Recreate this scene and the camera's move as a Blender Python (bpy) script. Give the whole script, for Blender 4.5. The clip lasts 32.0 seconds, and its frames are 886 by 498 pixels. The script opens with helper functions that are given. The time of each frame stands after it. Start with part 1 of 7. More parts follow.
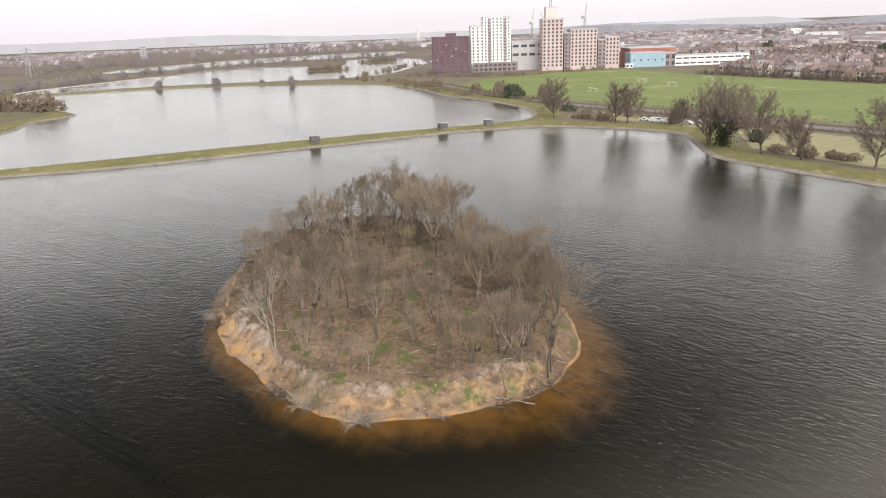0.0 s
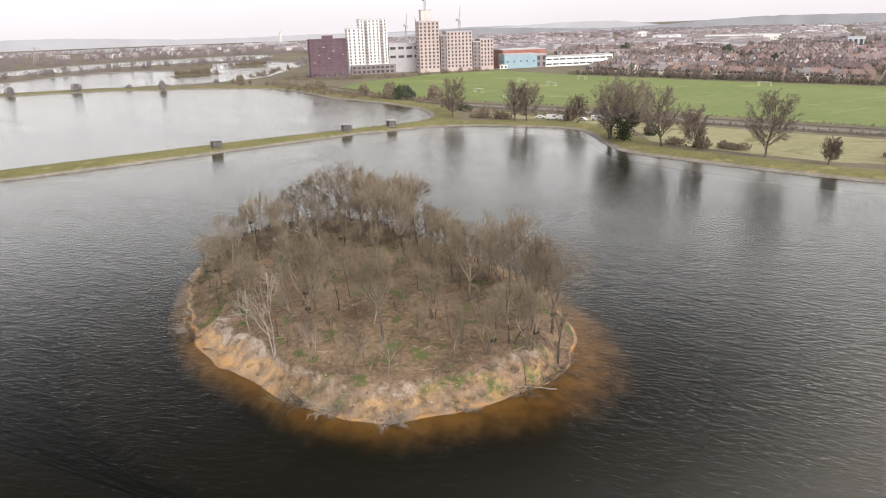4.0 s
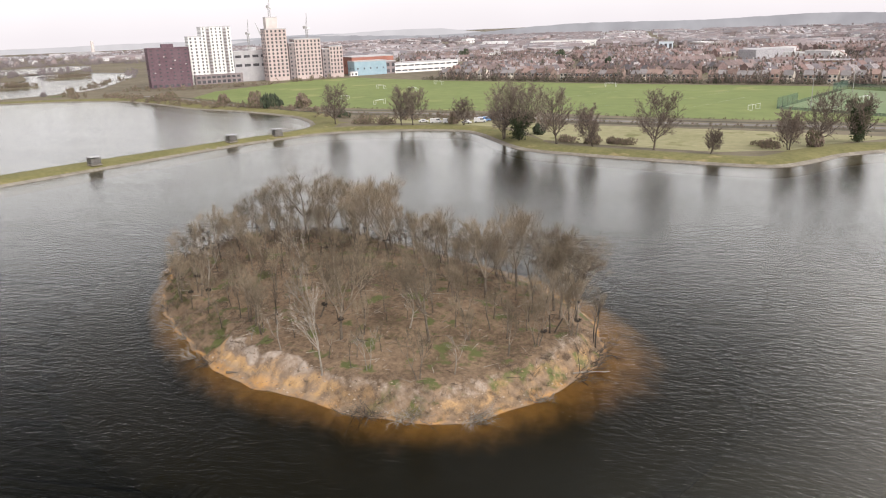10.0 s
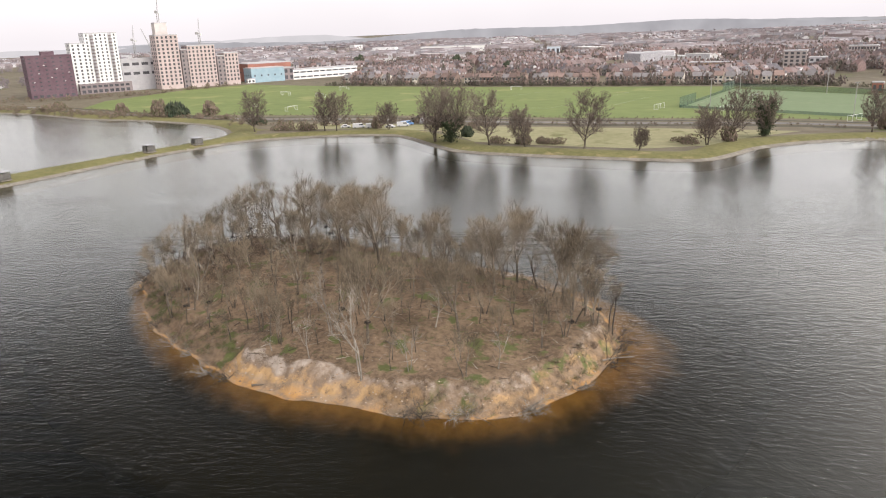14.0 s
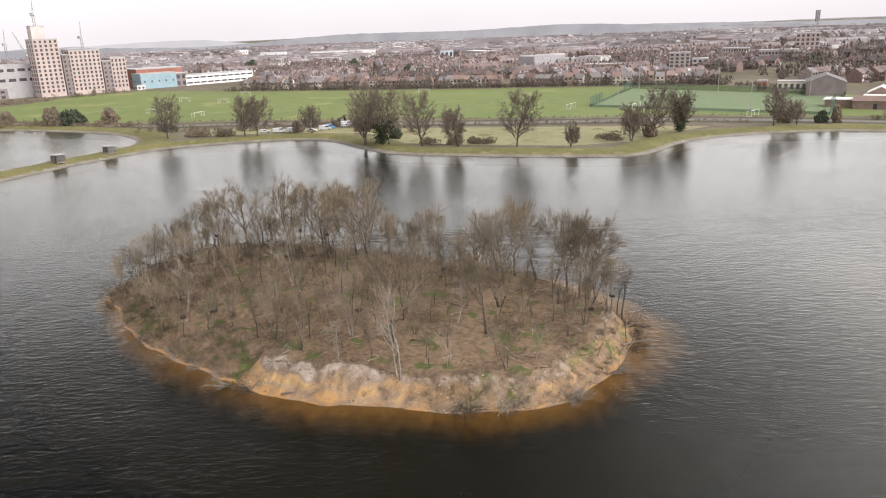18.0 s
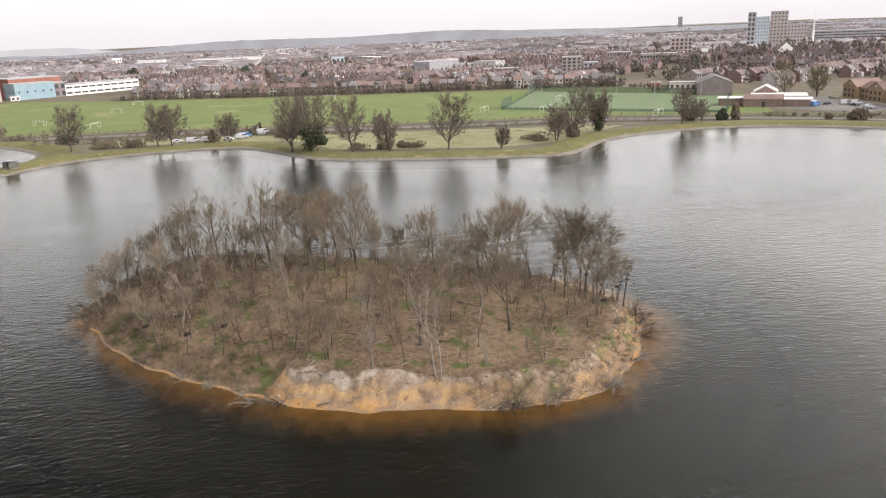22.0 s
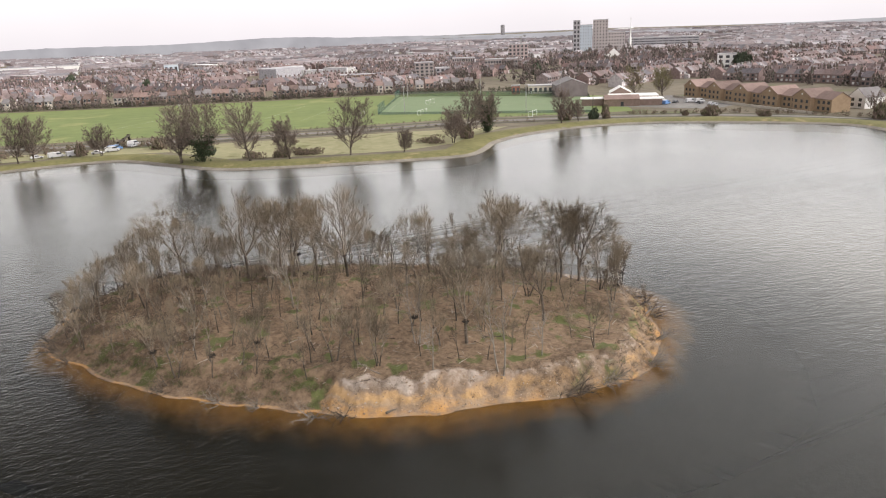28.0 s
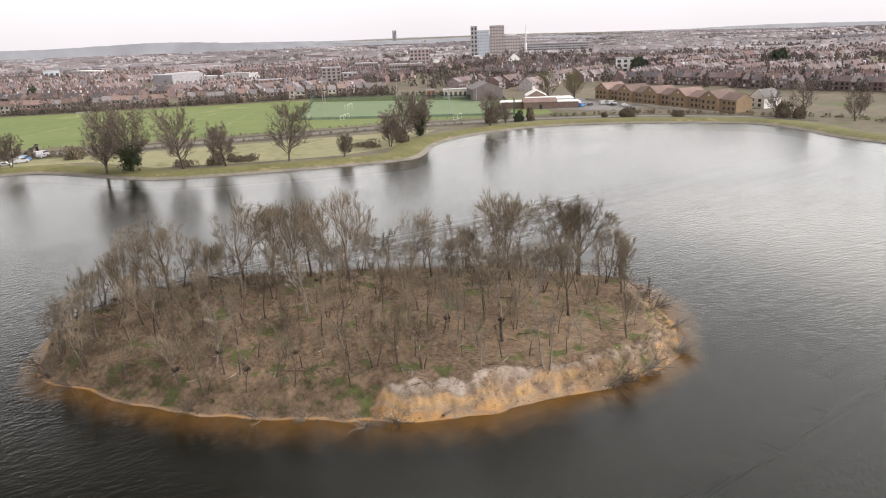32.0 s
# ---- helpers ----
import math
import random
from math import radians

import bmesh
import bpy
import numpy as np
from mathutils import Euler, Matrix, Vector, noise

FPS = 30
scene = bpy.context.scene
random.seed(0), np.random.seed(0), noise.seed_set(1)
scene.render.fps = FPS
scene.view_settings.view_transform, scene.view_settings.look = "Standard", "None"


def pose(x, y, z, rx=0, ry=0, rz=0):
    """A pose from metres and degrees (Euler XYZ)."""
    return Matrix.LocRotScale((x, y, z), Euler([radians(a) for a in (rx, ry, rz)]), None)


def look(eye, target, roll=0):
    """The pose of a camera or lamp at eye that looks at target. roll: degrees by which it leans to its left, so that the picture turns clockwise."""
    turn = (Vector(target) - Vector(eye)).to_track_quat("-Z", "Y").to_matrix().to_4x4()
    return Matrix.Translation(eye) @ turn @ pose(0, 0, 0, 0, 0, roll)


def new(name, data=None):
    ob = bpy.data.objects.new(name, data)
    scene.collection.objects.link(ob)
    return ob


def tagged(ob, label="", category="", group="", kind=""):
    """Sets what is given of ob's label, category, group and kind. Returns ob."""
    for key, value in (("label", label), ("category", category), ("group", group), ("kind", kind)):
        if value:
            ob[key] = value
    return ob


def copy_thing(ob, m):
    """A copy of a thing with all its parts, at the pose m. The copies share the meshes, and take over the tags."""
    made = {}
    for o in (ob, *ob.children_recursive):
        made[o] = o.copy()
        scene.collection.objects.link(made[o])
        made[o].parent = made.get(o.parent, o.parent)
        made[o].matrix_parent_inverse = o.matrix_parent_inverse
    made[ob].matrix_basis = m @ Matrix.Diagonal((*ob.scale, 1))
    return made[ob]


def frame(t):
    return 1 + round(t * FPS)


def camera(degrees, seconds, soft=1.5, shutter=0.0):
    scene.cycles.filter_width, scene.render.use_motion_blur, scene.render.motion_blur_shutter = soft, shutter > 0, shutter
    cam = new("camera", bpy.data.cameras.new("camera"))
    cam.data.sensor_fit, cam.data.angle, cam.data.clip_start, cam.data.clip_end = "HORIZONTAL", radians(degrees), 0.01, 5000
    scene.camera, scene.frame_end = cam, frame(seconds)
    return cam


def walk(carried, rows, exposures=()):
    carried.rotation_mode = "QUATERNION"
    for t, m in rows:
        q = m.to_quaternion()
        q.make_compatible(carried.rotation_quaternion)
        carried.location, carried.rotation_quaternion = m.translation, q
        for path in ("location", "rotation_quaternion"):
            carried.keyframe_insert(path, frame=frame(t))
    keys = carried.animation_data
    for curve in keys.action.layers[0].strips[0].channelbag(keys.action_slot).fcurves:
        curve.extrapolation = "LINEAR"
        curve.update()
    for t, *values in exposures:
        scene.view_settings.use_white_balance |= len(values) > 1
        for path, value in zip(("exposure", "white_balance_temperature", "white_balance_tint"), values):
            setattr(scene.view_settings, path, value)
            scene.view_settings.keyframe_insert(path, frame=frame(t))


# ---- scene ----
cam = camera(62.7, 32.0, soft=1.1)
PATH = [
    (0, (66.62, -51.05, 41.67), (7.93, 24.40, 12.28), -2.01),
    (0.5, (64.37, -52.22, 41.39), (7.50, 24.60, 12.00), -1.91),
    (1, (62.40, -53.40, 41.18), (7.61, 24.92, 11.79), -1.84),
    (1.5, (60.69, -54.56, 41.09), (8.21, 25.32, 11.68), -1.83),
    (2, (59.08, -55.70, 41.09), (8.96, 25.66, 11.63), -1.86),
    (2.5, (57.45, -56.84, 41.12), (9.43, 25.76, 11.61), -1.88),
    (3, (55.78, -57.95, 41.12), (9.39, 25.57, 11.59), -1.88),
    (3.5, (54.13, -59.00, 41.11), (9.10, 25.27, 11.58), -1.88),
    (5.5, (46.33, -62.33, 40.64), (7.95, 25.18, 11.14), -1.90),
    (6, (44.31, -63.01, 40.54), (7.65, 25.25, 11.08), -1.93),
    (6.5, (42.45, -63.86, 40.55), (7.49, 25.08, 11.11), -1.96),
    (7, (40.61, -64.78, 40.63), (7.35, 24.82, 11.18), -1.98),
    (7.5, (38.71, -65.63, 40.69), (7.19, 24.59, 11.24), -1.98),
    (8, (36.80, -66.38, 40.74), (7.06, 24.44, 11.30), -2.00),
    (8.5, (34.86, -67.04, 40.78), (6.91, 24.36, 11.37), -2.01),
    (9, (32.87, -67.68, 40.81), (6.73, 24.27, 11.46), -2.01),
    (9.5, (30.86, -68.36, 40.86), (6.54, 24.11, 11.55), -2.03),
    (10, (28.86, -69.00, 40.92), (6.34, 23.92, 11.63), -2.08),
    (10.5, (26.82, -69.57, 40.95), (6.12, 23.79, 11.70), -2.10),
    (11, (24.74, -70.04, 40.91), (5.89, 23.73, 11.73), -2.09),
    (11.5, (22.64, -70.44, 40.86), (5.64, 23.70, 11.72), -2.10),
    (12, (20.56, -70.80, 40.81), (5.42, 23.67, 11.70), -2.13),
    (12.5, (18.49, -71.11, 40.74), (5.21, 23.64, 11.66), -2.16),
    (13, (16.41, -71.41, 40.68), (5.00, 23.59, 11.62), -2.16),
    (13.5, (14.35, -71.72, 40.64), (4.81, 23.50, 11.60), -2.17),
    (14, (12.29, -72.00, 40.62), (4.61, 23.39, 11.59), -2.19),
    (14.5, (10.22, -72.26, 40.62), (4.42, 23.26, 11.58), -2.21),
    (16.5, (2.06, -72.03, 40.04), (3.65, 23.67, 11.05), -2.24),
    (17, (0.00, -71.99, 40.01), (3.51, 23.65, 11.03), -2.20),
    (17.5, (-2.05, -71.92, 39.98), (3.36, 23.64, 11.01), -2.20),
    (18, (-4.11, -71.80, 39.96), (3.21, 23.64, 11.01), -2.20),
    (18.5, (-6.18, -71.65, 39.98), (3.07, 23.62, 11.04), -2.18),
    (19, (-8.25, -71.43, 39.98), (2.93, 23.64, 11.07), -2.20),
    (19.5, (-10.29, -71.15, 39.94), (2.81, 23.70, 11.09), -2.24),
    (20, (-12.30, -70.83, 39.90), (2.68, 23.75, 11.09), -2.27),
    (20.5, (-14.31, -70.54, 39.90), (2.55, 23.73, 11.12), -2.30),
    (21, (-16.32, -70.24, 39.92), (2.41, 23.68, 11.15), -2.32),
    (21.5, (-18.34, -69.82, 39.92), (2.26, 23.71, 11.15), -2.33),
    (22, (-20.33, -69.32, 39.89), (2.10, 23.79, 11.15), -2.35),
    (22.5, (-22.30, -68.85, 39.87), (1.93, 23.83, 11.16), -2.38),
    (23, (-24.29, -68.36, 39.88), (1.76, 23.82, 11.18), -2.40),
    (23.5, (-26.31, -67.82, 39.89), (1.57, 23.83, 11.19), -2.38),
    (24, (-28.29, -67.20, 39.87), (1.39, 23.88, 11.17), -2.36),
    (24.5, (-30.22, -66.52, 39.84), (1.25, 23.96, 11.13), -2.37),
    (25, (-32.12, -65.85, 39.81), (1.11, 24.00, 11.10), -2.42),
    (25.5, (-33.99, -65.16, 39.77), (0.96, 24.03, 11.09), -2.44),
    (27.5, (-41.54, -61.70, 39.71), (0.20, 24.51, 11.00), -2.30),
    (28, (-43.33, -60.75, 39.67), (0.07, 24.67, 11.00), -2.28),
    (28.5, (-45.14, -59.86, 39.64), (-0.11, 24.72, 11.02), -2.29),
    (29, (-46.98, -58.92, 39.67), (-0.31, 24.76, 11.06), -2.27),
    (29.5, (-48.83, -57.92, 39.74), (-0.56, 24.86, 11.13), -2.22),
    (30, (-50.63, -56.85, 39.80), (-0.81, 25.01, 11.21), -2.18),
    (30.5, (-52.38, -55.71, 39.83), (-1.06, 25.22, 11.25), -2.14),
    (31, (-54.09, -54.48, 39.78), (-1.29, 25.49, 11.22), -2.11),
    (31.5, (-55.75, -53.16, 39.66), (-1.48, 25.84, 11.14), -2.09),
    (32, (-57.38, -51.76, 39.51), (-1.64, 26.23, 11.04), -2.05),
]
walk(cam, [(t, look(eye, target, roll)) for t, eye, target, roll in PATH])

# ---- world and light ----
world = bpy.data.worlds.new("overcast_sky")
scene.world = world
world.use_nodes = True
wn, wl = world.node_tree.nodes, world.node_tree.links
wn.clear()
sky = wn.new("ShaderNodeTexSky")
sky.sky_type = 'NISHITA'
sky.sun_disc = False
sky.sun_elevation = radians(38)
sky.sun_rotation = radians(124)
sky.dust_density = 4.0
dim = wn.new("ShaderNodeMixRGB")
dim.blend_type = 'MULTIPLY'
dim.inputs[0].default_value = 1.0
dim.inputs[2].default_value = (0.09, 0.09, 0.09, 1)
wl.new(sky.outputs[0], dim.inputs[1])
tc = wn.new("ShaderNodeTexCoord")
sep = wn.new("ShaderNodeSeparateXYZ")
wl.new(tc.outputs["Generated"], sep.inputs[0])
veil = wn.new("ShaderNodeValToRGB")
veil.color_ramp.elements[0].position, veil.color_ramp.elements[0].color = 0.0, (0.65, 0.61, 0.632, 1)
veil.color_ramp.elements[1].position, veil.color_ramp.elements[1].color = 0.5, (0.44, 0.42, 0.42, 1)
for at, tone in ((0.045, (0.73, 0.69, 0.705, 1)), (0.11, (1.38, 1.3, 1.305, 1)), (0.22, (1.92, 1.83, 1.84, 1)), (0.34, (0.88, 0.84, 0.84, 1))):
    veil.color_ramp.elements.new(at).color = tone
wl.new(sep.outputs[2], veil.inputs[0])
wnoise = wn.new("ShaderNodeTexNoise")
wnoise.inputs["Scale"].default_value = 2.2
wnoise.inputs["Detail"].default_value = 4
wl.new(tc.outputs["Generated"], wnoise.inputs[0])
wband = wn.new("ShaderNodeMapRange")
wband.inputs[1].default_value, wband.inputs[2].default_value = 0.3, 0.7
wband.inputs[3].default_value, wband.inputs[4].default_value = 0.93, 1.05
wl.new(wnoise.outputs[0], wband.inputs[0])
cloud = wn.new("ShaderNodeMixRGB")
cloud.blend_type = 'MULTIPLY'
cloud.inputs[0].default_value = 1.0
wl.new(veil.outputs[0], cloud.inputs[1])
wl.new(wband.outputs[0], cloud.inputs[2])
# the cloud is thinner towards the sun's side, in the south-east, and even near the horizon all round
flat = wn.new("ShaderNodeCombineXYZ")
wl.new(sep.outputs[0], flat.inputs[0])
wl.new(sep.outputs[1], flat.inputs[1])
unit_way = wn.new("ShaderNodeVectorMath")
unit_way.operation = 'NORMALIZE'
wl.new(flat.outputs[0], unit_way.inputs[0])
towards = wn.new("ShaderNodeVectorMath")
towards.operation = 'DOT_PRODUCT'
towards.inputs[1].default_value = (0.86, -0.51, 0)
wl.new(unit_way.outputs[0], towards.inputs[0])
half = wn.new("ShaderNodeMath")
half.operation = 'MULTIPLY_ADD'
half.inputs[1].default_value, half.inputs[2].default_value = 0.5, 0.5
wl.new(towards.outputs["Value"], half.inputs[0])
side = wn.new("ShaderNodeValToRGB")
side.color_ramp.interpolation = 'EASE'
side.color_ramp.elements[0].position, side.color_ramp.elements[0].color = 0.04, (0.37, 0.37, 0.37, 1)
side.color_ramp.elements[1].position, side.color_ramp.elements[1].color = 0.97, (1.0, 1.0, 1.0, 1)
for at, tone in ((0.15, 0.6), (0.3, 0.74), (0.45, 0.98), (0.62, 0.84)):
    side.color_ramp.elements.new(at).color = (tone, tone, tone, 1)
wl.new(half.outputs[0], side.inputs[0])
lift = wn.new("ShaderNodeMapRange")
lift.inputs[1].default_value, lift.inputs[2].default_value = 0.06, 0.32
wl.new(sep.outputs[2], lift.inputs[0])
level = wn.new("ShaderNodeMixRGB")
level.inputs[1].default_value = (1, 1, 1, 1)
wl.new(lift.outputs[0], level.inputs[0])
wl.new(side.outputs[0], level.inputs[2])
thin = wn.new("ShaderNodeMixRGB")
thin.blend_type = 'MULTIPLY'
thin.inputs[0].default_value = 1.0
wl.new(cloud.outputs[0], thin.inputs[1])
wl.new(level.outputs[0], thin.inputs[2])
# higher up the brighter side opens further
open_side = wn.new("ShaderNodeMapRange")
open_side.interpolation_type = 'SMOOTHSTEP'
open_side.inputs[1].default_value, open_side.inputs[2].default_value = 0.32, 0.68
open_side.inputs[3].default_value, open_side.inputs[4].default_value = -0.58, 2.1
wl.new(half.outputs[0], open_side.inputs[0])
high = wn.new("ShaderNodeMapRange")
high.interpolation_type = 'SMOOTHSTEP'
high.inputs[1].default_value, high.inputs[2].default_value = 0.3, 0.55
wl.new(sep.outputs[2], high.inputs[0])
gain = wn.new("ShaderNodeMath")
gain.operation = 'MULTIPLY_ADD'
gain.inputs[2].default_value = 1.0
wl.new(open_side.outputs[0], gain.inputs[0])
wl.new(high.outputs[0], gain.inputs[1])
opened = wn.new("ShaderNodeMixRGB")
opened.blend_type = 'MULTIPLY'
opened.inputs[0].default_value = 1.0
wl.new(thin.outputs[0], opened.inputs[1])
wl.new(gain.outputs[0], opened.inputs[2])
cloud = opened
cover = wn.new("ShaderNodeMixRGB")
cover.inputs[0].default_value = 0.9
wl.new(dim.outputs[0], cover.inputs[1])
wl.new(cloud.outputs[0], cover.inputs[2])
bgn = wn.new("ShaderNodeBackground")
bgn.inputs[1].default_value = 1.65
wl.new(cover.outputs[0], bgn.inputs[0])
wout = wn.new("ShaderNodeOutputWorld")
wl.new(bgn.outputs[0], wout.inputs[0])

sun = new("sun", bpy.data.lights.new("sun", 'SUN'))
sun.data.energy, sun.data.angle, sun.data.color = 2.4, radians(30), (1.0, 0.96, 0.9)
sun.matrix_world = look((90, -60, 80), (0, 0, 0))


# ---- materials ----
def surface(name, dark, light, scale=1.0, rough=0.85, bump=0.15, big=0.12, third=None, third_at=0.62, metal=0.0,
            spec=0.3, random_tint=0.0, island_tint=0.0, stretch=(1, 1, 1)):
    """Two scales of mottling between two colours, a third colour in patches, and fine relief, in world metres."""
    m = bpy.data.materials.new(name)
    m.use_nodes = True
    n, l = m.node_tree.nodes, m.node_tree.links
    p = n["Principled BSDF"]
    geo = n.new("ShaderNodeNewGeometry")
    mp = n.new("ShaderNodeMapping")
    mp.inputs["Scale"].default_value = stretch
    l.new(geo.outputs["Position"], mp.inputs[0])
    fine = n.new("ShaderNodeTexNoise")
    fine.inputs["Scale"].default_value, fine.inputs["Detail"].default_value, fine.inputs["Roughness"].default_value = scale, 6, 0.65
    wide = n.new("ShaderNodeTexNoise")
    wide.inputs["Scale"].default_value, wide.inputs["Detail"].default_value = scale * big, 3
    l.new(mp.outputs[0], fine.inputs[0])
    l.new(mp.outputs[0], wide.inputs[0])
    add = n.new("ShaderNodeMath")
    add.operation = 'MULTIPLY_ADD'
    add.inputs[1].default_value, add.inputs[2].default_value = 0.55, 0.0
    l.new(fine.outputs[0], add.inputs[0])
    add2 = n.new("ShaderNodeMath")
    add2.operation = 'MULTIPLY_ADD'
    add2.inputs[1].default_value = 0.45
    l.new(wide.outputs[0], add2.inputs[0])
    l.new(add.outputs[0], add2.inputs[2])
    ramp = n.new("ShaderNodeValToRGB")
    ramp.color_ramp.elements[0].position, ramp.color_ramp.elements[0].color = 0.36, (*dark, 1)
    ramp.color_ramp.elements[1].position, ramp.color_ramp.elements[1].color = 0.64, (*light, 1)
    l.new(add2.outputs[0], ramp.inputs[0])
    out = ramp.outputs[0]
    if third:
        patch = n.new("ShaderNodeTexNoise")
        patch.inputs["Scale"].default_value, patch.inputs["Detail"].default_value = scale * big * 2.3, 5
        l.new(mp.outputs[0], patch.inputs[0])
        gate = n.new("ShaderNodeMapRange")
        gate.inputs[1].default_value, gate.inputs[2].default_value = third_at, third_at + 0.07
        l.new(patch.outputs[0], gate.inputs[0])
        mix = n.new("ShaderNodeMixRGB")
        mix.inputs[2].default_value = (*third, 1)
        l.new(gate.outputs[0], mix.inputs[0])
        l.new(out, mix.inputs[1])
        out = mix.outputs[0]
    if random_tint or island_tint:
        info = n.new("ShaderNodeObjectInfo")
        hsv = n.new("ShaderNodeHueSaturation")
        rng = n.new("ShaderNodeMapRange")
        amount = random_tint or island_tint
        rng.inputs[3].default_value, rng.inputs[4].default_value = 1 - amount, 1 + amount
        l.new(info.outputs["Random"] if random_tint else geo.outputs["Random Per Island"], rng.inputs[0])
        l.new(rng.outputs[0], hsv.inputs["Value"])
        l.new(out, hsv.inputs["Color"])
        out = hsv.outputs[0]
    l.new(out, p.inputs["Base Color"])
    p.inputs["Roughness"].default_value = rough
    p.inputs["Metallic"].default_value = metal
    p.inputs["Specular IOR Level"].default_value = spec
    if bump:
        b = n.new("ShaderNodeBump")
        b.inputs["Strength"].default_value, b.inputs["Distance"].default_value = 0.6, bump
        l.new(fine.outputs[0], b.inputs["Height"])
        l.new(b.outputs[0], p.inputs["Normal"])
    return m


def spread(name, colours, rough=0.85):
    """A colour drawn for each separate piece of a joined mesh from a handful of real ones."""
    m = bpy.data.materials.new(name)
    m.use_nodes = True
    n, l = m.node_tree.nodes, m.node_tree.links
    p = n["Principled BSDF"]
    geo = n.new("ShaderNodeNewGeometry")
    ramp = n.new("ShaderNodeValToRGB")
    ramp.color_ramp.interpolation = 'CONSTANT'
    while len(ramp.color_ramp.elements) < len(colours):
        ramp.color_ramp.elements.new(0.5)
    for i, c in enumerate(colours):
        ramp.color_ramp.elements[i].position = i / len(colours)
        ramp.color_ramp.elements[i].color = (*c, 1)
    l.new(geo.outputs["Random Per Island"], ramp.inputs[0])
    fine = n.new("ShaderNodeTexNoise")
    fine.inputs["Scale"].default_value, fine.inputs["Detail"].default_value = 0.8, 5
    l.new(geo.outputs["Position"], fine.inputs[0])
    rng = n.new("ShaderNodeMapRange")
    rng.inputs[1].default_value, rng.inputs[2].default_value = 0.3, 0.7
    rng.inputs[3].default_value, rng.inputs[4].default_value = 0.75, 1.25
    l.new(fine.outputs[0], rng.inputs[0])
    mul = n.new("ShaderNodeMixRGB")
    mul.blend_type = 'MULTIPLY'
    mul.inputs[0].default_value = 1
    l.new(ramp.outputs[0], mul.inputs[1])
    l.new(rng.outputs[0], mul.inputs[2])
    l.new(mul.outputs[0], p.inputs["Base Color"])
    p.inputs["Roughness"].default_value = rough
    p.inputs["Specular IOR Level"].default_value = 0.25
    return m


def water_material():
    m = bpy.data.materials.new("lake_water")
    m.use_nodes = True
    n, l = m.node_tree.nodes, m.node_tree.links
    n.clear()
    geo = n.new("ShaderNodeNewGeometry")

    def waves(scale, turn, stretch, detail, rough):
        mp = n.new("ShaderNodeMapping")
        mp.inputs["Rotation"].default_value = (0, 0, radians(turn))
        mp.inputs["Scale"].default_value = (stretch, 1, 1)
        l.new(geo.outputs["Position"], mp.inputs[0])
        t = n.new("ShaderNodeTexNoise")
        t.inputs["Scale"].default_value, t.inputs["Detail"].default_value, t.inputs["Roughness"].default_value = scale, detail, rough
        t.inputs["Distortion"].default_value = 0.3
        l.new(mp.outputs[0], t.inputs[0])
        return t.outputs[0]

    a, b, c = waves(1.4, 24, 0.55, 2, 0.5), waves(3.2, 10, 0.6, 2, 0.5), waves(0.05, 60, 0.5, 3, 0.5)
    swell = waves(0.5, 18, 0.5, 2, 0.5)
    calm = n.new("ShaderNodeMapRange")
    calm.inputs[1].default_value, calm.inputs[2].default_value = 0.35, 0.65
    calm.inputs[3].default_value, calm.inputs[4].default_value = 0.7, 0.95
    l.new(c, calm.inputs[0])
    total = n.new("ShaderNodeMath")
    total.operation = 'MULTIPLY_ADD'
    total.inputs[1].default_value = 0.45
    l.new(b, total.inputs[0])
    l.new(a, total.inputs[2])
    longer = n.new("ShaderNodeMath")
    longer.operation = 'MULTIPLY_ADD'
    longer.inputs[1].default_value = 0.6
    l.new(swell, longer.inputs[0])
    l.new(total.outputs[0], longer.inputs[2])
    total = longer
    bump = n.new("ShaderNodeBump")
    bump.inputs["Distance"].default_value = 0.088
    l.new(calm.outputs[0], bump.inputs["Strength"])
    l.new(total.outputs[0], bump.inputs["Height"])
    fres = n.new("ShaderNodeFresnel")
    fres.inputs[0].default_value = 1.333
    l.new(bump.outputs[0], fres.inputs["Normal"])
    gloss = n.new("ShaderNodeBsdfGlossy")
    gloss.inputs["Roughness"].default_value = 0.06
    gloss.inputs["Color"].default_value = (0.92, 0.945, 0.935, 1)
    l.new(bump.outputs[0], gloss.inputs["Normal"])
    clear = n.new("ShaderNodeBsdfTransparent")
    clear.inputs[0].default_value = (0.77, 0.7, 0.51, 1)
    murk = n.new("ShaderNodeBsdfDiffuse")
    # a paler body colour in the east stands in for brighter reflection, fading westwards
    east_reach = n.new("ShaderNodeVectorMath")
    east_reach.operation = 'DISTANCE'
    east_reach.inputs[1].default_value = (76, 8, 0)
    l.new(geo.outputs["Position"], east_reach.inputs[0])
    east_edge = n.new("ShaderNodeMath")
    east_edge.operation = 'MULTIPLY_ADD'
    east_edge.inputs[1].default_value = 30.0
    l.new(c, east_edge.inputs[0])
    l.new(east_reach.outputs["Value"], east_edge.inputs[2])
    painted_lift = n.new("ShaderNodeMapRange")
    painted_lift.interpolation_type = 'SMOOTHSTEP'
    painted_lift.inputs[1].default_value, painted_lift.inputs[2].default_value = 118.0, 25.0
    l.new(east_edge.outputs[0], painted_lift.inputs[0])
    # the paler colour is kept off the sand shoal round the island
    shoal = n.new("ShaderNodeVectorMath")
    shoal.operation = 'DISTANCE'
    shoal.inputs[1].default_value = (-3, 27, 0)
    l.new(geo.outputs["Position"], shoal.inputs[0])
    beyond = n.new("ShaderNodeMapRange")
    beyond.interpolation_type = 'SMOOTHSTEP'
    beyond.inputs[1].default_value, beyond.inputs[2].default_value = 30.0, 78.0
    l.new(shoal.outputs["Value"], beyond.inputs[0])
    both = n.new("ShaderNodeMath")
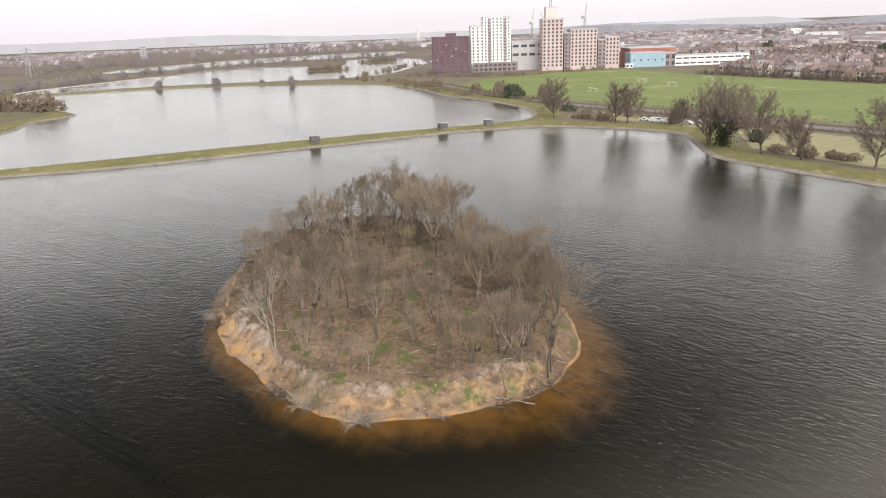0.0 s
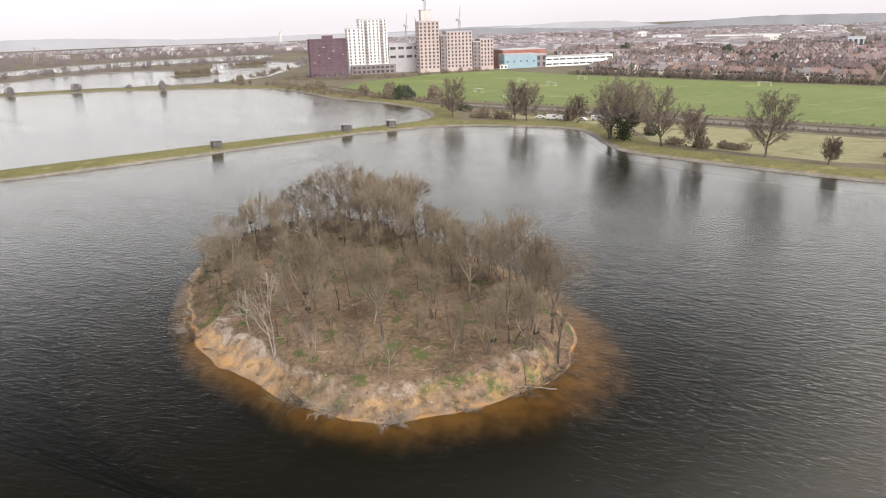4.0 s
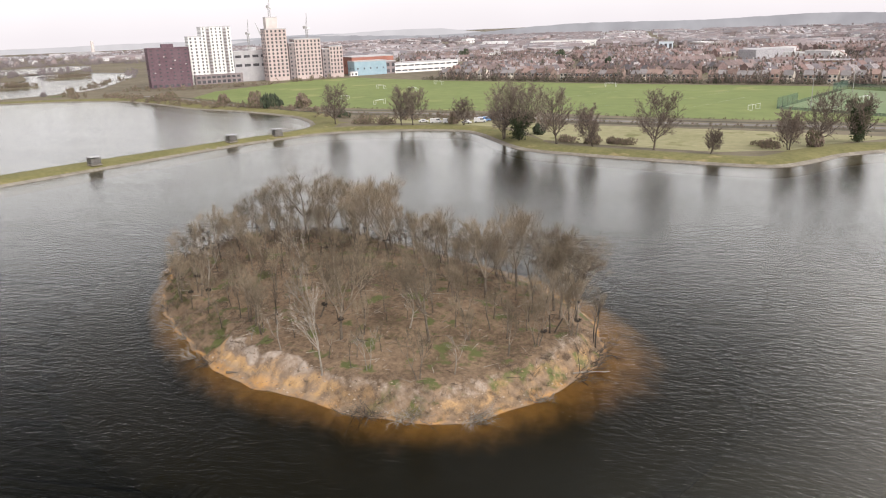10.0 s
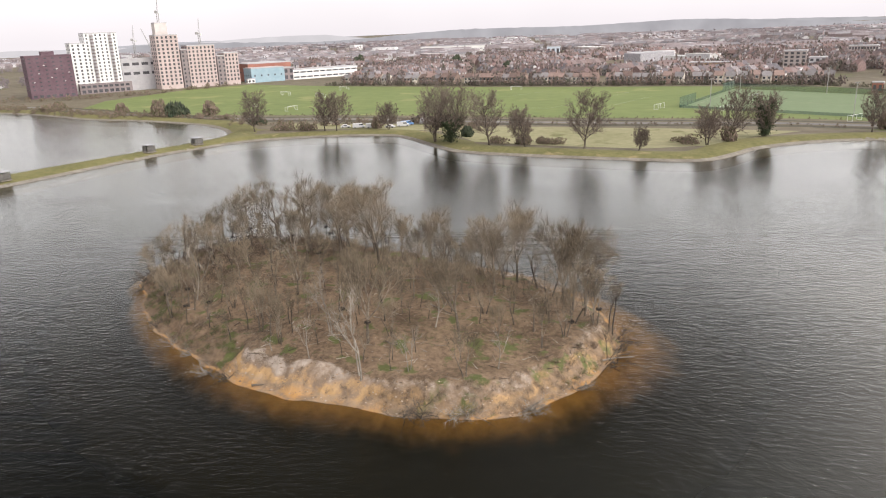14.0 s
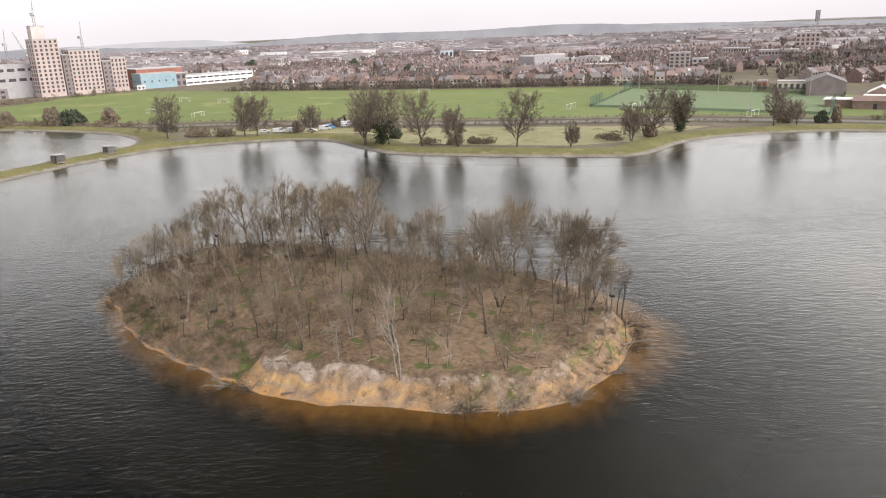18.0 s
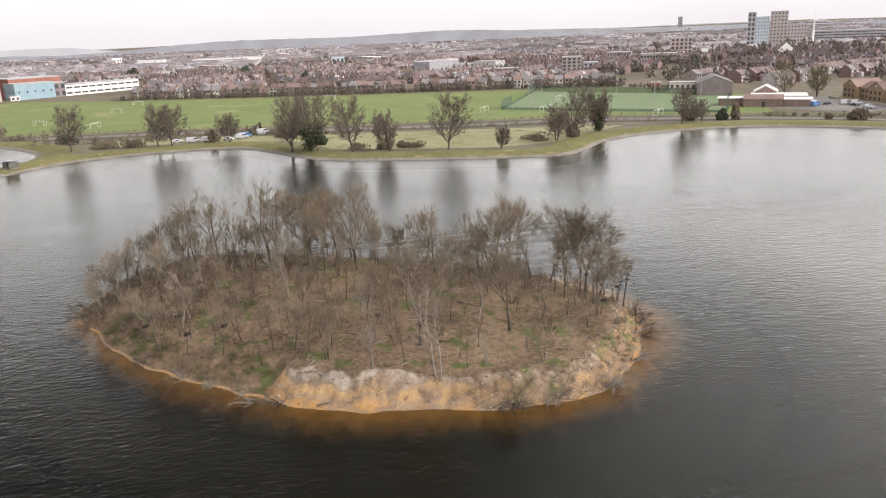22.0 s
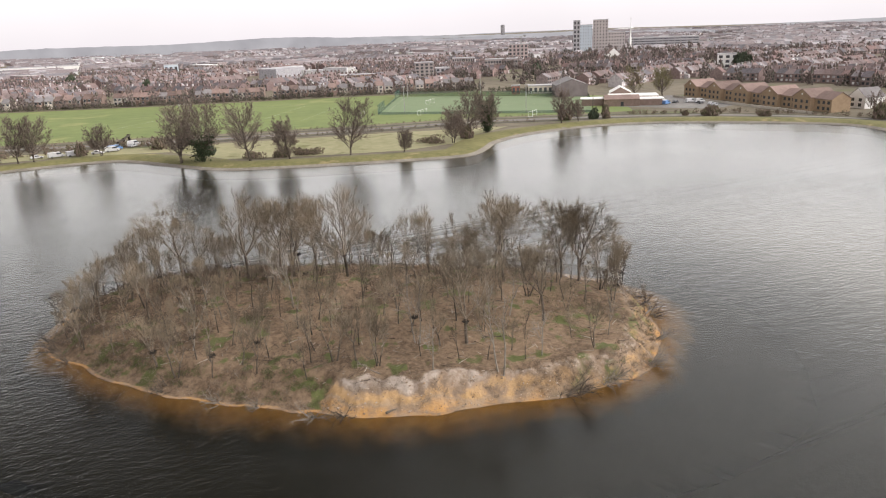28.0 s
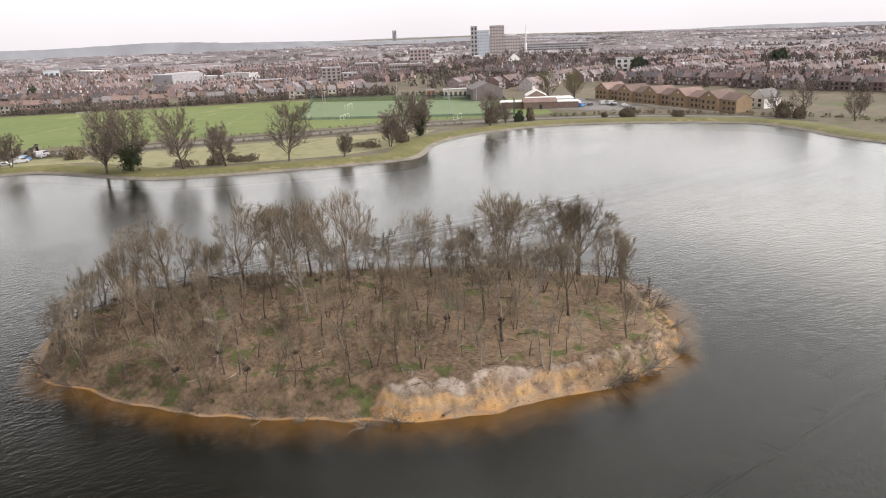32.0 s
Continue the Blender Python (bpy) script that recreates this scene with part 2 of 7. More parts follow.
    both.operation = 'MULTIPLY'
    l.new(painted_lift.outputs[0], both.inputs[0])
    l.new(beyond.outputs[0], both.inputs[1])
    painted_lift = both
    tint = n.new("ShaderNodeMixRGB")
    tint.inputs[1].default_value, tint.inputs[2].default_value = (0.01, 0.015, 0.012, 1), (0.2, 0.189, 0.167, 1)
    l.new(painted_lift.outputs[0], tint.inputs[0])
    l.new(tint.outputs[0], murk.inputs[0])
    share = n.new("ShaderNodeMapRange")
    share.inputs[3].default_value, share.inputs[4].default_value = 0.06, 0.58
    l.new(painted_lift.outputs[0], share.inputs[0])
    body = n.new("ShaderNodeMixShader")
    l.new(share.outputs[0], body.inputs[0])
    l.new(clear.outputs[0], body.inputs[1])
    l.new(murk.outputs[0], body.inputs[2])
    mix = n.new("ShaderNodeMixShader")
    l.new(fres.outputs[0], mix.inputs[0])
    l.new(body.outputs[0], mix.inputs[1])
    l.new(gloss.outputs[0], mix.inputs[2])
    o = n.new("ShaderNodeOutputMaterial")
    l.new(mix.outputs[0], o.inputs[0])
    return m


def blend_by_height(name, low_a, low_b, deep, top, bottom, scale):
    """Sand that turns silty; the water's dimming with depth is put into its colour."""
    m = surface(name, low_a, low_b, scale, 0.95, 0.1, 0.2)
    n, l = m.node_tree.nodes, m.node_tree.links
    p = n["Principled BSDF"]
    src = p.inputs["Base Color"].links[0].from_socket
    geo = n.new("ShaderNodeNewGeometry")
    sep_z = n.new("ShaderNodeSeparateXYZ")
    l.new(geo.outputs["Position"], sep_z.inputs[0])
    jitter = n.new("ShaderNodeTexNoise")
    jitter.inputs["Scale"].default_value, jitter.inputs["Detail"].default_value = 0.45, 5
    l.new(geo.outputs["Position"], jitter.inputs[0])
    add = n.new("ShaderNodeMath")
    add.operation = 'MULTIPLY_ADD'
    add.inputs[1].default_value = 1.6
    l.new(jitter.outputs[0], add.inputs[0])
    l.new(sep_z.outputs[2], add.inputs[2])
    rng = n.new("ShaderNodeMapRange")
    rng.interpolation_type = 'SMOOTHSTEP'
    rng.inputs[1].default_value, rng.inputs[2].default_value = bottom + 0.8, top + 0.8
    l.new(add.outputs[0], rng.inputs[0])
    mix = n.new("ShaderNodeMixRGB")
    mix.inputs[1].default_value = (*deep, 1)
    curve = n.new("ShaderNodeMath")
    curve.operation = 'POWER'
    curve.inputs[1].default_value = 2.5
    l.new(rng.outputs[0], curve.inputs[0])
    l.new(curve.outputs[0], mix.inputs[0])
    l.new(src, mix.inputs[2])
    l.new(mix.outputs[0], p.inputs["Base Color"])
    return m


def island_soil():
    """Leaf litter and bare soil, grass in patches, ochre sand where the ground is steep."""
    m = surface("island_soil", (0.072, 0.048, 0.03), (0.265, 0.185, 0.121), 1.6, 0.95, 0.3, 0.1, (0.095, 0.105, 0.036), 0.56)
    n, l = m.node_tree.nodes, m.node_tree.links
    p = n["Principled BSDF"]
    src = p.inputs["Base Color"].links[0].from_socket
    geo = n.new("ShaderNodeNewGeometry")
    bare = n.new("ShaderNodeAttribute")
    bare.attribute_name = "bare"
    tex = n.new("ShaderNodeTexNoise")
    tex.inputs["Scale"].default_value, tex.inputs["Detail"].default_value, tex.inputs["Roughness"].default_value = 0.7, 7, 0.7
    l.new(geo.outputs["Position"], tex.inputs[0])
    k = n.new("ShaderNodeMath")
    k.operation = 'MULTIPLY_ADD'
    k.inputs[1].default_value = 1.1
    l.new(tex.outputs[0], k.inputs[0])
    l.new(bare.outputs["Fac"], k.inputs[2])
    gate = n.new("ShaderNodeMapRange")
    gate.inputs[1].default_value, gate.inputs[2].default_value = 0.92, 1.22
    l.new(k.outputs[0], gate.inputs[0])
    sand = n.new("ShaderNodeTexNoise")
    sand.inputs["Scale"].default_value, sand.inputs["Detail"].default_value, sand.inputs["Roughness"].default_value = 0.22, 6, 0.55
    l.new(geo.outputs["Position"], sand.inputs[0])
    sep_z = n.new("ShaderNodeSeparateXYZ")
    l.new(geo.outputs["Position"], sep_z.inputs[0])
    level_z = n.new("ShaderNodeMath")
    level_z.operation = 'MULTIPLY_ADD'
    level_z.inputs[1].default_value = 0.2
    l.new(sep_z.outputs[2], level_z.inputs[0])
    l.new(sand.outputs[0], level_z.inputs[2])
    # wet ochre at the foot, ochre and brown beds above it, a pale dry lip on top
    ramp = n.new("ShaderNodeValToRGB")
    ramp.color_ramp.elements[0].position, ramp.color_ramp.elements[0].color = 0.45, (0.42, 0.235, 0.09, 1)
    ramp.color_ramp.elements[1].position, ramp.color_ramp.elements[1].color = 1.0, (0.4, 0.335, 0.28, 1)
    for at, tone in ((0.6, (0.3, 0.215, 0.14, 1)), (0.7, (0.41, 0.26, 0.125, 1)), (0.82, (0.42, 0.275, 0.145, 1)), (0.9, (0.29, 0.215, 0.155, 1)), (0.965, (0.36, 0.295, 0.24, 1))):
        ramp.color_ramp.elements.new(at).color = tone
    l.new(level_z.outputs[0], ramp.inputs[0])
    soil_patch = n.new("ShaderNodeTexNoise")
    soil_patch.inputs["Scale"].default_value, soil_patch.inputs["Detail"].default_value, soil_patch.inputs["Roughness"].default_value = 0.33, 7, 0.7
    l.new(geo.outputs["Position"], soil_patch.inputs[0])
    patch_gate = n.new("ShaderNodeMapRange")
    patch_gate.inputs[1].default_value, patch_gate.inputs[2].default_value = 0.47, 0.62
    l.new(soil_patch.outputs[0], patch_gate.inputs[0])
    face = n.new("ShaderNodeMixRGB")
    face.inputs[2].default_value = (0.215, 0.155, 0.11, 1)
    l.new(patch_gate.outputs[0], face.inputs[0])
    l.new(ramp.outputs[0], face.inputs[1])
    mix = n.new("ShaderNodeMixRGB")
    l.new(gate.outputs[0], mix.inputs[0])
    l.new(src, mix.inputs[1])
    l.new(face.outputs[0], mix.inputs[2])
    l.new(mix.outputs[0], p.inputs["Base Color"])
    return m


M_WATER = water_material()
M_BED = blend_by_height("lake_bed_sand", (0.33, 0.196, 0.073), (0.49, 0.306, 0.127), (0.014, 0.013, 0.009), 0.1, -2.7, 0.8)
M_SOIL = island_soil()
M_GRASS = surface("bank_grass", (0.115, 0.112, 0.042), (0.2, 0.183, 0.076), 0.6, 0.95, 0.1, 0.1, (0.27, 0.22, 0.11), 0.62)
M_LAND = surface("rough_land", (0.1, 0.085, 0.06), (0.2, 0.17, 0.12), 0.12, 0.95, 0.3, 0.1, (0.11, 0.12, 0.05), 0.6)
M_PITCH = surface("playing_field_grass", (0.135, 0.175, 0.058), (0.19, 0.225, 0.08), 0.12, 0.95, 0.05, 0.12, (0.24, 0.25, 0.1), 0.6)
M_TURF = surface("artificial_turf", (0.15, 0.2, 0.105), (0.185, 0.235, 0.13), 0.3, 0.9, 0.02, 0.1)
M_PALE = surface("dry_meadow", (0.205, 0.2, 0.1), (0.325, 0.3, 0.175), 0.25, 0.95, 0.15, 0.12, (0.15, 0.15, 0.06), 0.62)
M_HEDGE = surface("dark_scrub_ground", (0.045, 0.042, 0.03), (0.11, 0.095, 0.065), 0.5, 0.95, 0.2, 0.2)
M_STONE = surface("pale_stone_edging", (0.14, 0.122, 0.1), (0.29, 0.262, 0.22), 1.2, 0.9, 0.08, 0.15)
M_ROAD = surface("grey_road", (0.13, 0.125, 0.12), (0.24, 0.225, 0.21), 0.5, 0.9, 0.02, 0.1)
M_BARK = surface("grey_brown_bark", (0.05, 0.04, 0.031), (0.16, 0.132, 0.104), 3.0, 0.95, 0.03, 0.2, random_tint=0.3)
M_LIMB = surface("pale_branch_bark", (0.095, 0.076, 0.058), (0.29, 0.24, 0.185), 2.0, 0.95, 0.02, 0.2, random_tint=0.3)
M_TWIG = surface("brown_twigs", (0.125, 0.099, 0.069), (0.27, 0.217, 0.155), 0.6, 0.95, 0.0, 0.2, random_tint=0.3)
M_WHITE_BARK = surface("bleached_bark", (0.155, 0.133, 0.109), (0.33, 0.293, 0.249), 2.0, 0.95, 0.03, 0.3, random_tint=0.2)
M_DARK_BARK = surface("dark_bark", (0.035, 0.03, 0.025), (0.09, 0.075, 0.06), 1.0, 0.95, 0.03, 0.2)
M_RED_TWIG = surface("reddish_brown_twigs", (0.13, 0.1, 0.085), (0.225, 0.177, 0.15), 0.3, 0.95, 0.0, 0.2, random_tint=0.25)
M_IVY = surface("dark_ivy", (0.018, 0.026, 0.012), (0.05, 0.065, 0.025), 0.9, 0.8, 0.0, 0.2, random_tint=0.25)


# ---- mesh helpers ----
def mesh_object(name, verts, faces, material, parent=None, label="", smooth=False):
    me = bpy.data.meshes.new(name)
    me.from_pydata([tuple(map(float, v)) for v in verts], [], faces)
    me.update()
    if smooth:
        me.polygons.foreach_set("use_smooth", [True] * len(me.polygons))
    for mm in (material if isinstance(material, (list, tuple)) else [material]):
        me.materials.append(mm)
    ob = new(name, me)
    if parent:
        ob.parent = parent
    if label:
        ob["label"] = label
    return ob


def part(name, bm, material, parent, label=""):
    me = bpy.data.meshes.new(name)
    bm.to_mesh(me)
    bm.free()
    me.materials.append(material)
    ob = new(name, me)
    ob.parent = parent
    if label:
        ob["label"] = label
    return ob


def spline(points, step, closed=True):
    """Points every so many metres along a smooth line through the given ones."""
    p = [Vector((x, y)) for x, y in points]
    n = len(p)
    out = []
    for i in range(n if closed else n - 1):
        a, b, c, d = (p[(i + k) % n] if closed else p[min(max(i + k, 0), n - 1)] for k in (-1, 0, 1, 2))
        count = max(1, int((c - b).length / step))
        for k in range(count):
            t = k / count
            out.append(0.5 * ((2 * b) + (c - a) * t + (2 * a - 5 * b + 4 * c - d) * t * t + (3 * b - a - 3 * c + d) * t ** 3))
    if not closed:
        out.append(p[-1])
    return np.array([(v.x, v.y) for v in out])


def inside(poly, x, y):
    """Which of the points lie inside the closed line."""
    px, py = poly[:, 0], poly[:, 1]
    qx, qy = np.roll(px, -1), np.roll(py, -1)
    x, y = np.asarray(x)[:, None], np.asarray(y)[:, None]
    cross = ((py > y) != (qy > y)) & (x < (qx - px) * (y - py) / np.where(qy == py, 1e-9, qy - py) + px)
    return cross.sum(1) % 2 == 1


def line_distance(poly, pts):
    """Distance from each point to the closed line."""
    a, b = poly, np.roll(poly, -1, 0)
    best = np.full(len(pts), 1e9)
    ab = b - a
    den = (ab ** 2).sum(1) + 1e-9
    for i in range(0, len(pts), 2000):
        p = pts[i:i + 2000, None, :]
        t = np.clip(((p - a) * ab).sum(-1) / den, 0, 1)
        best[i:i + 2000] = np.sqrt((((a + t[..., None] * ab) - p) ** 2).sum(-1)).min(1)
    return best


def smooth01(a, b, x):
    t = np.clip((x - a) / (b - a), 0, 1)
    return t * t * (3 - 2 * t)


# ---- reservoirs, banks and ground ----
LAKE_1 = spline([(-184, 44), (-164, 71), (-135, 130), (-112, 179), (-99, 198), (-86, 213), (-60, 220), (-34, 219), (-24, 211), (-12, 190), (-1, 174), (17, 164.5),
                 (45, 153.5), (66, 147), (76, 147.5), (87, 157), (96, 166), (115, 175), (138, 177), (163, 172), (187, 155), (208, 130), (217, 112), (212, 92),
                 (202, 73), (196, 45), (185, -20), (150, -110), (40, -180), (-90, -180), (-190, -110), (-215, -20), (-202, 15)], 4.0)
LAKE_2 = spline([(-198.4, 49.2), (-173.4, 97.2), (-149.4, 145.2), (-122.4, 191.2), (-106.6, 217.6), (-104.4, 236), (-115, 256), (-133, 274), (-173, 297), (-210, 312), (-250, 339),
                 (-297, 363), (-350, 361), (-400, 343), (-444, 322), (-499, 258), (-530, 190), (-520, 172), (-470, 160), (-403, 162), (-378, 159), (-351, 153), (-343, 140),
                 (-334, 120), (-303, 92), (-290, 30), (-255, -10), (-225, 10)], 5.0)
LAKE_3 = spline([(-540, 210), (-513, 266), (-490, 318), (-432, 366), (-400, 405), (-392, 465), (-437, 560), (-509, 681), (-615, 734), (-675, 706), (-575, 580), (-670, 520),
                 (-650, 420), (-615, 315), (-580, 225)], 9.0)
LAKE_4 = spline([(-766, 406), (-747, 508), (-753, 651), (-690, 812), (-803, 951), (-895, 772), (-887, 605), (-835, 445)], 12.0)
LAKES = [LAKE_1, LAKE_2, LAKE_3, LAKE_4]


def ribbon(points, width):
    """The outline of a strip of that width along a line."""
    line = spline(points, 12.0, False)
    tan = np.gradient(line, axis=0)
    nor = np.stack([tan[:, 1], -tan[:, 0]], 1) / np.linalg.norm(tan, axis=1)[:, None]
    return np.concatenate([line + nor * width / 2, (line - nor * width / 2)[::-1]])


# zones of the ground: outline and material
TRACK = [(-300, 400), (-225, 352), (-165, 312), (-112, 291), (-65, 281), (-18, 262), (39, 244), (76, 234), (115, 226), (140, 215), (172, 198), (205, 172), (228, 140), (240, 105)]
ZONES = [
    (np.array([(-250, 378), (-200, 345), (-162, 322), (-101, 304), (-66, 297), (-12, 280), (44, 259), (80, 249), (132, 236), (165, 217), (196, 206), (240, 272), (205, 369), (128, 403),
               (70, 423), (21, 441), (-36, 466), (-105, 497), (-199, 555), (-238, 520), (-262, 430)], float), M_PITCH),
    (np.array([(99, 286), (152, 377), (231, 285), (179, 215)], float), M_TURF),
    (np.array([(4, 192), (30, 181), (60, 170), (80, 170), (96, 184), (122, 200), (75, 218), (40, 228), (0, 240), (-30, 252), (-85, 268), (-88, 244), (-40, 238), (-10, 226)], float), M_PALE),
    (ribbon(TRACK, 5.0), M_ROAD),
    (ribbon([(x - 2.5, y - 7) for x, y in TRACK], 6.0), M_HEDGE),
    (ribbon([(x + 2, y + 7) for x, y in TRACK], 3.5), M_HEDGE),
    (np.array([(200, 232), (232, 262), (262, 250), (245, 190), (226, 186), (212, 212)], float), M_ROAD),
]


def hills(x, y):
    """Far rise of the land towards the north and east."""
    r = np.hypot(x, y)
    ang = np.degrees(np.arctan2(y, x))
    side = smooth01(128, 88, ang) * smooth01(-60, 0, ang)
    waves = 0.75 + 0.25 * np.sin(ang * 0.13 + 1.0) + 0.12 * np.sin(ang * 0.41)
    return side * waves * 18 * smooth01(900, 3900, r)


def ground_height(pts):
    d = np.minimum.reduce([line_distance(k, pts) for k in LAKES[:2]] + [line_distance(LAKES[2], pts) + 2, line_distance(LAKES[3], pts) + 2])
    z = np.interp(d, [0, 0.6, 3.0, 5.5, 8.5, 13, 20, 30], [-0.35, 0.25, 0.85, 1.3, 1.4, 0.95, 0.45, 0.3])
    return z + hills(pts[:, 0], pts[:, 1])


def build_ground():
    from mathutils.geometry import delaunay_2d_cdt
    pts, edges = [], []
    for loop in LAKES:
        base = len(pts)
        pts += [tuple(p) for p in loop]
        edges += [(base + i, base + (i + 1) % len(loop)) for i in range(len(loop))]
    for loop, _m in ZONES:
        base = len(pts)
        pts += [tuple(p) for p in loop]
        edges += [(base + i, base + (i + 1) % len(loop)) for i in range(len(loop))]
    extra = []
    for loop in LAKES[:2]:
        tan = np.roll(loop, -1, 0) - np.roll(loop, 1, 0)
        nor = np.stack([tan[:, 1], -tan[:, 0]], 1) / (np.linalg.norm(tan, axis=1)[:, None] + 1e-9)
        sample = loop + nor * 0.5
        if inside(loop, sample[:, 0], sample[:, 1]).mean() > 0.5:
            nor = -nor
        for off in (0.6, 1.9, 3.4, 5.5, 8.5, 13, 20, 30):
            ring = loop + nor * off
            far = line_distance(loop, ring) > off - 0.3
            extra.append(ring[far])
    g = np.concatenate([np.arange(-900, 901, 45.0)])
    gx, gy = np.meshgrid(g, g)
    extra.append(np.stack([gx.ravel(), gy.ravel()], 1))
    rings = [np.stack([r * np.cos(a), r * np.sin(a)], 1) for r in (1150, 1400, 1700, 2050, 2450, 2900, 3400, 4000, 4600) for a in [np.linspace(0, 2 * np.pi, 72, endpoint=False)]]
    extra = np.concatenate(extra + rings)
    keep = ~np.any([inside(k, extra[:, 0], extra[:, 1]) | (line_distance(k, extra) < 0.5) for k in LAKES], axis=0)
    pts += [tuple(p) for p in extra[keep]]
    v, _, f, *_ = delaunay_2d_cdt([Vector(p) for p in pts], edges, [], 0, 1e-3)
    v = np.array([(p.x, p.y) for p in v])
    tri = np.array([list(t) for t in f])
    mid_p = v[tri].mean(1)
    wet = np.any([inside(k, mid_p[:, 0], mid_p[:, 1]) for k in LAKES], axis=0)
    z = ground_height(v)
    dist = np.minimum(line_distance(LAKE_1, mid_p), line_distance(LAKE_2, mid_p))
    tri, dist, mid_p = tri[~wet], dist[~wet], mid_p[~wet]
    index = np.where(dist < 1.6, 2 + len(ZONES), np.where(dist < 15, 1, 0))
    for q, (loop, _m) in enumerate(ZONES):
        index[inside(loop, mid_p[:, 0], mid_p[:, 1]) & (dist > 11)] = 2 + q
    ob = mesh_object("ground", np.column_stack([v, z]), [tuple(map(int, t)) for t in tri], [M_LAND, M_GRASS] + [z_[1] for z_ in ZONES] + [M_STONE], smooth=True)
    ob.data.polygons.foreach_set("material_index", index.tolist())
    tagged(ob, "flat land round the reservoirs with mown grass banks", "ground", kind="structure")


build_ground()


def sheet(name, loop, z, material, label, category, wide=0.0):
    from mathutils.geometry import tessellate_polygon
    pts = np.array(loop, float)
    tri = tessellate_polygon([[Vector((x, y, 0)) for x, y in pts]])
    faces = []
    for a, b, c in tri:
        u, w = pts[b] - pts[a], pts[c] - pts[a]
        faces.append((a, b, c) if u[0] * w[1] - u[1] * w[0] > 0 else (a, c, b))
    ob = mesh_object(name, np.column_stack([pts, np.full(len(pts), z)]), faces, material)
    return tagged(ob, label, category, kind="structure")


for k, loop in enumerate(LAKES):
    centre = loop.mean(0)
    tan = np.roll(loop, -1, 0) - np.roll(loop, 1, 0)
    nor = np.stack([tan[:, 1], -tan[:, 0]], 1) / (np.linalg.norm(tan, axis=1)[:, None] + 1e-9)
    test = loop + nor * 0.5
    if inside(loop, test[:, 0], test[:, 1]).mean() > 0.5:
        nor = -nor
    sheet("water_%d" % (k + 1), loop + nor * 0.55, 0.0, M_WATER, "grey rippled reservoir water under a white sky", "water")
    if k:
        sheet("lake_bed_%d" % (k + 1), loop + nor * (10.0 if k == 1 else 14.0), -3.0, M_BED, "silty reservoir bed, coloured dark for the water above it", "lake bed")


def edging(loop, name):
    """A sloped stone kerb along the water's edge."""
    tan = np.roll(loop, -1, 0) - np.roll(loop, 1, 0)
    nor = np.stack([tan[:, 1], -tan[:, 0]], 1) / (np.linalg.norm(tan, axis=1)[:, None] + 1e-9)
    test = loop + nor * 0.5
    if inside(loop, test[:, 0], test[:, 1]).mean() > 0.5:
        nor = -nor
    prof = [(-0.3, -3.6), (-0.2, 0.06), (0.35, 0.3), (0.75, 0.34), (0.8, 0.0)]
    n = len(loop)
    verts, faces = [], []
    for i in range(n):
        for o, z in prof:
            verts.append((*(loop[i] + nor[i] * o), z))
    for i in range(n):
        j = (i + 1) % n
        for q in range(len(prof) - 1):
            faces.append((i * 5 + q, j * 5 + q, j * 5 + q + 1, i * 5 + q + 1))
    ob = mesh_object(name, verts, faces, M_STONE)
    tagged(ob, "pale weathered stone kerb along the water's edge", "kerb", kind="structure")


edging(LAKE_1, "stone_edging_1")
edging(LAKE_2, "stone_edging_2")

# ---- the island ----
SHORE = spline([(2, -2), (8, -2), (14.5, -1), (20, 4), (25, 10), (28, 16), (28.5, 21), (27, 28), (23, 35), (15, 43), (8, 49.5), (-3, 57), (-20, 65), (-29, 67.5),
                (-37, 67.5), (-44.5, 62), (-49.5, 52), (-50.3, 44), (-47, 38), (-43, 30), (-36, 21), (-29, 14), (-22, 8), (-16, 4.2), (-10, 2), (-3, 0)], 1.0)
MIDDLE = np.array([-11.0, 31.0])
_rel = SHORE - MIDDLE
_ang = np.arctan2(_rel[:, 1], _rel[:, 0])
_order = np.argsort(_ang)
_ang, _rad = _ang[_order], np.hypot(_rel[:, 0], _rel[:, 1])[_order]


def shore_radius(a, worn=1.0):
    base = np.interp(a, _ang, _rad, period=2 * np.pi)
    return base + worn * (0.42 * np.sin(a * 7 + 3) * np.sin(a * 13 + 1) + 0.16 * np.sin(a * 37 + 2) * np.sin(a * 5))


def cliff_arc(deg):
    """1 where the bank is an eroded sand face, 0 where it is overgrown."""
    return smooth01(-122, -112, deg) * smooth01(-8, -22, deg)


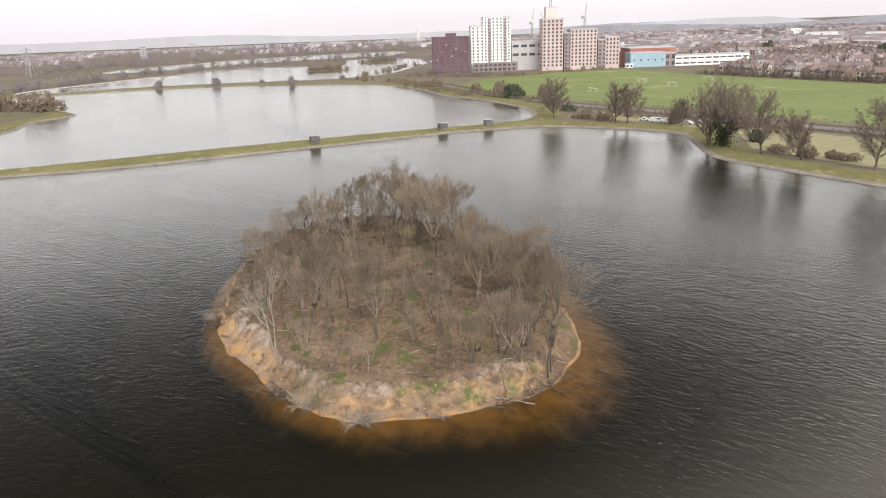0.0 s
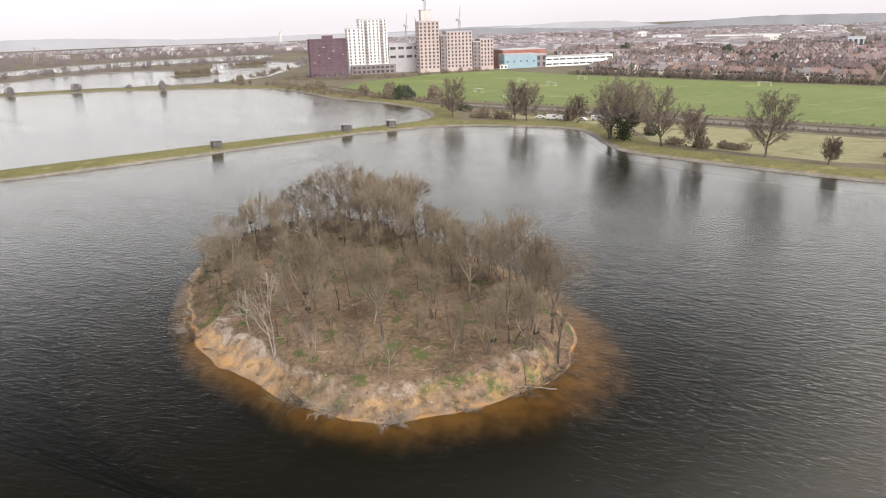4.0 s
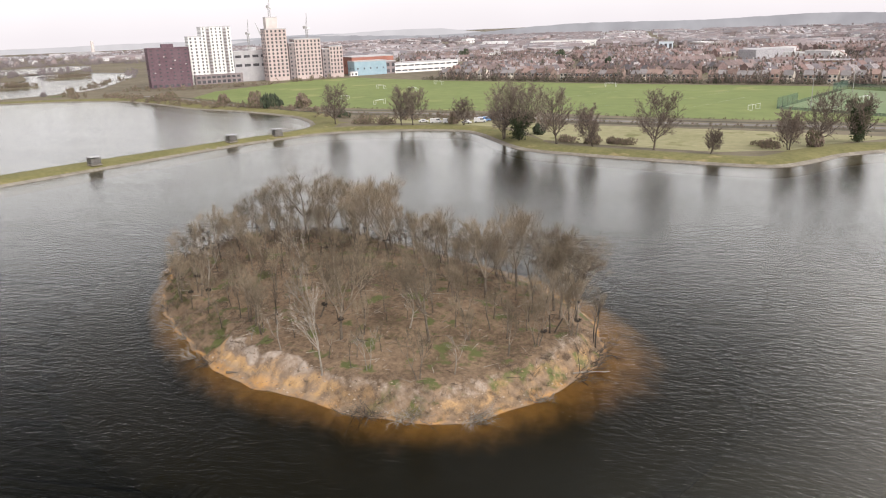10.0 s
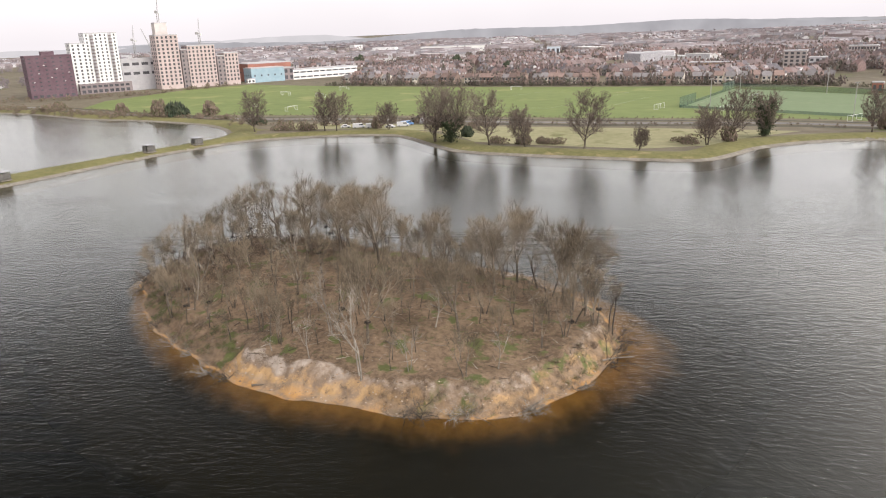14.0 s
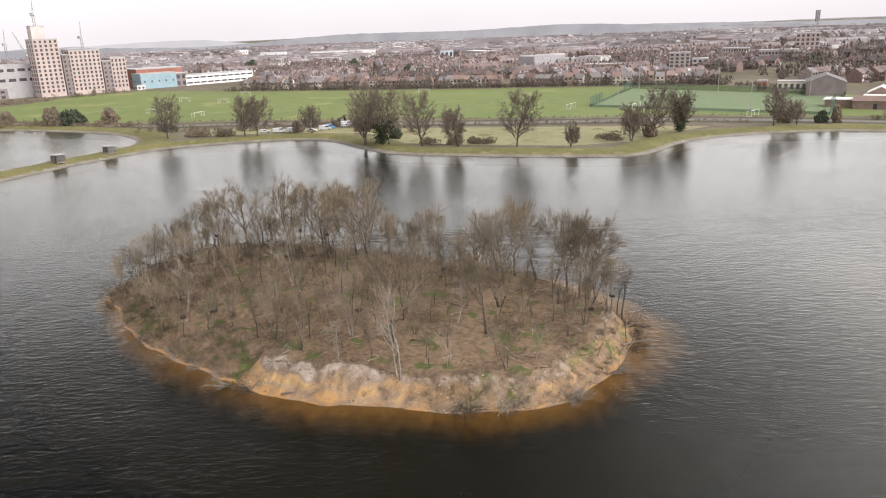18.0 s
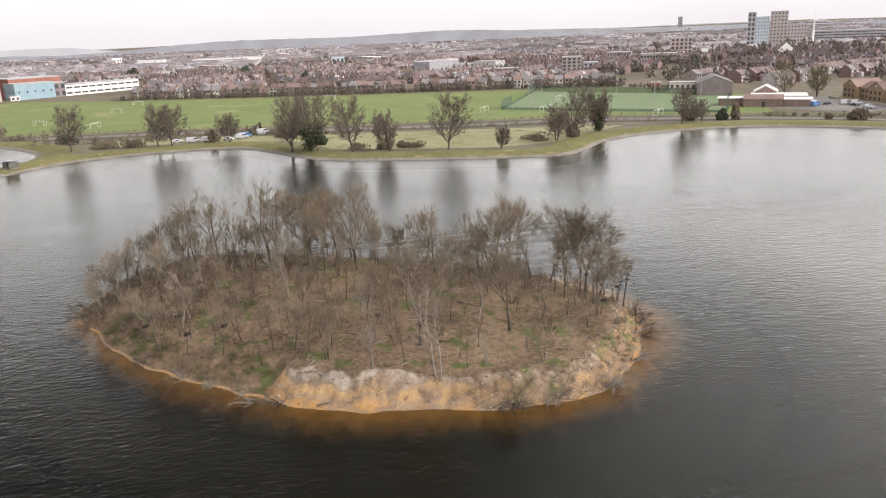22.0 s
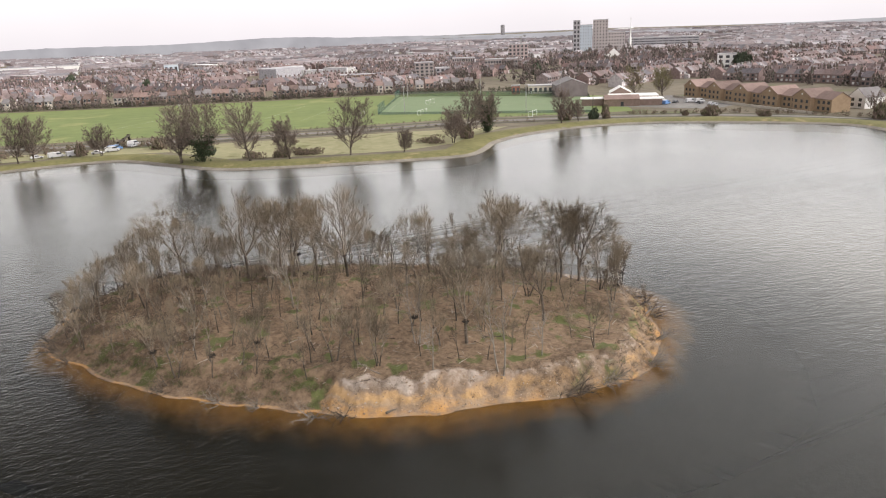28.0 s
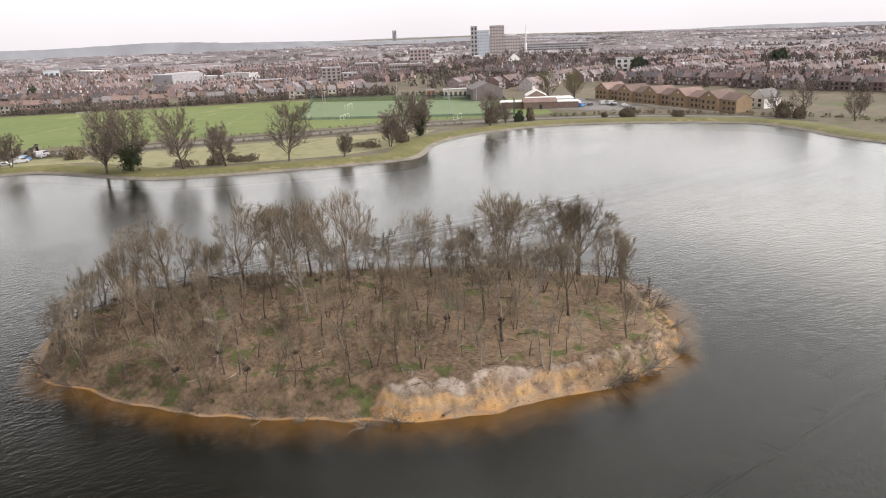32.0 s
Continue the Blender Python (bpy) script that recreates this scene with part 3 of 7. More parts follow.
def island_height(x, y):
    """Height of the island's ground and of the bed round it."""
    x, y = np.asarray(x, float), np.asarray(y, float)
    a, r = np.arctan2(y - MIDDLE[1], x - MIDDLE[0]), np.hypot(x - MIDDLE[0], y - MIDDLE[1])
    d = shore_radius(a) - r
    deg = np.degrees(a)
    south = cliff_arc(deg)
    near_edge = 1 - smooth01(3.0, 8.0, d)
    crest = 2.2 + 0.5 * south + (0.22 * np.sin(a * 11) + 0.06 * np.sin(a * 29 + 1)) * near_edge
    run = 3.6 + 0.3 * south + (0.45 * np.sin(a * 9 + 2) + 0.15 * np.sin(a * 41) * np.sin(a * 6)) * near_edge + 2.0 * (1 - cliff_arc(deg))
    scoop = np.array([noise.noise(Vector((u * 0.55, v * 0.55, 0.3))) for u, v in zip(x.ravel(), y.ravel())]).reshape(x.shape)
    gully = np.array([noise.noise(Vector((u * 1.7, v * 1.7, 9.3))) for u, v in zip(x.ravel(), y.ravel())]).reshape(x.shape)
    rough = np.array([noise.noise(Vector((u * 0.16, v * 0.16, 4.0))) for u, v in zip(x.ravel(), y.ravel())]).reshape(x.shape)
    dd = np.maximum(d + (scoop * 0.55 + 0.16 * gully) * (d > 0.3), 0)
    land = 0.12 * np.minimum(dd, 1.0) + crest * smooth01(0.25, run + 0.4, dd) + 1.3 * smooth01(3, 22, dd) + 0.35 * rough * smooth01(2, 8, dd) + 0.12 * scoop * smooth01(2, 5, dd) + 0.12 * gully * smooth01(0.6, 1.6, dd)
    east = smooth01(-52, -14, deg) * smooth01(60, 20, deg)
    plain = shore_radius(a, 0.0)
    out = np.maximum(-d, 0.0) * smooth01(2.5, 0.5, -d) + np.maximum(r - plain, 0.0) * (1 - smooth01(2.5, 0.5, -d))
    shelf = 6.2 + 8 * east
    bed = 0.02 - 0.16 * np.minimum(out, 1.5) - 2.9 * smooth01(0.0, 1.0, out / shelf) ** 1.25 + 0.2 * rough * smooth01(0.5, 3, out)
    return np.where(d > 0, land, np.minimum(bed, 0.02 - 0.04 * out))


def build_island():
    n = 640
    a = np.linspace(-np.pi, np.pi, n, endpoint=False)
    rad = shore_radius(a)
    inset = np.concatenate([np.arange(0, 7, 0.28), np.arange(7, 14, 0.8)])
    verts, rings = [], []
    for d in list(-np.array([18, 14, 11, 9, 7.2, 5.6, 4.2, 3, 2, 1.2, 0.6, 0.25])) + list(inset):
        r = rad - d
        rings.append(np.stack([MIDDLE[0] + r * np.cos(a), MIDDLE[1] + r * np.sin(a)], 1))
    inner = rad - inset[-1]
    for s in np.linspace(0.94, 0.05, 20):
        rings.append(np.stack([MIDDLE[0] + s * inner * np.cos(a), MIDDLE[1] + s * inner * np.sin(a)], 1))
    first_land = 11
    faces_bed, faces_land = [], []
    allp = np.concatenate(rings)
    z = island_height(allp[:, 0], allp[:, 1])
    top = island_height(MIDDLE[:1], MIDDLE[1:])[0]
    verts = np.column_stack([allp, z])
    verts = np.vstack([verts, [*MIDDLE, top]])
    for k in range(len(rings) - 1):
        for i in range(n):
            j = (i + 1) % n
            q = (k * n + i, k * n + j, (k + 1) * n + j, (k + 1) * n + i)
            (faces_bed if k < first_land else faces_land).append(q)
    last = (len(rings) - 1) * n
    for i in range(n):
        faces_land.append((last + i, last + (i + 1) % n, len(verts) - 1))
    land = mesh_object("island", verts, faces_land, M_SOIL, smooth=True)
    va = np.arctan2(verts[:, 1] - MIDDLE[1], verts[:, 0] - MIDDLE[0])
    vd = shore_radius(va) - np.hypot(verts[:, 0] - MIDDLE[0], verts[:, 1] - MIDDLE[1])
    bare = (0.2 + 0.3 * cliff_arc(np.degrees(va)) + 0.5 * smooth01(-124, -116, np.degrees(va)) * smooth01(-68, -84, np.degrees(va))) * smooth01(5.4, 2.9, vd + 0.7 * np.sin(va * 13 + 1) * np.sin(va * 31))
    bare = np.maximum(bare, smooth01(0.55, 0.1, vd))
    land.data.attributes.new("bare", 'FLOAT', 'POINT').data.foreach_set("value", bare.astype(np.float32))
    tagged(land, "low wooded island of brown soil with eroded sandy banks", "island", kind="structure")
    # the bed joins the shoal to the deep floor of the lake
    outer = [tuple(v) for v in verts[:(first_land + 1) * n]]
    from mathutils.geometry import tessellate_polygon
    ring0 = rings[0]
    out_way = np.roll(LAKE_1, -1, 0) - np.roll(LAKE_1, 1, 0)
    out_way = np.stack([out_way[:, 1], -out_way[:, 0]], 1) / np.linalg.norm(out_way, axis=1)[:, None]
    probe = LAKE_1 + out_way
    if inside(LAKE_1, probe[:, 0], probe[:, 1]).mean() > 0.5:
        out_way = -out_way
    big = LAKE_1 + out_way * 10.0
    tri = tessellate_polygon([[Vector((x, y, 0)) for x, y in big], [Vector((x, y, 0)) for x, y in ring0]])
    base = len(outer)
    outer += [(x, y, -3.0) for x, y in big]
    m = len(big)
    idx = lambda i: base + i if i < m else i - m
    faces_bed += [tuple(idx(i) for i in t) for t in tri]
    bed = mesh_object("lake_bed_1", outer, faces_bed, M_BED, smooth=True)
    tagged(bed, "ochre sand shoal over a silty floor, darkened for the depth of water", "lake bed", kind="structure")


build_island()


# ---- bare trees ----
class Wood:
    """Collects tapered tubes into one mesh."""

    def __init__(self):
        self.v, self.f = [], []

    def tube(self, pts, radii, sides):
        base = len(self.v)
        for i, p in enumerate(pts):
            q = pts[min(i + 1, len(pts) - 1)] - pts[max(i - 1, 0)]
            q = q.normalized() if q.length > 1e-6 else Vector((0, 0, 1))
            u = q.orthogonal().normalized()
            w = q.cross(u)
            for s in range(sides):
                t = 2 * math.pi * s / sides
                self.v.append(p + (u * math.cos(t) + w * math.sin(t)) * radii[i])
        for i in range(len(pts) - 1):
            for s in range(sides):
                e = (s + 1) % sides
                self.f.append((base + i * sides + s, base + i * sides + e, base + (i + 1) * sides + e, base + (i + 1) * sides + s))

    def spike(self, p, tip, r):
        base = len(self.v)
        q = (tip - p).normalized()
        u = q.orthogonal().normalized() * r
        w = q.cross(u)
        self.v += [p + u, p - u * 0.5 + w * 0.87, p - u * 0.5 - w * 0.87, tip]
        self.f += [(base, base + 1, base + 3), (base + 1, base + 2, base + 3), (base + 2, base, base + 3)]


def bend(rng, p, d, length, n, wobble, lift):
    pts = [p.copy()]
    d = d.normalized()
    for _ in range(n):
        d = (d + Vector((rng.gauss(0, wobble), rng.gauss(0, wobble), rng.gauss(0, wobble) + lift))).normalized()
        pts.append(pts[-1] + d * (length / n))
    return pts


def side_way(rng, d, angle):
    u = d.orthogonal().normalized()
    u.rotate(Matrix.Rotation(rng.uniform(0, 2 * math.pi), 3, d))
    return (d * math.cos(angle) + u * math.sin(angle)).normalized()


FORKS = {}


def fork_tree(name, seed, height, stems=1, bole=0.3, spread_deg=24, levels=6, first_forks=3, bark=None, branch=None, twig=None, thick=1.0, lean=0.05, twig_r=0.018, shoots=2, up=0.1, dead=0.0):
    """A leafless tree grown by forking: a slim bole, limbs that divide again and again, and a haze of rising twigs."""
    rng = random.Random(seed)
    trunk, limb, fine = Wood(), Wood(), Wood()
    span = (1 - bole) / 3.0

    def twiggy(p, d, ln, r, n):
        for _ in range(n):
            q = p + d * ln * rng.uniform(0.1, 1.0)
            e = (side_way(rng, d, radians(rng.uniform(14, 42))) + Vector((0, 0, 0.12))).normalized()
            fine.spike(q, q + e * ln * rng.uniform(0.4, 0.85), r)

    def grow(p, d, level, r, scale):
        ln = height * span * 0.79 ** level * scale * rng.uniform(0.75, 1.2)
        if level >= levels:
            tip = p + d * ln
            fine.spike(p, tip, twig_r)
            twiggy(p, d, ln, twig_r * 0.75, shoots)
            return
        n = 3 if level < 3 else 2
        pts = bend(rng, p, d, ln, n, 0.09, up * 0.8)
        end_r = max(r * 0.74, 0.02)
        (limb if level < levels - 1 else fine).tube(pts, [r + (end_r - r) * i / n for i in range(n + 1)], 5 if level < 2 else 3)
        way = (pts[-1] - pts[-2]).normalized()
        if level and rng.random() < dead:
            return
        count = 2 if rng.random() < 0.62 else 3
        for k in range(count):
            ang = radians(spread_deg) * (rng.uniform(0.2, 0.55) if k == 0 else rng.uniform(0.85, 1.5))
            e = (side_way(rng, way, ang) + Vector((0, 0, up))).normalized()
            grow(pts[-1], e, level + 1, end_r * (0.9 if k == 0 else rng.uniform(0.55, 0.75)), scale if k == 0 else scale * rng.uniform(0.78, 1.0))
        # weaker shoots from along the limb
        for i in ((2,) if level < 2 else (1,)):
            if rng.random() < 0.75:
                e = (side_way(rng, way, radians(rng.uniform(30, 62))) + Vector((0, 0, up * 0.5))).normalized()
                grow(pts[i], e, min(level + 2, levels), end_r * 0.5, 0.95 * scale)
        if level >= 3:
            twiggy(pts[0], way, ln, twig_r * 0.8, 1)

    for s in range(stems):
        a = rng.uniform(0, 6.28)
        tilt = lean + (0.12 if stems > 1 else 0)
        r0 = (0.0088 * height + 0.04) * thick * (0.75 if stems > 1 else 1)
        h = height * bole * (rng.uniform(0.85, 1.1) if stems > 1 else 1)
        pts = bend(rng, Vector((math.cos(a), math.sin(a), 0)) * (0.28 * (stems > 1)) + Vector((0, 0, -0.35)), Vector((math.cos(a) * tilt, math.sin(a) * tilt, 1)), h + 0.35, 5, 0.05, 0.02)
        trunk.tube(pts, [r0 * (1.4, 1.08, 1, 0.94, 0.88, 0.84)[i] for i in range(6)], 7)
        way = (pts[-1] - pts[-2]).normalized()
        turn = rng.uniform(0, 6.28)
        forks = max(2, first_forks - (stems > 1))
        for k in range(forks):
            turn += 6.28 / forks + rng.gauss(0, 0.3)
            ang = radians(spread_deg) * (0.15 if k == 0 else rng.uniform(0.9, 1.5))
            e = (way * math.cos(ang) + Vector((math.cos(turn), math.sin(turn), 0)) * math.sin(ang)).normalized()
            grow(pts[-1] - way * 0.12, e, 0, r0 * (0.8 if k == 0 else rng.uniform(0.48, 0.62)), 1.0 if k == 0 else rng.uniform(0.76, 0.98))
        fork_at = pts[-1].copy()
    tops = sorted(v.z for v in fine.v)
    k = height / tops[-max(1, len(tops) // 300)]
    for w in (trunk, limb, fine):
        w.v = [Vector((v.x * (0.5 + 0.5 * k), v.y * (0.5 + 0.5 * k), v.z * k if v.z > 0 else v.z)) for v in w.v]
    root = new(name)
    FORKS[root.name] = Vector((fork_at.x * (0.5 + 0.5 * k), fork_at.y * (0.5 + 0.5 * k), fork_at.z * k))
    mesh_object("trunk", trunk.v, trunk.f, bark or M_BARK, root, smooth=True)
    mesh_object("branchwork", limb.v, limb.f, branch or bark or M_LIMB, root, smooth=True)
    mesh_object("crown", fine.v, fine.f, twig or M_TWIG, root)
    return root


def crowned_tree(name, seed, height, stems=1, wide=0.3, first=0.28, limbs=11, boughs=8, sprigs=4, twigs=3, bark=None, branch=None, twig=None, thick=1.0, lean=0.1, twig_r=0.017, mid=0.7, uneven=(0.72, 1.12)):
    """A leafless tree: a trunk that breaks up into rising limbs, boughs along them, and an ovoid crown of fine twigs."""
    rng = random.Random(seed)
    trunk, limb, fine = Wood(), Wood(), Wood()
    for s in range(stems):
        h = height * rng.uniform(0.78, 0.98) if s else height
        a = rng.uniform(0, 6.28)
        reach = lean + (0.14 if stems > 1 else 0)
        off = Vector((math.cos(a), math.sin(a), 0)) * (0.3 * (stems > 1))
        r0 = (0.0105 * height + 0.045) * thick * (0.75 if stems > 1 else 1)
        n = 9
        pts = bend(rng, off + Vector((0, 0, -0.35)), Vector((math.cos(a) * reach, math.sin(a) * reach, 1)), h * 0.84, n, 0.07, 0.03)
        rad = [r0 * (1.35 if i == 0 else 1) * (1 - 0.94 * (i / n) ** 0.8) + 0.008 for i in range(n + 1)]
        trunk.tube(pts, rad, 7)
        axis = pts[-1] - pts[0]
        count = max(5, int(limbs / stems ** 0.6))
        turn = rng.uniform(0, 6.28)
        for k in range(count):
            q = (k + rng.uniform(0.1, 0.9)) / count
            u = first + (0.88 - first) * q ** 1.1
            i = min(int(u * n), n - 1)
            p = pts[i].lerp(pts[i + 1], u * n - i)
            # where the limb ends on the crown's uneven egg
            e = min(rng.uniform(0.93, 1.0), first + 0.16 + (1 - first - 0.16) * (0.2 + 0.9 * q) * rng.uniform(0.9, 1.1))
            span = (e - mid) / ((1.08 - mid) if e > mid else (mid - first * 0.75))
            rr = h * wide * math.sqrt(max(0.03, 1 - span * span)) * rng.uniform(*uneven)
            turn += 2.4 + rng.gauss(0, 0.35)
            core = pts[0] + axis * min(e, 1.0)
            end = Vector((core.x + rr * math.cos(turn), core.y + rr * math.sin(turn), h * e))
            knee = p.lerp(end, 0.45) + Vector((math.cos(turn), math.sin(turn), 0)) * rr * 0.12 - Vector((0, 0, 0.03 * h))
            ln = (end - p).length
            lp = []
            for t in range(7):
                t /= 6
                lp.append(p * (1 - t) ** 2 + knee * 2 * t * (1 - t) + end * t * t + Vector((rng.gauss(0, 1), rng.gauss(0, 1), rng.gauss(0, 0.6))) * ln * 0.022 * (t > 0))
            r = max(0.04, rad[i] * 0.66)
            lr = [r * (1 - 0.82 * t / 6) for t in range(7)]
            limb.tube(lp, lr, 4)
            for b in range(boughs):
                w = 0.22 + 0.78 * (b + rng.random()) / boughs
                bi = min(int(w * 6), 5)
                bp = lp[bi].lerp(lp[bi + 1], w * 6 - bi)
                bd = (lp[bi + 1] - lp[bi]).normalized()
                bl = h * rng.uniform(0.08, 0.16) * (1.15 - 0.5 * w)
                bpts = bend(rng, bp, side_way(rng, bd, radians(rng.uniform(28, 65))) + Vector((0, 0, 0.12)), bl, 3, 0.1, 0.07)
                limb.tube(bpts, [max(0.027, lr[bi] * 0.55) * (1 - 0.6 * t / 3) for t in range(4)], 3)
                for t in range(sprigs):
                    w2 = rng.uniform(0.15, 1.0)
                    ti = min(int(w2 * 3), 2)
                    tp = bpts[ti].lerp(bpts[ti + 1], w2 * 3 - ti)
                    td = side_way(rng, (bpts[ti + 1] - bpts[ti]).normalized(), radians(rng.uniform(14, 48)))
                    td = (td + Vector((0, 0, 0.15))).normalized()
                    tl = bl * rng.uniform(0.35, 0.7)
                    tip = tp + td * tl
                    fine.spike(tp, tip, twig_r)
                    for _ in range(twigs):
                        sp = tp.lerp(tip, rng.uniform(0.2, 0.85))
                        fine.spike(sp, sp + side_way(rng, td, radians(rng.uniform(18, 45))) * tl * rng.uniform(0.35, 0.7), twig_r * 0.75)
    root = new(name)
    mesh_object("trunk", trunk.v, trunk.f, bark or M_BARK, root, smooth=True)
    mesh_object("branchwork", limb.v, limb.f, branch or bark or M_LIMB, root, smooth=True)
    mesh_object("crown", fine.v, fine.f, twig or M_TWIG, root)
    return root


ISLAND_RNG = random.Random(5)


# island trees: (x, y, height) of the ones that stand out, the rest scattered between them
TALL = [(-21.3, 50.8, 14.4), (-7.8, 42.7, 14.4), (-9.9, 51.4, 12.5), (-30.0, 59.8, 10.6), (24.3, 25.7, 10.8), (3.9, 37.4, 10.8), (-15.4, 54.0, 10.6), (-15.2, 47.0, 11.0),
        (-27.5, 60.5, 9.2), (-36.0, 63.5, 9.6), (-39.2, 62.0, 8.9), (-44.0, 58.5, 8.6), (-47.0, 53.5, 8.0), (-38.6, 52.4, 10.0), (-33.5, 55.0, 10.4), (-43.1, 47.8, 9.0), (-46.0, 40.4, 7.8),
        (-3.8, 46.0, 8.6), (0.8, 45.0, 7.8), (9.4, 39.6, 10.2), (11.6, 38.7, 8.6), (13.4, 36.4, 10.0), (15.1, 34.4, 10.4), (18.0, 32.0, 8.6), (20.0, 29.0, 8.6),
        (21.4, 26.4, 10.6), (22.4, 23.4, 10.8), (23.8, 20.6, 9.8), (21.8, 17.6, 9.4), (20.4, 13.2, 8.8), (24.6, 16.8, 9.0), (-4.2, 10.8, 10.6), (7.2, 11.0, 10.6), (17.2, 9.6, 7.4), (11.6, 27.5, 10.6), (10.2, 19.0, 9.4)]
SLENDER = [(27.3, 19.4, 8.6), (27.0, 20.6, 7.2), (25.6, 12.4, 5.6), (-0.4, 3.8, 5.6), (-14.4, 46.0, 10.4)]
PALE_TREES = [(-33.6, 28.6, 8.8), (-3.9, 3.4, 11.0), (-10.8, 7.0, 6.2), (-9.5, 13.6, 8.4), (12.0, 4.0, 6.0), (-19.0, 34.0, 8.6), (4.0, 14.0, 7.6), (1.8, 3.6, 4.8)]

kinds = []
for k in range(10):
    kinds.append(fork_tree("bare_tree", 100 + k, 10.0, stems=(1, 1, 2, 1, 1, 2, 1, 3, 1, 1)[k], bole=(0.36, 0.32, 0.28, 0.42, 0.34, 0.26, 0.38, 0.25, 0.35, 0.42)[k], spread_deg=(27, 22, 23, 28, 25, 22, 20, 21, 29, 18)[k],
                           first_forks=(3, 3, 3, 3, 4, 3, 2, 3, 4, 2)[k], levels=5, shoots=1, twig_r=0.019, thick=1.15, lean=(0.03, 0.08, 0.06, 0.04, 0.12, 0.05, 0.03, 0.06, 0.08, 0.14)[k]))
slim_kinds = [fork_tree("slender_tree", 140 + k, 10.0, bole=(0.45, 0.38)[k], spread_deg=(13, 16)[k], first_forks=2, levels=5, shoots=1, thick=0.9, lean=(0.1, 0.16)[k], bark=M_DARK_BARK, branch=M_BARK, dead=0.12) for k in range(2)]
pale_kinds = [fork_tree("bleached_tree", 200 + k, 10.0, stems=(1, 2)[k], bole=0.3, spread_deg=(30, 24)[k], levels=4, shoots=2, bark=M_WHITE_BARK, twig=M_WHITE_BARK, lean=0.12, up=0.05, dead=0.1, thick=1.1) for k in range(2)]
stately = [fork_tree("tall_bare_tree", 150 + k, 12.0, bole=(0.3, 0.26, 0.34)[k], spread_deg=(28, 25, 30)[k], first_forks=4, levels=6, shoots=2, lean=0.02, thick=1.3, twig_r=0.017) for k in range(3)]
used = set()
spots = []


def plant(kind, x, y, h, rng, label, group):
    z = float(island_height(np.array([x]), np.array([y]))[0])
    full = 12.0 if kind in stately else 10.0
    m = Matrix.LocRotScale((x, y, z), Euler((rng.gauss(0, 0.04), rng.gauss(0, 0.04), rng.uniform(0, 6.28))), (h / full * rng.uniform(0.9, 1.1),) * 2 + (h / full,))
    if kind in used:
        ob = copy_thing(kind, m)
    else:
        used.add(kind)
        kind.matrix_basis = m
        ob = kind
    spots.append((x, y, h, m @ FORKS[kind.name]))
    return tagged(ob, label, "tree", group)


for i, (x, y, h) in enumerate(TALL):
    plant(stately[i % 3] if h > 10.3 else ISLAND_RNG.choice(kinds), x, y, h, ISLAND_RNG, "tall leafless grey-brown tree on the island", "island trees")
for i, (x, y, h) in enumerate(SLENDER):
    plant(slim_kinds[i % 2], x, y, h, ISLAND_RNG, "slender dark leafless tree at the island's rim", "slender island trees")
for i, (x, y, h) in enumerate(PALE_TREES):
    plant(pale_kinds[i % 2], x, y, h, ISLAND_RNG, "bleached white dying tree on the island", "bleached island trees")
# the close row along the far and western rim
for deg in np.arange(12, 212, 3.1):
    a = radians(float(deg) + ISLAND_RNG.uniform(-1.2, 1.2))
    for d, chance in ((3.0, 0.62), (5.6, 0.42)):
        if ISLAND_RNG.random() > chance:
            continue
        r = float(shore_radius((a + math.pi) % (2 * math.pi) - math.pi)) - d - ISLAND_RNG.uniform(0, 1.2)
        x, y = MIDDLE[0] + r * math.cos(a), MIDDLE[1] + r * math.sin(a)
        if min(math.hypot(x - p[0], y - p[1]) for p in spots) > 1.9:
            plant(ISLAND_RNG.choice(kinds), x, y, ISLAND_RNG.uniform(6.2, 8.8) if deg > 60 else ISLAND_RNG.uniform(5.4, 8.2), ISLAND_RNG, "leafless grey-brown tree on the island's rim", "island trees")
tries = 0
while len(spots) < 230 and tries < 6000:
    tries += 1
    x, y = ISLAND_RNG.uniform(-50, 28), ISLAND_RNG.uniform(-2, 67)
    a = math.atan2(y - MIDDLE[1], x - MIDDLE[0])
    d = float(shore_radius(a)) - math.hypot(x - MIDDLE[0], y - MIDDLE[1])
    open_ground = math.exp(-(((x - 8) / 13) ** 2 + ((y - 13) / 9) ** 2))
    if d < 3.6 or ISLAND_RNG.random() < 0.8 * open_ground or (d < 7 and y < 20 and ISLAND_RNG.random() < 0.6):
        continue
    if min(math.hypot(x - p[0], y - p[1]) for p in spots) < 2.6:
        continue
    h = ISLAND_RNG.uniform(5.4, 8.8) * (1.0 if x > -20 else 1.1)
    plant(ISLAND_RNG.choice(kinds + slim_kinds), x, y, h, ISLAND_RNG, "leafless grey-brown tree on the island", "island trees")
for kind in kinds + pale_kinds + slim_kinds + stately:
    if kind not in used:
        plant(kind, 0.5, 25 + 3 * len(used) % 9, 7, ISLAND_RNG, "leafless grey-brown tree on the island", "island trees")


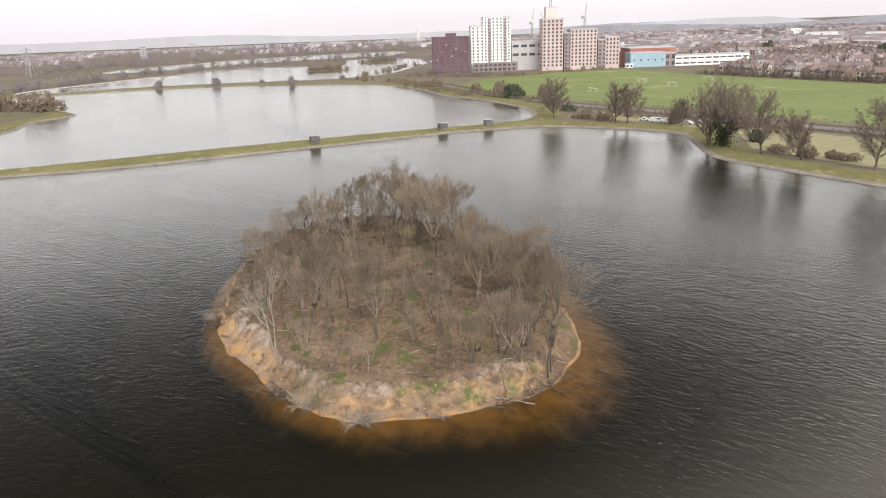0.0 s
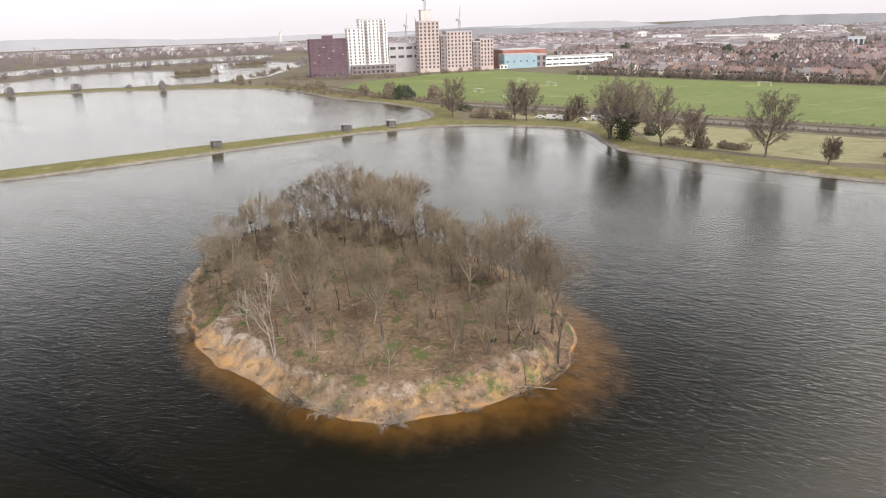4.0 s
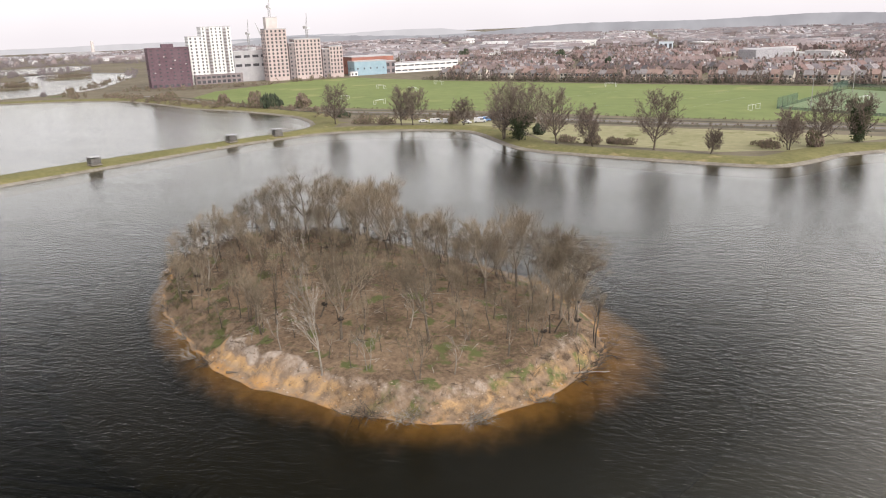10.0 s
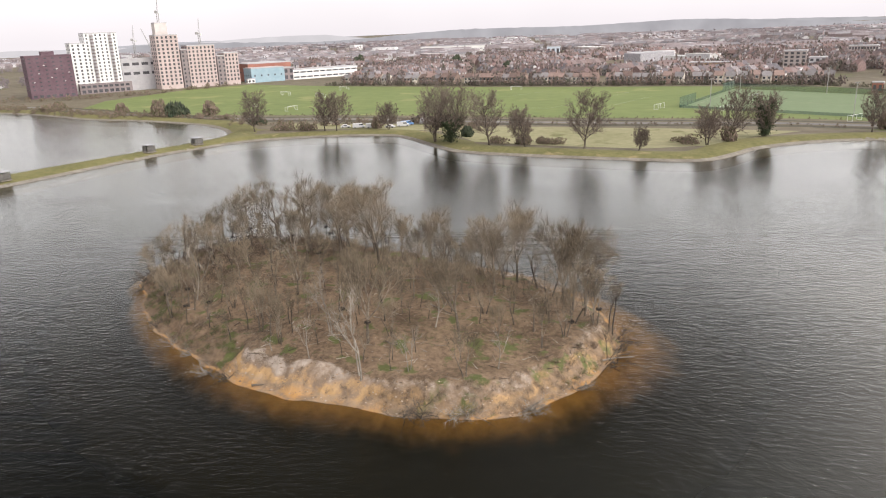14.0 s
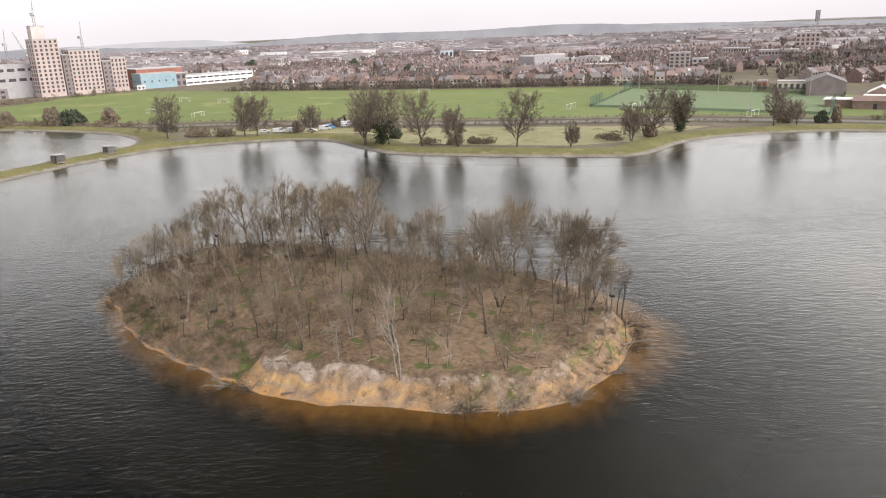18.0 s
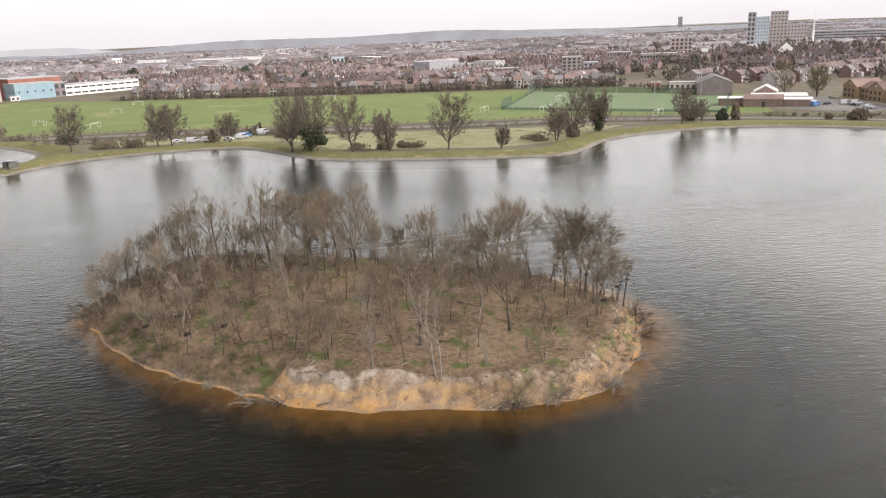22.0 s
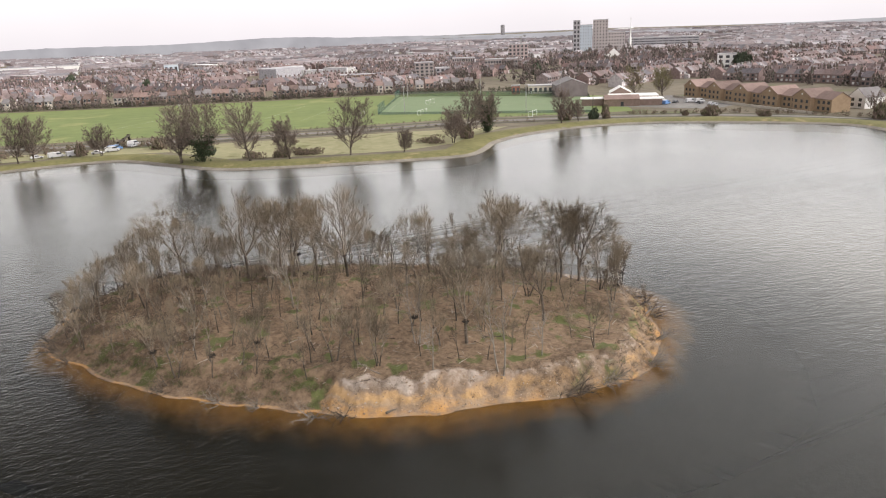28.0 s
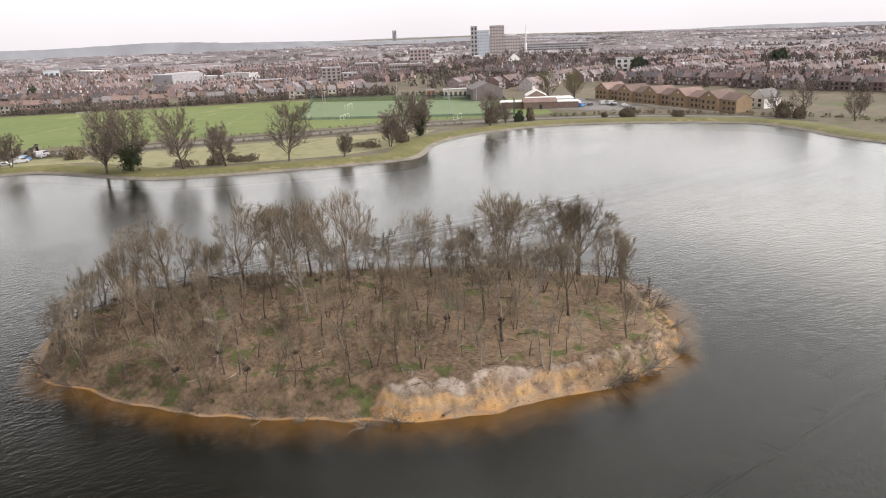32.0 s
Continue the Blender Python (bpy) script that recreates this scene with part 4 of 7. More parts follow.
# ---- the island's undergrowth, dead wood and nests ----
def scrub_heap(rng, spots_, h, n, reach):
    """Low tangle of thin stems at many spots, joined."""
    w = Wood()
    for x, y in spots_:
        z = float(island_height(np.array([x]), np.array([y]))[0])
        for _ in range(n):
            a = rng.uniform(0, 6.28)
            p = Vector((x + rng.gauss(0, reach * 0.4), y + rng.gauss(0, reach * 0.4), z - 0.05))
            d = Vector((math.cos(a) * 0.7, math.sin(a) * 0.7, rng.uniform(0.3, 1.1))).normalized()
            ln = h * rng.uniform(0.5, 1.2)
            tip = p + d * ln
            w.spike(p, tip, 0.014)
            for _k in range(2):
                q = p.lerp(tip, rng.uniform(0.3, 0.8))
                w.spike(q, q + side_way(rng, d, 0.7) * ln * 0.45, 0.009)
    return w


def island_points(rng, count, test):
    out = []
    while len(out) < count:
        x, y = rng.uniform(-51, 29), rng.uniform(-3, 68)
        a = math.atan2(y - MIDDLE[1], x - MIDDLE[0])
        d = float(shore_radius(a)) - math.hypot(x - MIDDLE[0], y - MIDDLE[1])
        if test(x, y, d, math.degrees(a)):
            out.append((x, y))
    return out


rng_u = random.Random(21)
M_SCRUB = spread("dry_scrub_stems", [(0.16, 0.12, 0.085), (0.22, 0.17, 0.125), (0.13, 0.1, 0.075), (0.27, 0.22, 0.17), (0.19, 0.14, 0.11)])
M_GREEN = spread("green_undergrowth", [(0.085, 0.11, 0.035), (0.11, 0.13, 0.045), (0.075, 0.09, 0.035), (0.14, 0.13, 0.06), (0.16, 0.13, 0.075)])
w = scrub_heap(rng_u, island_points(rng_u, 330, lambda x, y, d, a: 4.5 < d and (y > 20 or x < -15) or 4 < d < 6), 1.0, 16, 1.6)
tagged(mesh_object("undergrowth", w.v, w.f, M_SCRUB), "low brown tangle of brambles under the island trees", "undergrowth", kind="stuff")
M_THICKET = spread("dark_thicket_stems", [(0.075, 0.055, 0.042), (0.1, 0.075, 0.057), (0.06, 0.046, 0.036), (0.13, 0.1, 0.075)])
w = scrub_heap(rng_u, island_points(rng_u, 300, lambda x, y, d, a: 3.0 < d and (y > 26 or x < -16)) + island_points(rng_u, 330, lambda x, y, d, a: 2.5 < d < 22 and x < -14 and y > 22 and a > 60), 1.3, 18, 1.7)
tagged(mesh_object("thicket", w.v, w.f, M_THICKET), "dark brown thicket between the island trees", "undergrowth", kind="stuff")
w = scrub_heap(rng_u, island_points(rng_u, 150, lambda x, y, d, a: 0.8 < d < 5 and (a < -118 or a > 140)), 0.9, 22, 1.1)
tagged(mesh_object("bank_scrub_brown", w.v, w.f, M_SCRUB), "brown scrub on the island's overgrown bank", "undergrowth", kind="stuff")
w = scrub_heap(rng_u, island_points(rng_u, 80, lambda x, y, d, a: 1.0 < d < 5 and (a < -122 or a > 165)) + [(10.6, 0.0), (10.2, 0.6), (21, 6.5), (22, 8), (23.5, 9.5), (20, 5.2)], 0.5, 60, 0.9)
tagged(mesh_object("green_bank_plants", w.v, w.f, M_GREEN), "green low plants on the island's bank", "undergrowth", kind="stuff")
w = scrub_heap(rng_u, island_points(rng_u, 130, lambda x, y, d, a: d > 5 and math.exp(-(((x - 10) / 15) ** 2 + ((y - 13) / 11) ** 2)) > 0.4 + 0.5 * rng_u.random()), 0.2, 55, 2.6)
tagged(mesh_object("grass_patches", w.v, w.f, M_GREEN), "patches of short green grass between the trees", "grass", kind="stuff")


def dead_bush(x, y, seed, h, label, pale=True):
    """A fallen or drowned bush of bleached branches at the water's edge."""
    rng = random.Random(seed)
    w = Wood()
    fine = w
    z = max(0.0, float(island_height(np.array([x]), np.array([y]))[0]))
    out = math.atan2(y - MIDDLE[1], x - MIDDLE[0])
    for _ in range(13):
        a = out + rng.uniform(-1.5, 1.5)
        d = Vector((math.cos(a), math.sin(a), rng.uniform(-0.05, 1.2))).normalized()
        pts = bend(rng, Vector((rng.gauss(0, 0.3), rng.gauss(0, 0.3), -0.1)), d, h * rng.uniform(0.5, 1.15), 4, 0.16, -0.02)
        w.tube(pts, [0.05, 0.04, 0.03, 0.02, 0.012], 4)
        for _k in range(7):
            i = rng.randint(1, 3)
            p = pts[i].lerp(pts[i + 1], rng.random())
            tip = p + side_way(rng, (pts[i + 1] - pts[i]).normalized(), rng.uniform(0.4, 1.1)) * h * rng.uniform(0.2, 0.4)
            fine.spike(p, tip, 0.018)
            for _j in range(2):
                q = p.lerp(tip, rng.uniform(0.3, 0.8))
                fine.spike(q, q + side_way(rng, (tip - p).normalized(), 0.7) * h * 0.14, 0.012)
    root = new("dead_bush")
    root.location = (x, y, z)
    mat = M_WHITE_BARK if pale else M_BARK
    mesh_object("branchwork", w.v, w.f, mat, root)
    return tagged(root, label, "dead bush", "dead bushes on the shore")


for i, (x, y, h, pale) in enumerate(((14.6, -0.6, 2.6, 1), (15.6, 0.0, 2.2, 1), (8.4, -1.4, 2.4, 1), (7.0, -1.5, 1.8, 1), (1.4, -1.2, 3.0, 0), (3.4, -1.2, 2.6, 0), (-24.6, 9.0, 2.2, 1), (-21.5, 7.6, 1.6, 0), (25.8, 11.6, 2.4, 0),
                                     (27.4, 14.8, 2.2, 0), (27.8, 18.0, 2.4, 0), (21, 4.8, 1.8, 1), (-33, 18, 1.6, 1), (-38, 24.2, 1.5, 0), (-49.4, 44, 2.6, 0), (-50, 48, 2.4, 0), (-48, 40.5, 2.0, 0), (-29, 14.5, 1.5, 1))):
    dead_bush(x, y, 800 + i, h * 1.35, "bleached dead bush fallen at the island's edge" if pale else "brown leafless bush leaning over the water", pale)


def fallen_log(x, y, turn, ln, r, seed, label, z=None):
    rng = random.Random(seed)
    w = Wood()
    d = Vector((math.cos(radians(turn)), math.sin(radians(turn)), 0.04))
    pts = bend(rng, Vector((0, 0, r)), d, ln, 6, 0.05, 0.0)
    w.tube(pts, [r * (1 - 0.1 * i) for i in range(7)], 7)
    root = new("fallen_log")
    root.location = (x, y, max(0.0, float(island_height(np.array([x]), np.array([y]))[0])) if z is None else z)
    mesh_object("log", w.v, w.f, M_WHITE_BARK if seed % 2 else M_BARK, root)
    for i in (2, 4, 5):
        b = Wood()
        b.tube(bend(rng, pts[i], side_way(rng, d.normalized(), 0.8), ln * 0.3, 3, 0.1, 0.1), [r * 0.5, r * 0.4, r * 0.25, r * 0.12], 4)
        mesh_object("branch_stub", b.v, b.f, M_WHITE_BARK if seed % 2 else M_BARK, root)
    return tagged(root, label, "log", "fallen logs")


fallen_log(24.9, 11.4, 25, 4.6, 0.12, 901, "pale fallen trunk reaching out over the water", 0.35)
fallen_log(-17.6, 5.0, 15, 1.6, 0.16, 902, "dark short log lying on the sandy beach", 0.25)
fallen_log(-16.2, 9.6, 120, 4.0, 0.09, 903, "bleached trunk leaning on top of the cliff")
for i in range(16):
    (x, y), = island_points(rng_u, 1, lambda x, y, d, a: d > 6)
    fallen_log(x, y, rng_u.uniform(0, 360), rng_u.uniform(2, 4.5), rng_u.uniform(0.05, 0.1), 910 + i, "fallen branch lying on the leaf litter")

# dead twigs and pale litter strewn over the ground
M_LITTER = spread("strewn_dead_twigs", [(0.36, 0.32, 0.27), (0.24, 0.2, 0.16), (0.1, 0.075, 0.055), (0.3, 0.25, 0.2), (0.07, 0.052, 0.04), (0.16, 0.12, 0.085)])
w = Wood()
for x, y in island_points(rng_u, 1500, lambda x, y, d, a: d > 3.2):
    z = float(island_height(np.array([x]), np.array([y]))[0]) + 0.06
    a, ln = rng_u.uniform(0, 6.28), rng_u.choice((0.4, 0.6, 0.9, 1.4, 2.2))
    w.spike(Vector((x, y, z)), Vector((x + ln * math.cos(a), y + ln * math.sin(a), z + rng_u.uniform(0.0, 0.3))), 0.02 + 0.018 * ln)
tagged(mesh_object("fallen_twigs", w.v, w.f, M_LITTER), "grey and brown dead twigs strewn over the leaf litter", "twigs", kind="stuff")

# stick nests in the forks of the trees
M_NEST = surface("dark_nest_sticks", (0.02, 0.017, 0.014), (0.06, 0.05, 0.04), 4.0, 0.95, 0.0, 0.2)


def nest_mesh(seed):
    rng = random.Random(seed)
    w = Wood()
    for _ in range(70):
        a = rng.uniform(0, 6.28)
        p = Vector((0.3 * math.cos(a), 0.3 * math.sin(a), rng.uniform(-0.16, 0.16)))
        d = Vector((-math.sin(a) + rng.gauss(0, 0.4), math.cos(a) + rng.gauss(0, 0.4), rng.gauss(0, 0.25))).normalized()
        w.spike(p - d * 0.3, p + d * 0.35, 0.03)
    return w


NESTS = [nest_mesh(k) for k in range(3)]
nest_data = [None] * 3
pick = random.Random(8)
tall_spots = [s_ for s_ in spots if s_[2] > 7.6]
for i in range(30):
    x, y, h, place = pick.choice(tall_spots)
    k = i % 3
    if nest_data[k] is None:
        ob = mesh_object("stick_nest", NESTS[k].v, NESTS[k].f, M_NEST)
        nest_data[k] = ob.data
    else:
        ob = new("stick_nest", nest_data[k])
    ob.matrix_basis = Matrix.LocRotScale(place + Vector((0, 0, 0.12)), Euler((0, 0, pick.uniform(0, 6))), (pick.uniform(0.7, 1.1),) * 3)
    tagged(ob, "dark stick nest in the fork of a bare tree", "nest", "nests in the island trees")

# brown bushes and clods on the eroded face
w = scrub_heap(rng_u, island_points(rng_u, 70, lambda x, y, d, a: 0.8 < d < 4.2 and -118 < a < -15) + island_points(rng_u, 75, lambda x, y, d, a: 0.3 < d < 4.0 and -68 < a < -10), 0.85, 20, 0.6)
tagged(mesh_object("cliff_scrub", w.v, w.f, M_SCRUB), "dry brown scrub clinging to the sandy cliff", "undergrowth", kind="stuff")
M_CLOD = spread("soil_clods", [(0.24, 0.165, 0.11), (0.32, 0.22, 0.14), (0.2, 0.145, 0.1), (0.36, 0.29, 0.23)])
cv, cf = [], []
for x, y in island_points(rng_u, 600, lambda x, y, d, a: 0.1 < d < 3.8 and -122 < a < -8):
    z = float(island_height(np.array([x]), np.array([y]))[0])
    r = rng_u.uniform(0.05, 0.2)
    b = len(cv)
    cv += [(x + r * dx * rng_u.uniform(0.6, 1.3), y + r * dy * rng_u.uniform(0.6, 1.3), z + r * dz * rng_u.uniform(0.4, 0.9)) for dx, dy, dz in ((1, 0, 0), (-1, 0, 0), (0, 1, 0), (0, -1, 0), (0, 0, 1), (0, 0, -1))]
    cf += [tuple(b + i for i in q) for q in ((0, 2, 4), (2, 1, 4), (1, 3, 4), (3, 0, 4), (2, 0, 5), (1, 2, 5), (3, 1, 5), (0, 3, 5))]
tagged(mesh_object("soil_clods", cv, cf, M_CLOD), "fallen clods of sandy soil below the cliff", "clods", kind="stuff")


# ---- buildings ----
M_PURPLE = surface("purple_brick", (0.11, 0.068, 0.083), (0.16, 0.108, 0.125), 0.5, 0.9, 0.0, 0.2)
M_WHITE_WALL = surface("white_cladding", (0.72, 0.71, 0.68), (0.83, 0.82, 0.8), 0.3, 0.7, 0.0, 0.2)
M_PINK = surface("pink_brick", (0.44, 0.355, 0.335), (0.54, 0.445, 0.42), 0.4, 0.9, 0.0, 0.2)
M_GREY_WALL = surface("grey_cladding", (0.38, 0.37, 0.385), (0.5, 0.485, 0.495), 0.3, 0.8, 0.0, 0.2)
M_DARK_WALL = surface("dark_grey_brick", (0.2, 0.165, 0.165), (0.29, 0.25, 0.25), 0.3, 0.9, 0.0, 0.2)
M_CORE = surface("pale_concrete", (0.5, 0.45, 0.43), (0.64, 0.58, 0.55), 0.3, 0.9, 0.0, 0.2)
M_ORANGE = surface("orange_roof", (0.27, 0.115, 0.085), (0.35, 0.165, 0.125), 0.2, 0.8, 0.0, 0.2)
M_BLUE = surface("light_blue_cladding", (0.22, 0.33, 0.39), (0.32, 0.43, 0.49), 0.2, 0.6, 0.0, 0.2)
M_GLASS = surface("dark_window_glass", (0.03, 0.035, 0.04), (0.08, 0.085, 0.095), 0.5, 0.2, 0.0, 0.2, spec=0.6)
# lighter than the plain glass: the sky's reflection is put into its grey
M_TOWER_GLASS = surface("sky_painted_window_glass", (0.06, 0.058, 0.066), (0.12, 0.116, 0.126), 0.5, 0.15, 0.0, 0.2, spec=0.6)
M_STEEL = surface("grey_steel", (0.3, 0.29, 0.28), (0.42, 0.41, 0.4), 1.0, 0.5, 0.0, 0.2, metal=0.4)
ROW_U = Vector((0.765, 0.643, 0)).normalized()


def box_verts(w, d, h, x=0.0, y=0.0, z=0.0):
    """A box from its front left foot: w along x, d along y, h up."""
    v = [(x + a * w, y + b * d, z + c * h) for c in (0, 1) for b in (0, 1) for a in (0, 1)]
    f = [(0, 2, 3, 1), (4, 5, 7, 6), (0, 1, 5, 4), (2, 6, 7, 3), (0, 4, 6, 2), (1, 3, 7, 5)]
    return v, f


def add_box(name, w, d, h, x, y, z, material, parent, label="", mesh=None):
    if mesh is None:
        v, f = box_verts(w, d, h)
        ob = mesh_object(name, v, f, material, parent, label)
    else:
        ob = new(name, mesh)
        ob.parent = parent
    ob.location = (x, y, z)
    return ob


def block(name, x0, y0, width, depth, height, material, label, floors, columns, turn=None, win=(0.55, 0.6), z=0.3, side_columns=4, podium=0.0, category="tower block", roof=True):
    """A building: wall body, parapet, and real windows set in its faces, front and side."""
    root = new(name)
    a = math.atan2(ROW_U.y, ROW_U.x) if turn is None else radians(turn)
    root.matrix_basis = Matrix.LocRotScale((x0, y0, z), Euler((0, 0, a)), None)
    add_box("wall", width, depth, height, 0, 0, 0, material, root)
    if roof:
        add_box("roof", width + 0.3, depth + 0.3, 0.7, -0.15, -0.15, height, M_GREY_WALL if material is not M_PURPLE else material, root)
    fh = (height - podium) / max(floors, 1)
    mesh_front = mesh_side = None
    for side, n, span in (("front", columns, width), ("left", side_columns, depth), ("right", side_columns, depth)):
        cw = span / max(n, 1)
        for i in range(n):
            for j in range(floors):
                zz = podium + j * fh + fh * (1 - win[1]) * 0.5
                if side == "front":
                    o = add_box("window", cw * win[0], 0.12, fh * win[1], (i + 0.5 - win[0] / 2) * cw, -0.07, zz, M_TOWER_GLASS, root, mesh=mesh_front)
                    mesh_front = o.data
                else:
                    o = add_box("window", 0.12, cw * win[0], fh * win[1], -0.07 if side == "left" else width - 0.05, (i + 0.5 - win[0] / 2) * cw, zz, M_TOWER_GLASS, root, mesh=mesh_side)
                    mesh_side = o.data
    return tagged(root, label, category)


purple = block("apartment_block", -338, 464.5, 32, 22, 31, M_PURPLE, "dark purple brick apartment block beside the reservoir", 9, 6, win=(0.3, 0.3), side_columns=3, podium=5)
add_box("roof_plant_room", 9, 8, 3, 12, 5, 31.5, M_PURPLE, purple)
slim = block("apartment_tower", -322.5, 500.5, 12, 18, 39, M_WHITE_WALL, "slim white clad apartment tower", 12, 3, win=(0.36, 0.6), side_columns=3, podium=6)
white = block("apartment_tower", -313.8, 507.8, 24.3, 20, 46.5, M_WHITE_WALL, "tall white apartment tower with dark windows and balconies", 14, 7, win=(0.36, 0.6), side_columns=4, podium=9)
add_box("podium", 40, 4, 8, -10, -4.05, 0, M_DARK_WALL, white, "dark brick lower storeys")
# no recess is cut: its darker tone is put into flat grey strips
for i in (1, 5):
    add_box("balcony_bay", 2.9, 0.1, 37.6, i * 3.47 + 0.3, -0.11, 9.0, M_GREY_WALL, white, "flat grey strip painted in for the recess behind the balconies")
slab_mesh = rail_mesh = None
for j in range(14):
    for i in (1, 5):
        o = add_box("balcony", 2.6, 1.4, 0.25, i * 3.47 + 0.45, -1.52, 9.0 + j * 2.68, M_GREY_WALL, white, mesh=slab_mesh)
        slab_mesh = o.data
        r = add_box("railing", 2.6, 0.06, 1.1, 0, 0, 0.25, M_DARK_WALL, o, mesh=rail_mesh)
        rail_mesh = r.data
for i in range(9):
    add_box("shop_window", 2.8, 0.1, 2.4, -8.6 + i * 4.2, -4.12, 0.8, M_TOWER_GLASS, white)
    add_box("shop_window", 2.8, 0.1, 1.8, -8.6 + i * 4.2, -4.12, 4.8, M_TOWER_GLASS, white)
for i in range(7):
    add_box("ground_floor_window", 2.6, 0.1, 1.9, 1.2 + i * 4.4, -0.08, 0.8, M_TOWER_GLASS, purple)
    add_box("white_window_frame", 1.2, 0.08, 0.5, 3.0 + i * 4.2, -0.06, 12 + (i * 7 % 5) * 3.1, M_WHITE_WALL, purple)
grey = block("office_block", -296, 526, 30, 18, 25, M_GREY_WALL, "low pale grey flat-roofed block", 2, 4, win=(0.7, 0.3), podium=10)
core = block("concrete_core", -272, 545, 10, 9, 53, M_CORE, "bare concrete core of a tower under construction", 1, 1, win=(0.1, 0.05), side_columns=1)
pink_a = block("apartment_tower", -264.3, 526.0, 18.2, 16, 43, M_PINK, "pale pink brick apartment tower with rows of windows", 13, 5, win=(0.45, 0.62), side_columns=3, podium=3)
link_a = block("apartment_wing", -250.0, 539.0, 7.2, 14, 31, M_DARK_WALL, "dark brick wing between the pink towers", 9, 2, win=(0.4, 0.5), side_columns=1)
pink_b = block("apartment_tower", -245.3, 542.0, 23.3, 16, 33.8, M_PINK, "pale pink brick apartment block of middle height", 10, 7, win=(0.45, 0.62), side_columns=3, podium=3)
link_b = block("apartment_wing", -227.0, 558.2, 7.5, 14, 24.5, M_DARK_WALL, "dark brick wing between the pink blocks", 7, 2, win=(0.4, 0.5), side_columns=1)
pink_c = block("apartment_tower", -221.6, 562.0, 12.2, 14, 26.5, M_PINK, "lowest pale pink brick apartment block", 7, 4, win=(0.45, 0.62), side_columns=3, podium=3)
orange = block("warehouse", -212, 592, 42, 30, 15.5, M_ORANGE, "long orange-red roofed warehouse", 1, 4, win=(0.2, 0.1), category="warehouse")
blue = block("school_hall", -204.2, 576.5, 31.5, 18, 12, M_BLUE, "light blue clad hall", 1, 5, win=(0.2, 0.12), category="school")
dark = block("school_wing", -181, 596.1, 10.7, 14, 11, M_DARK_WALL, "dark grey wing between blue and white halls", 2, 2, category="school")
long_white = block("school_building", -173.7, 602.2, 67, 16, 8.6, M_WHITE_WALL, "long white two-storey school with window bands", 2, 10, win=(0.82, 0.3), category="school")
shed = block("white_cabin", -206.9, 572.5, 7, 4, 3.2, M_WHITE_WALL, "small white cabin at the field's edge", 1, 2, category="cabin")


# ---- dam valve houses ----
M_RUST = surface("dark_weathered_steel", (0.07, 0.065, 0.06), (0.16, 0.15, 0.14), 2.0, 0.8, 0.02, 0.2)


def valve_house(x, y, turn):
    root = new("valve_house")
    root.matrix_basis = Matrix.LocRotScale((x, y, 1.3), Euler((0, 0, radians(turn))), (0.85, 0.85, 0.9))
    add_box("plinth", 4.2, 4.2, 0.35, -2.1, -2.1, -0.15, M_STONE, root)
    for i in range(4):
        for j in range(4):
            if i in (0, 3) or j in (0, 3):
                add_box("post", 0.16, 0.16, 2.7, -1.9 + i * 1.2, -1.9 + j * 1.2, 0.2, M_RUST, root)
    for s in (-1.9, 1.78):
        add_box("panel", 3.7, 0.08, 1.9, -1.85, s + 0.04, 0.55, M_RUST, root)
        add_box("panel", 0.08, 1.7, 1.9, s + 0.04, -0.6, 0.55, M_RUST, root)
    add_box("roof", 4.1, 4.1, 0.18, -2.05, -2.05, 2.9, M_GREY_WALL, root)
    return tagged(root, "small dark slatted valve house on the dam", "valve house", "valve houses on the dam")


valve_house(-137.5, 135.6, 62)
valve_house(-114.5, 184.4, 58)
valve_house(-103.0, 200.5, 50)


# ---- trees on the banks ----
M_BANK_LIMB = surface("brown_bank_branches", (0.07, 0.055, 0.048), (0.17, 0.135, 0.118), 1.0, 0.95, 0.0, 0.2)


def bank_tree(x, y, h, seed, label, ivy=False, group="trees along the far bank", twig=None, **kw):
    z = float(ground_height(np.array([[x, y]]))[0])
    t = crowned_tree("bank_tree", seed, h, twig=twig or M_RED_TWIG, branch=M_BANK_LIMB, twig_r=0.026, thick=1.4, uneven=(0.92, 1.03), **kw)
    t.matrix_basis = Matrix.Translation((x, y, z))
    if ivy:
        leaves(t, seed, h, high=0.92 if ivy > 1 else 0.5, count=2600 if ivy > 1 else 1300)
    return tagged(t, label, "tree", group)


def leaves(parent, seed, h, wide=0.27, low=0.04, high=0.92, count=2600, size=0.28, material=None):
    """Ivy: many small leaf clumps round the stems."""
    rng = random.Random(seed)
    v, f = [], []
    for _ in range(count):
        u = rng.random()
        arm = rng.randint(0, 5)
        z = h * (low + (high - low) * u * (0.75 + 0.05 * arm))
        reach = h * wide * u * (0.5 + 0.1 * arm)
        a = arm * 1.05 + seed
        sp = h * 0.055 * (1.2 - u * 0.5)
        c = Vector((reach * math.cos(a) + rng.gauss(0, sp), reach * math.sin(a) + rng.gauss(0, sp), z + rng.gauss(0, sp * 0.6)))
        b = len(v)
        e = Vector((rng.gauss(0, 1), rng.gauss(0, 1), rng.gauss(0, 1))).normalized()
        g = e.orthogonal().normalized()
        s = size * rng.uniform(0.6, 1.4)
        v += [c + e * s, c + g * s, c - e * s * 0.8, c - g * s + Vector((0, 0, 0.1))]
        f += [(b, b + 1, b + 2, b + 3)]
    return mesh_object("ivy", v, f, material or M_IVY, parent, "dark evergreen ivy leaves")


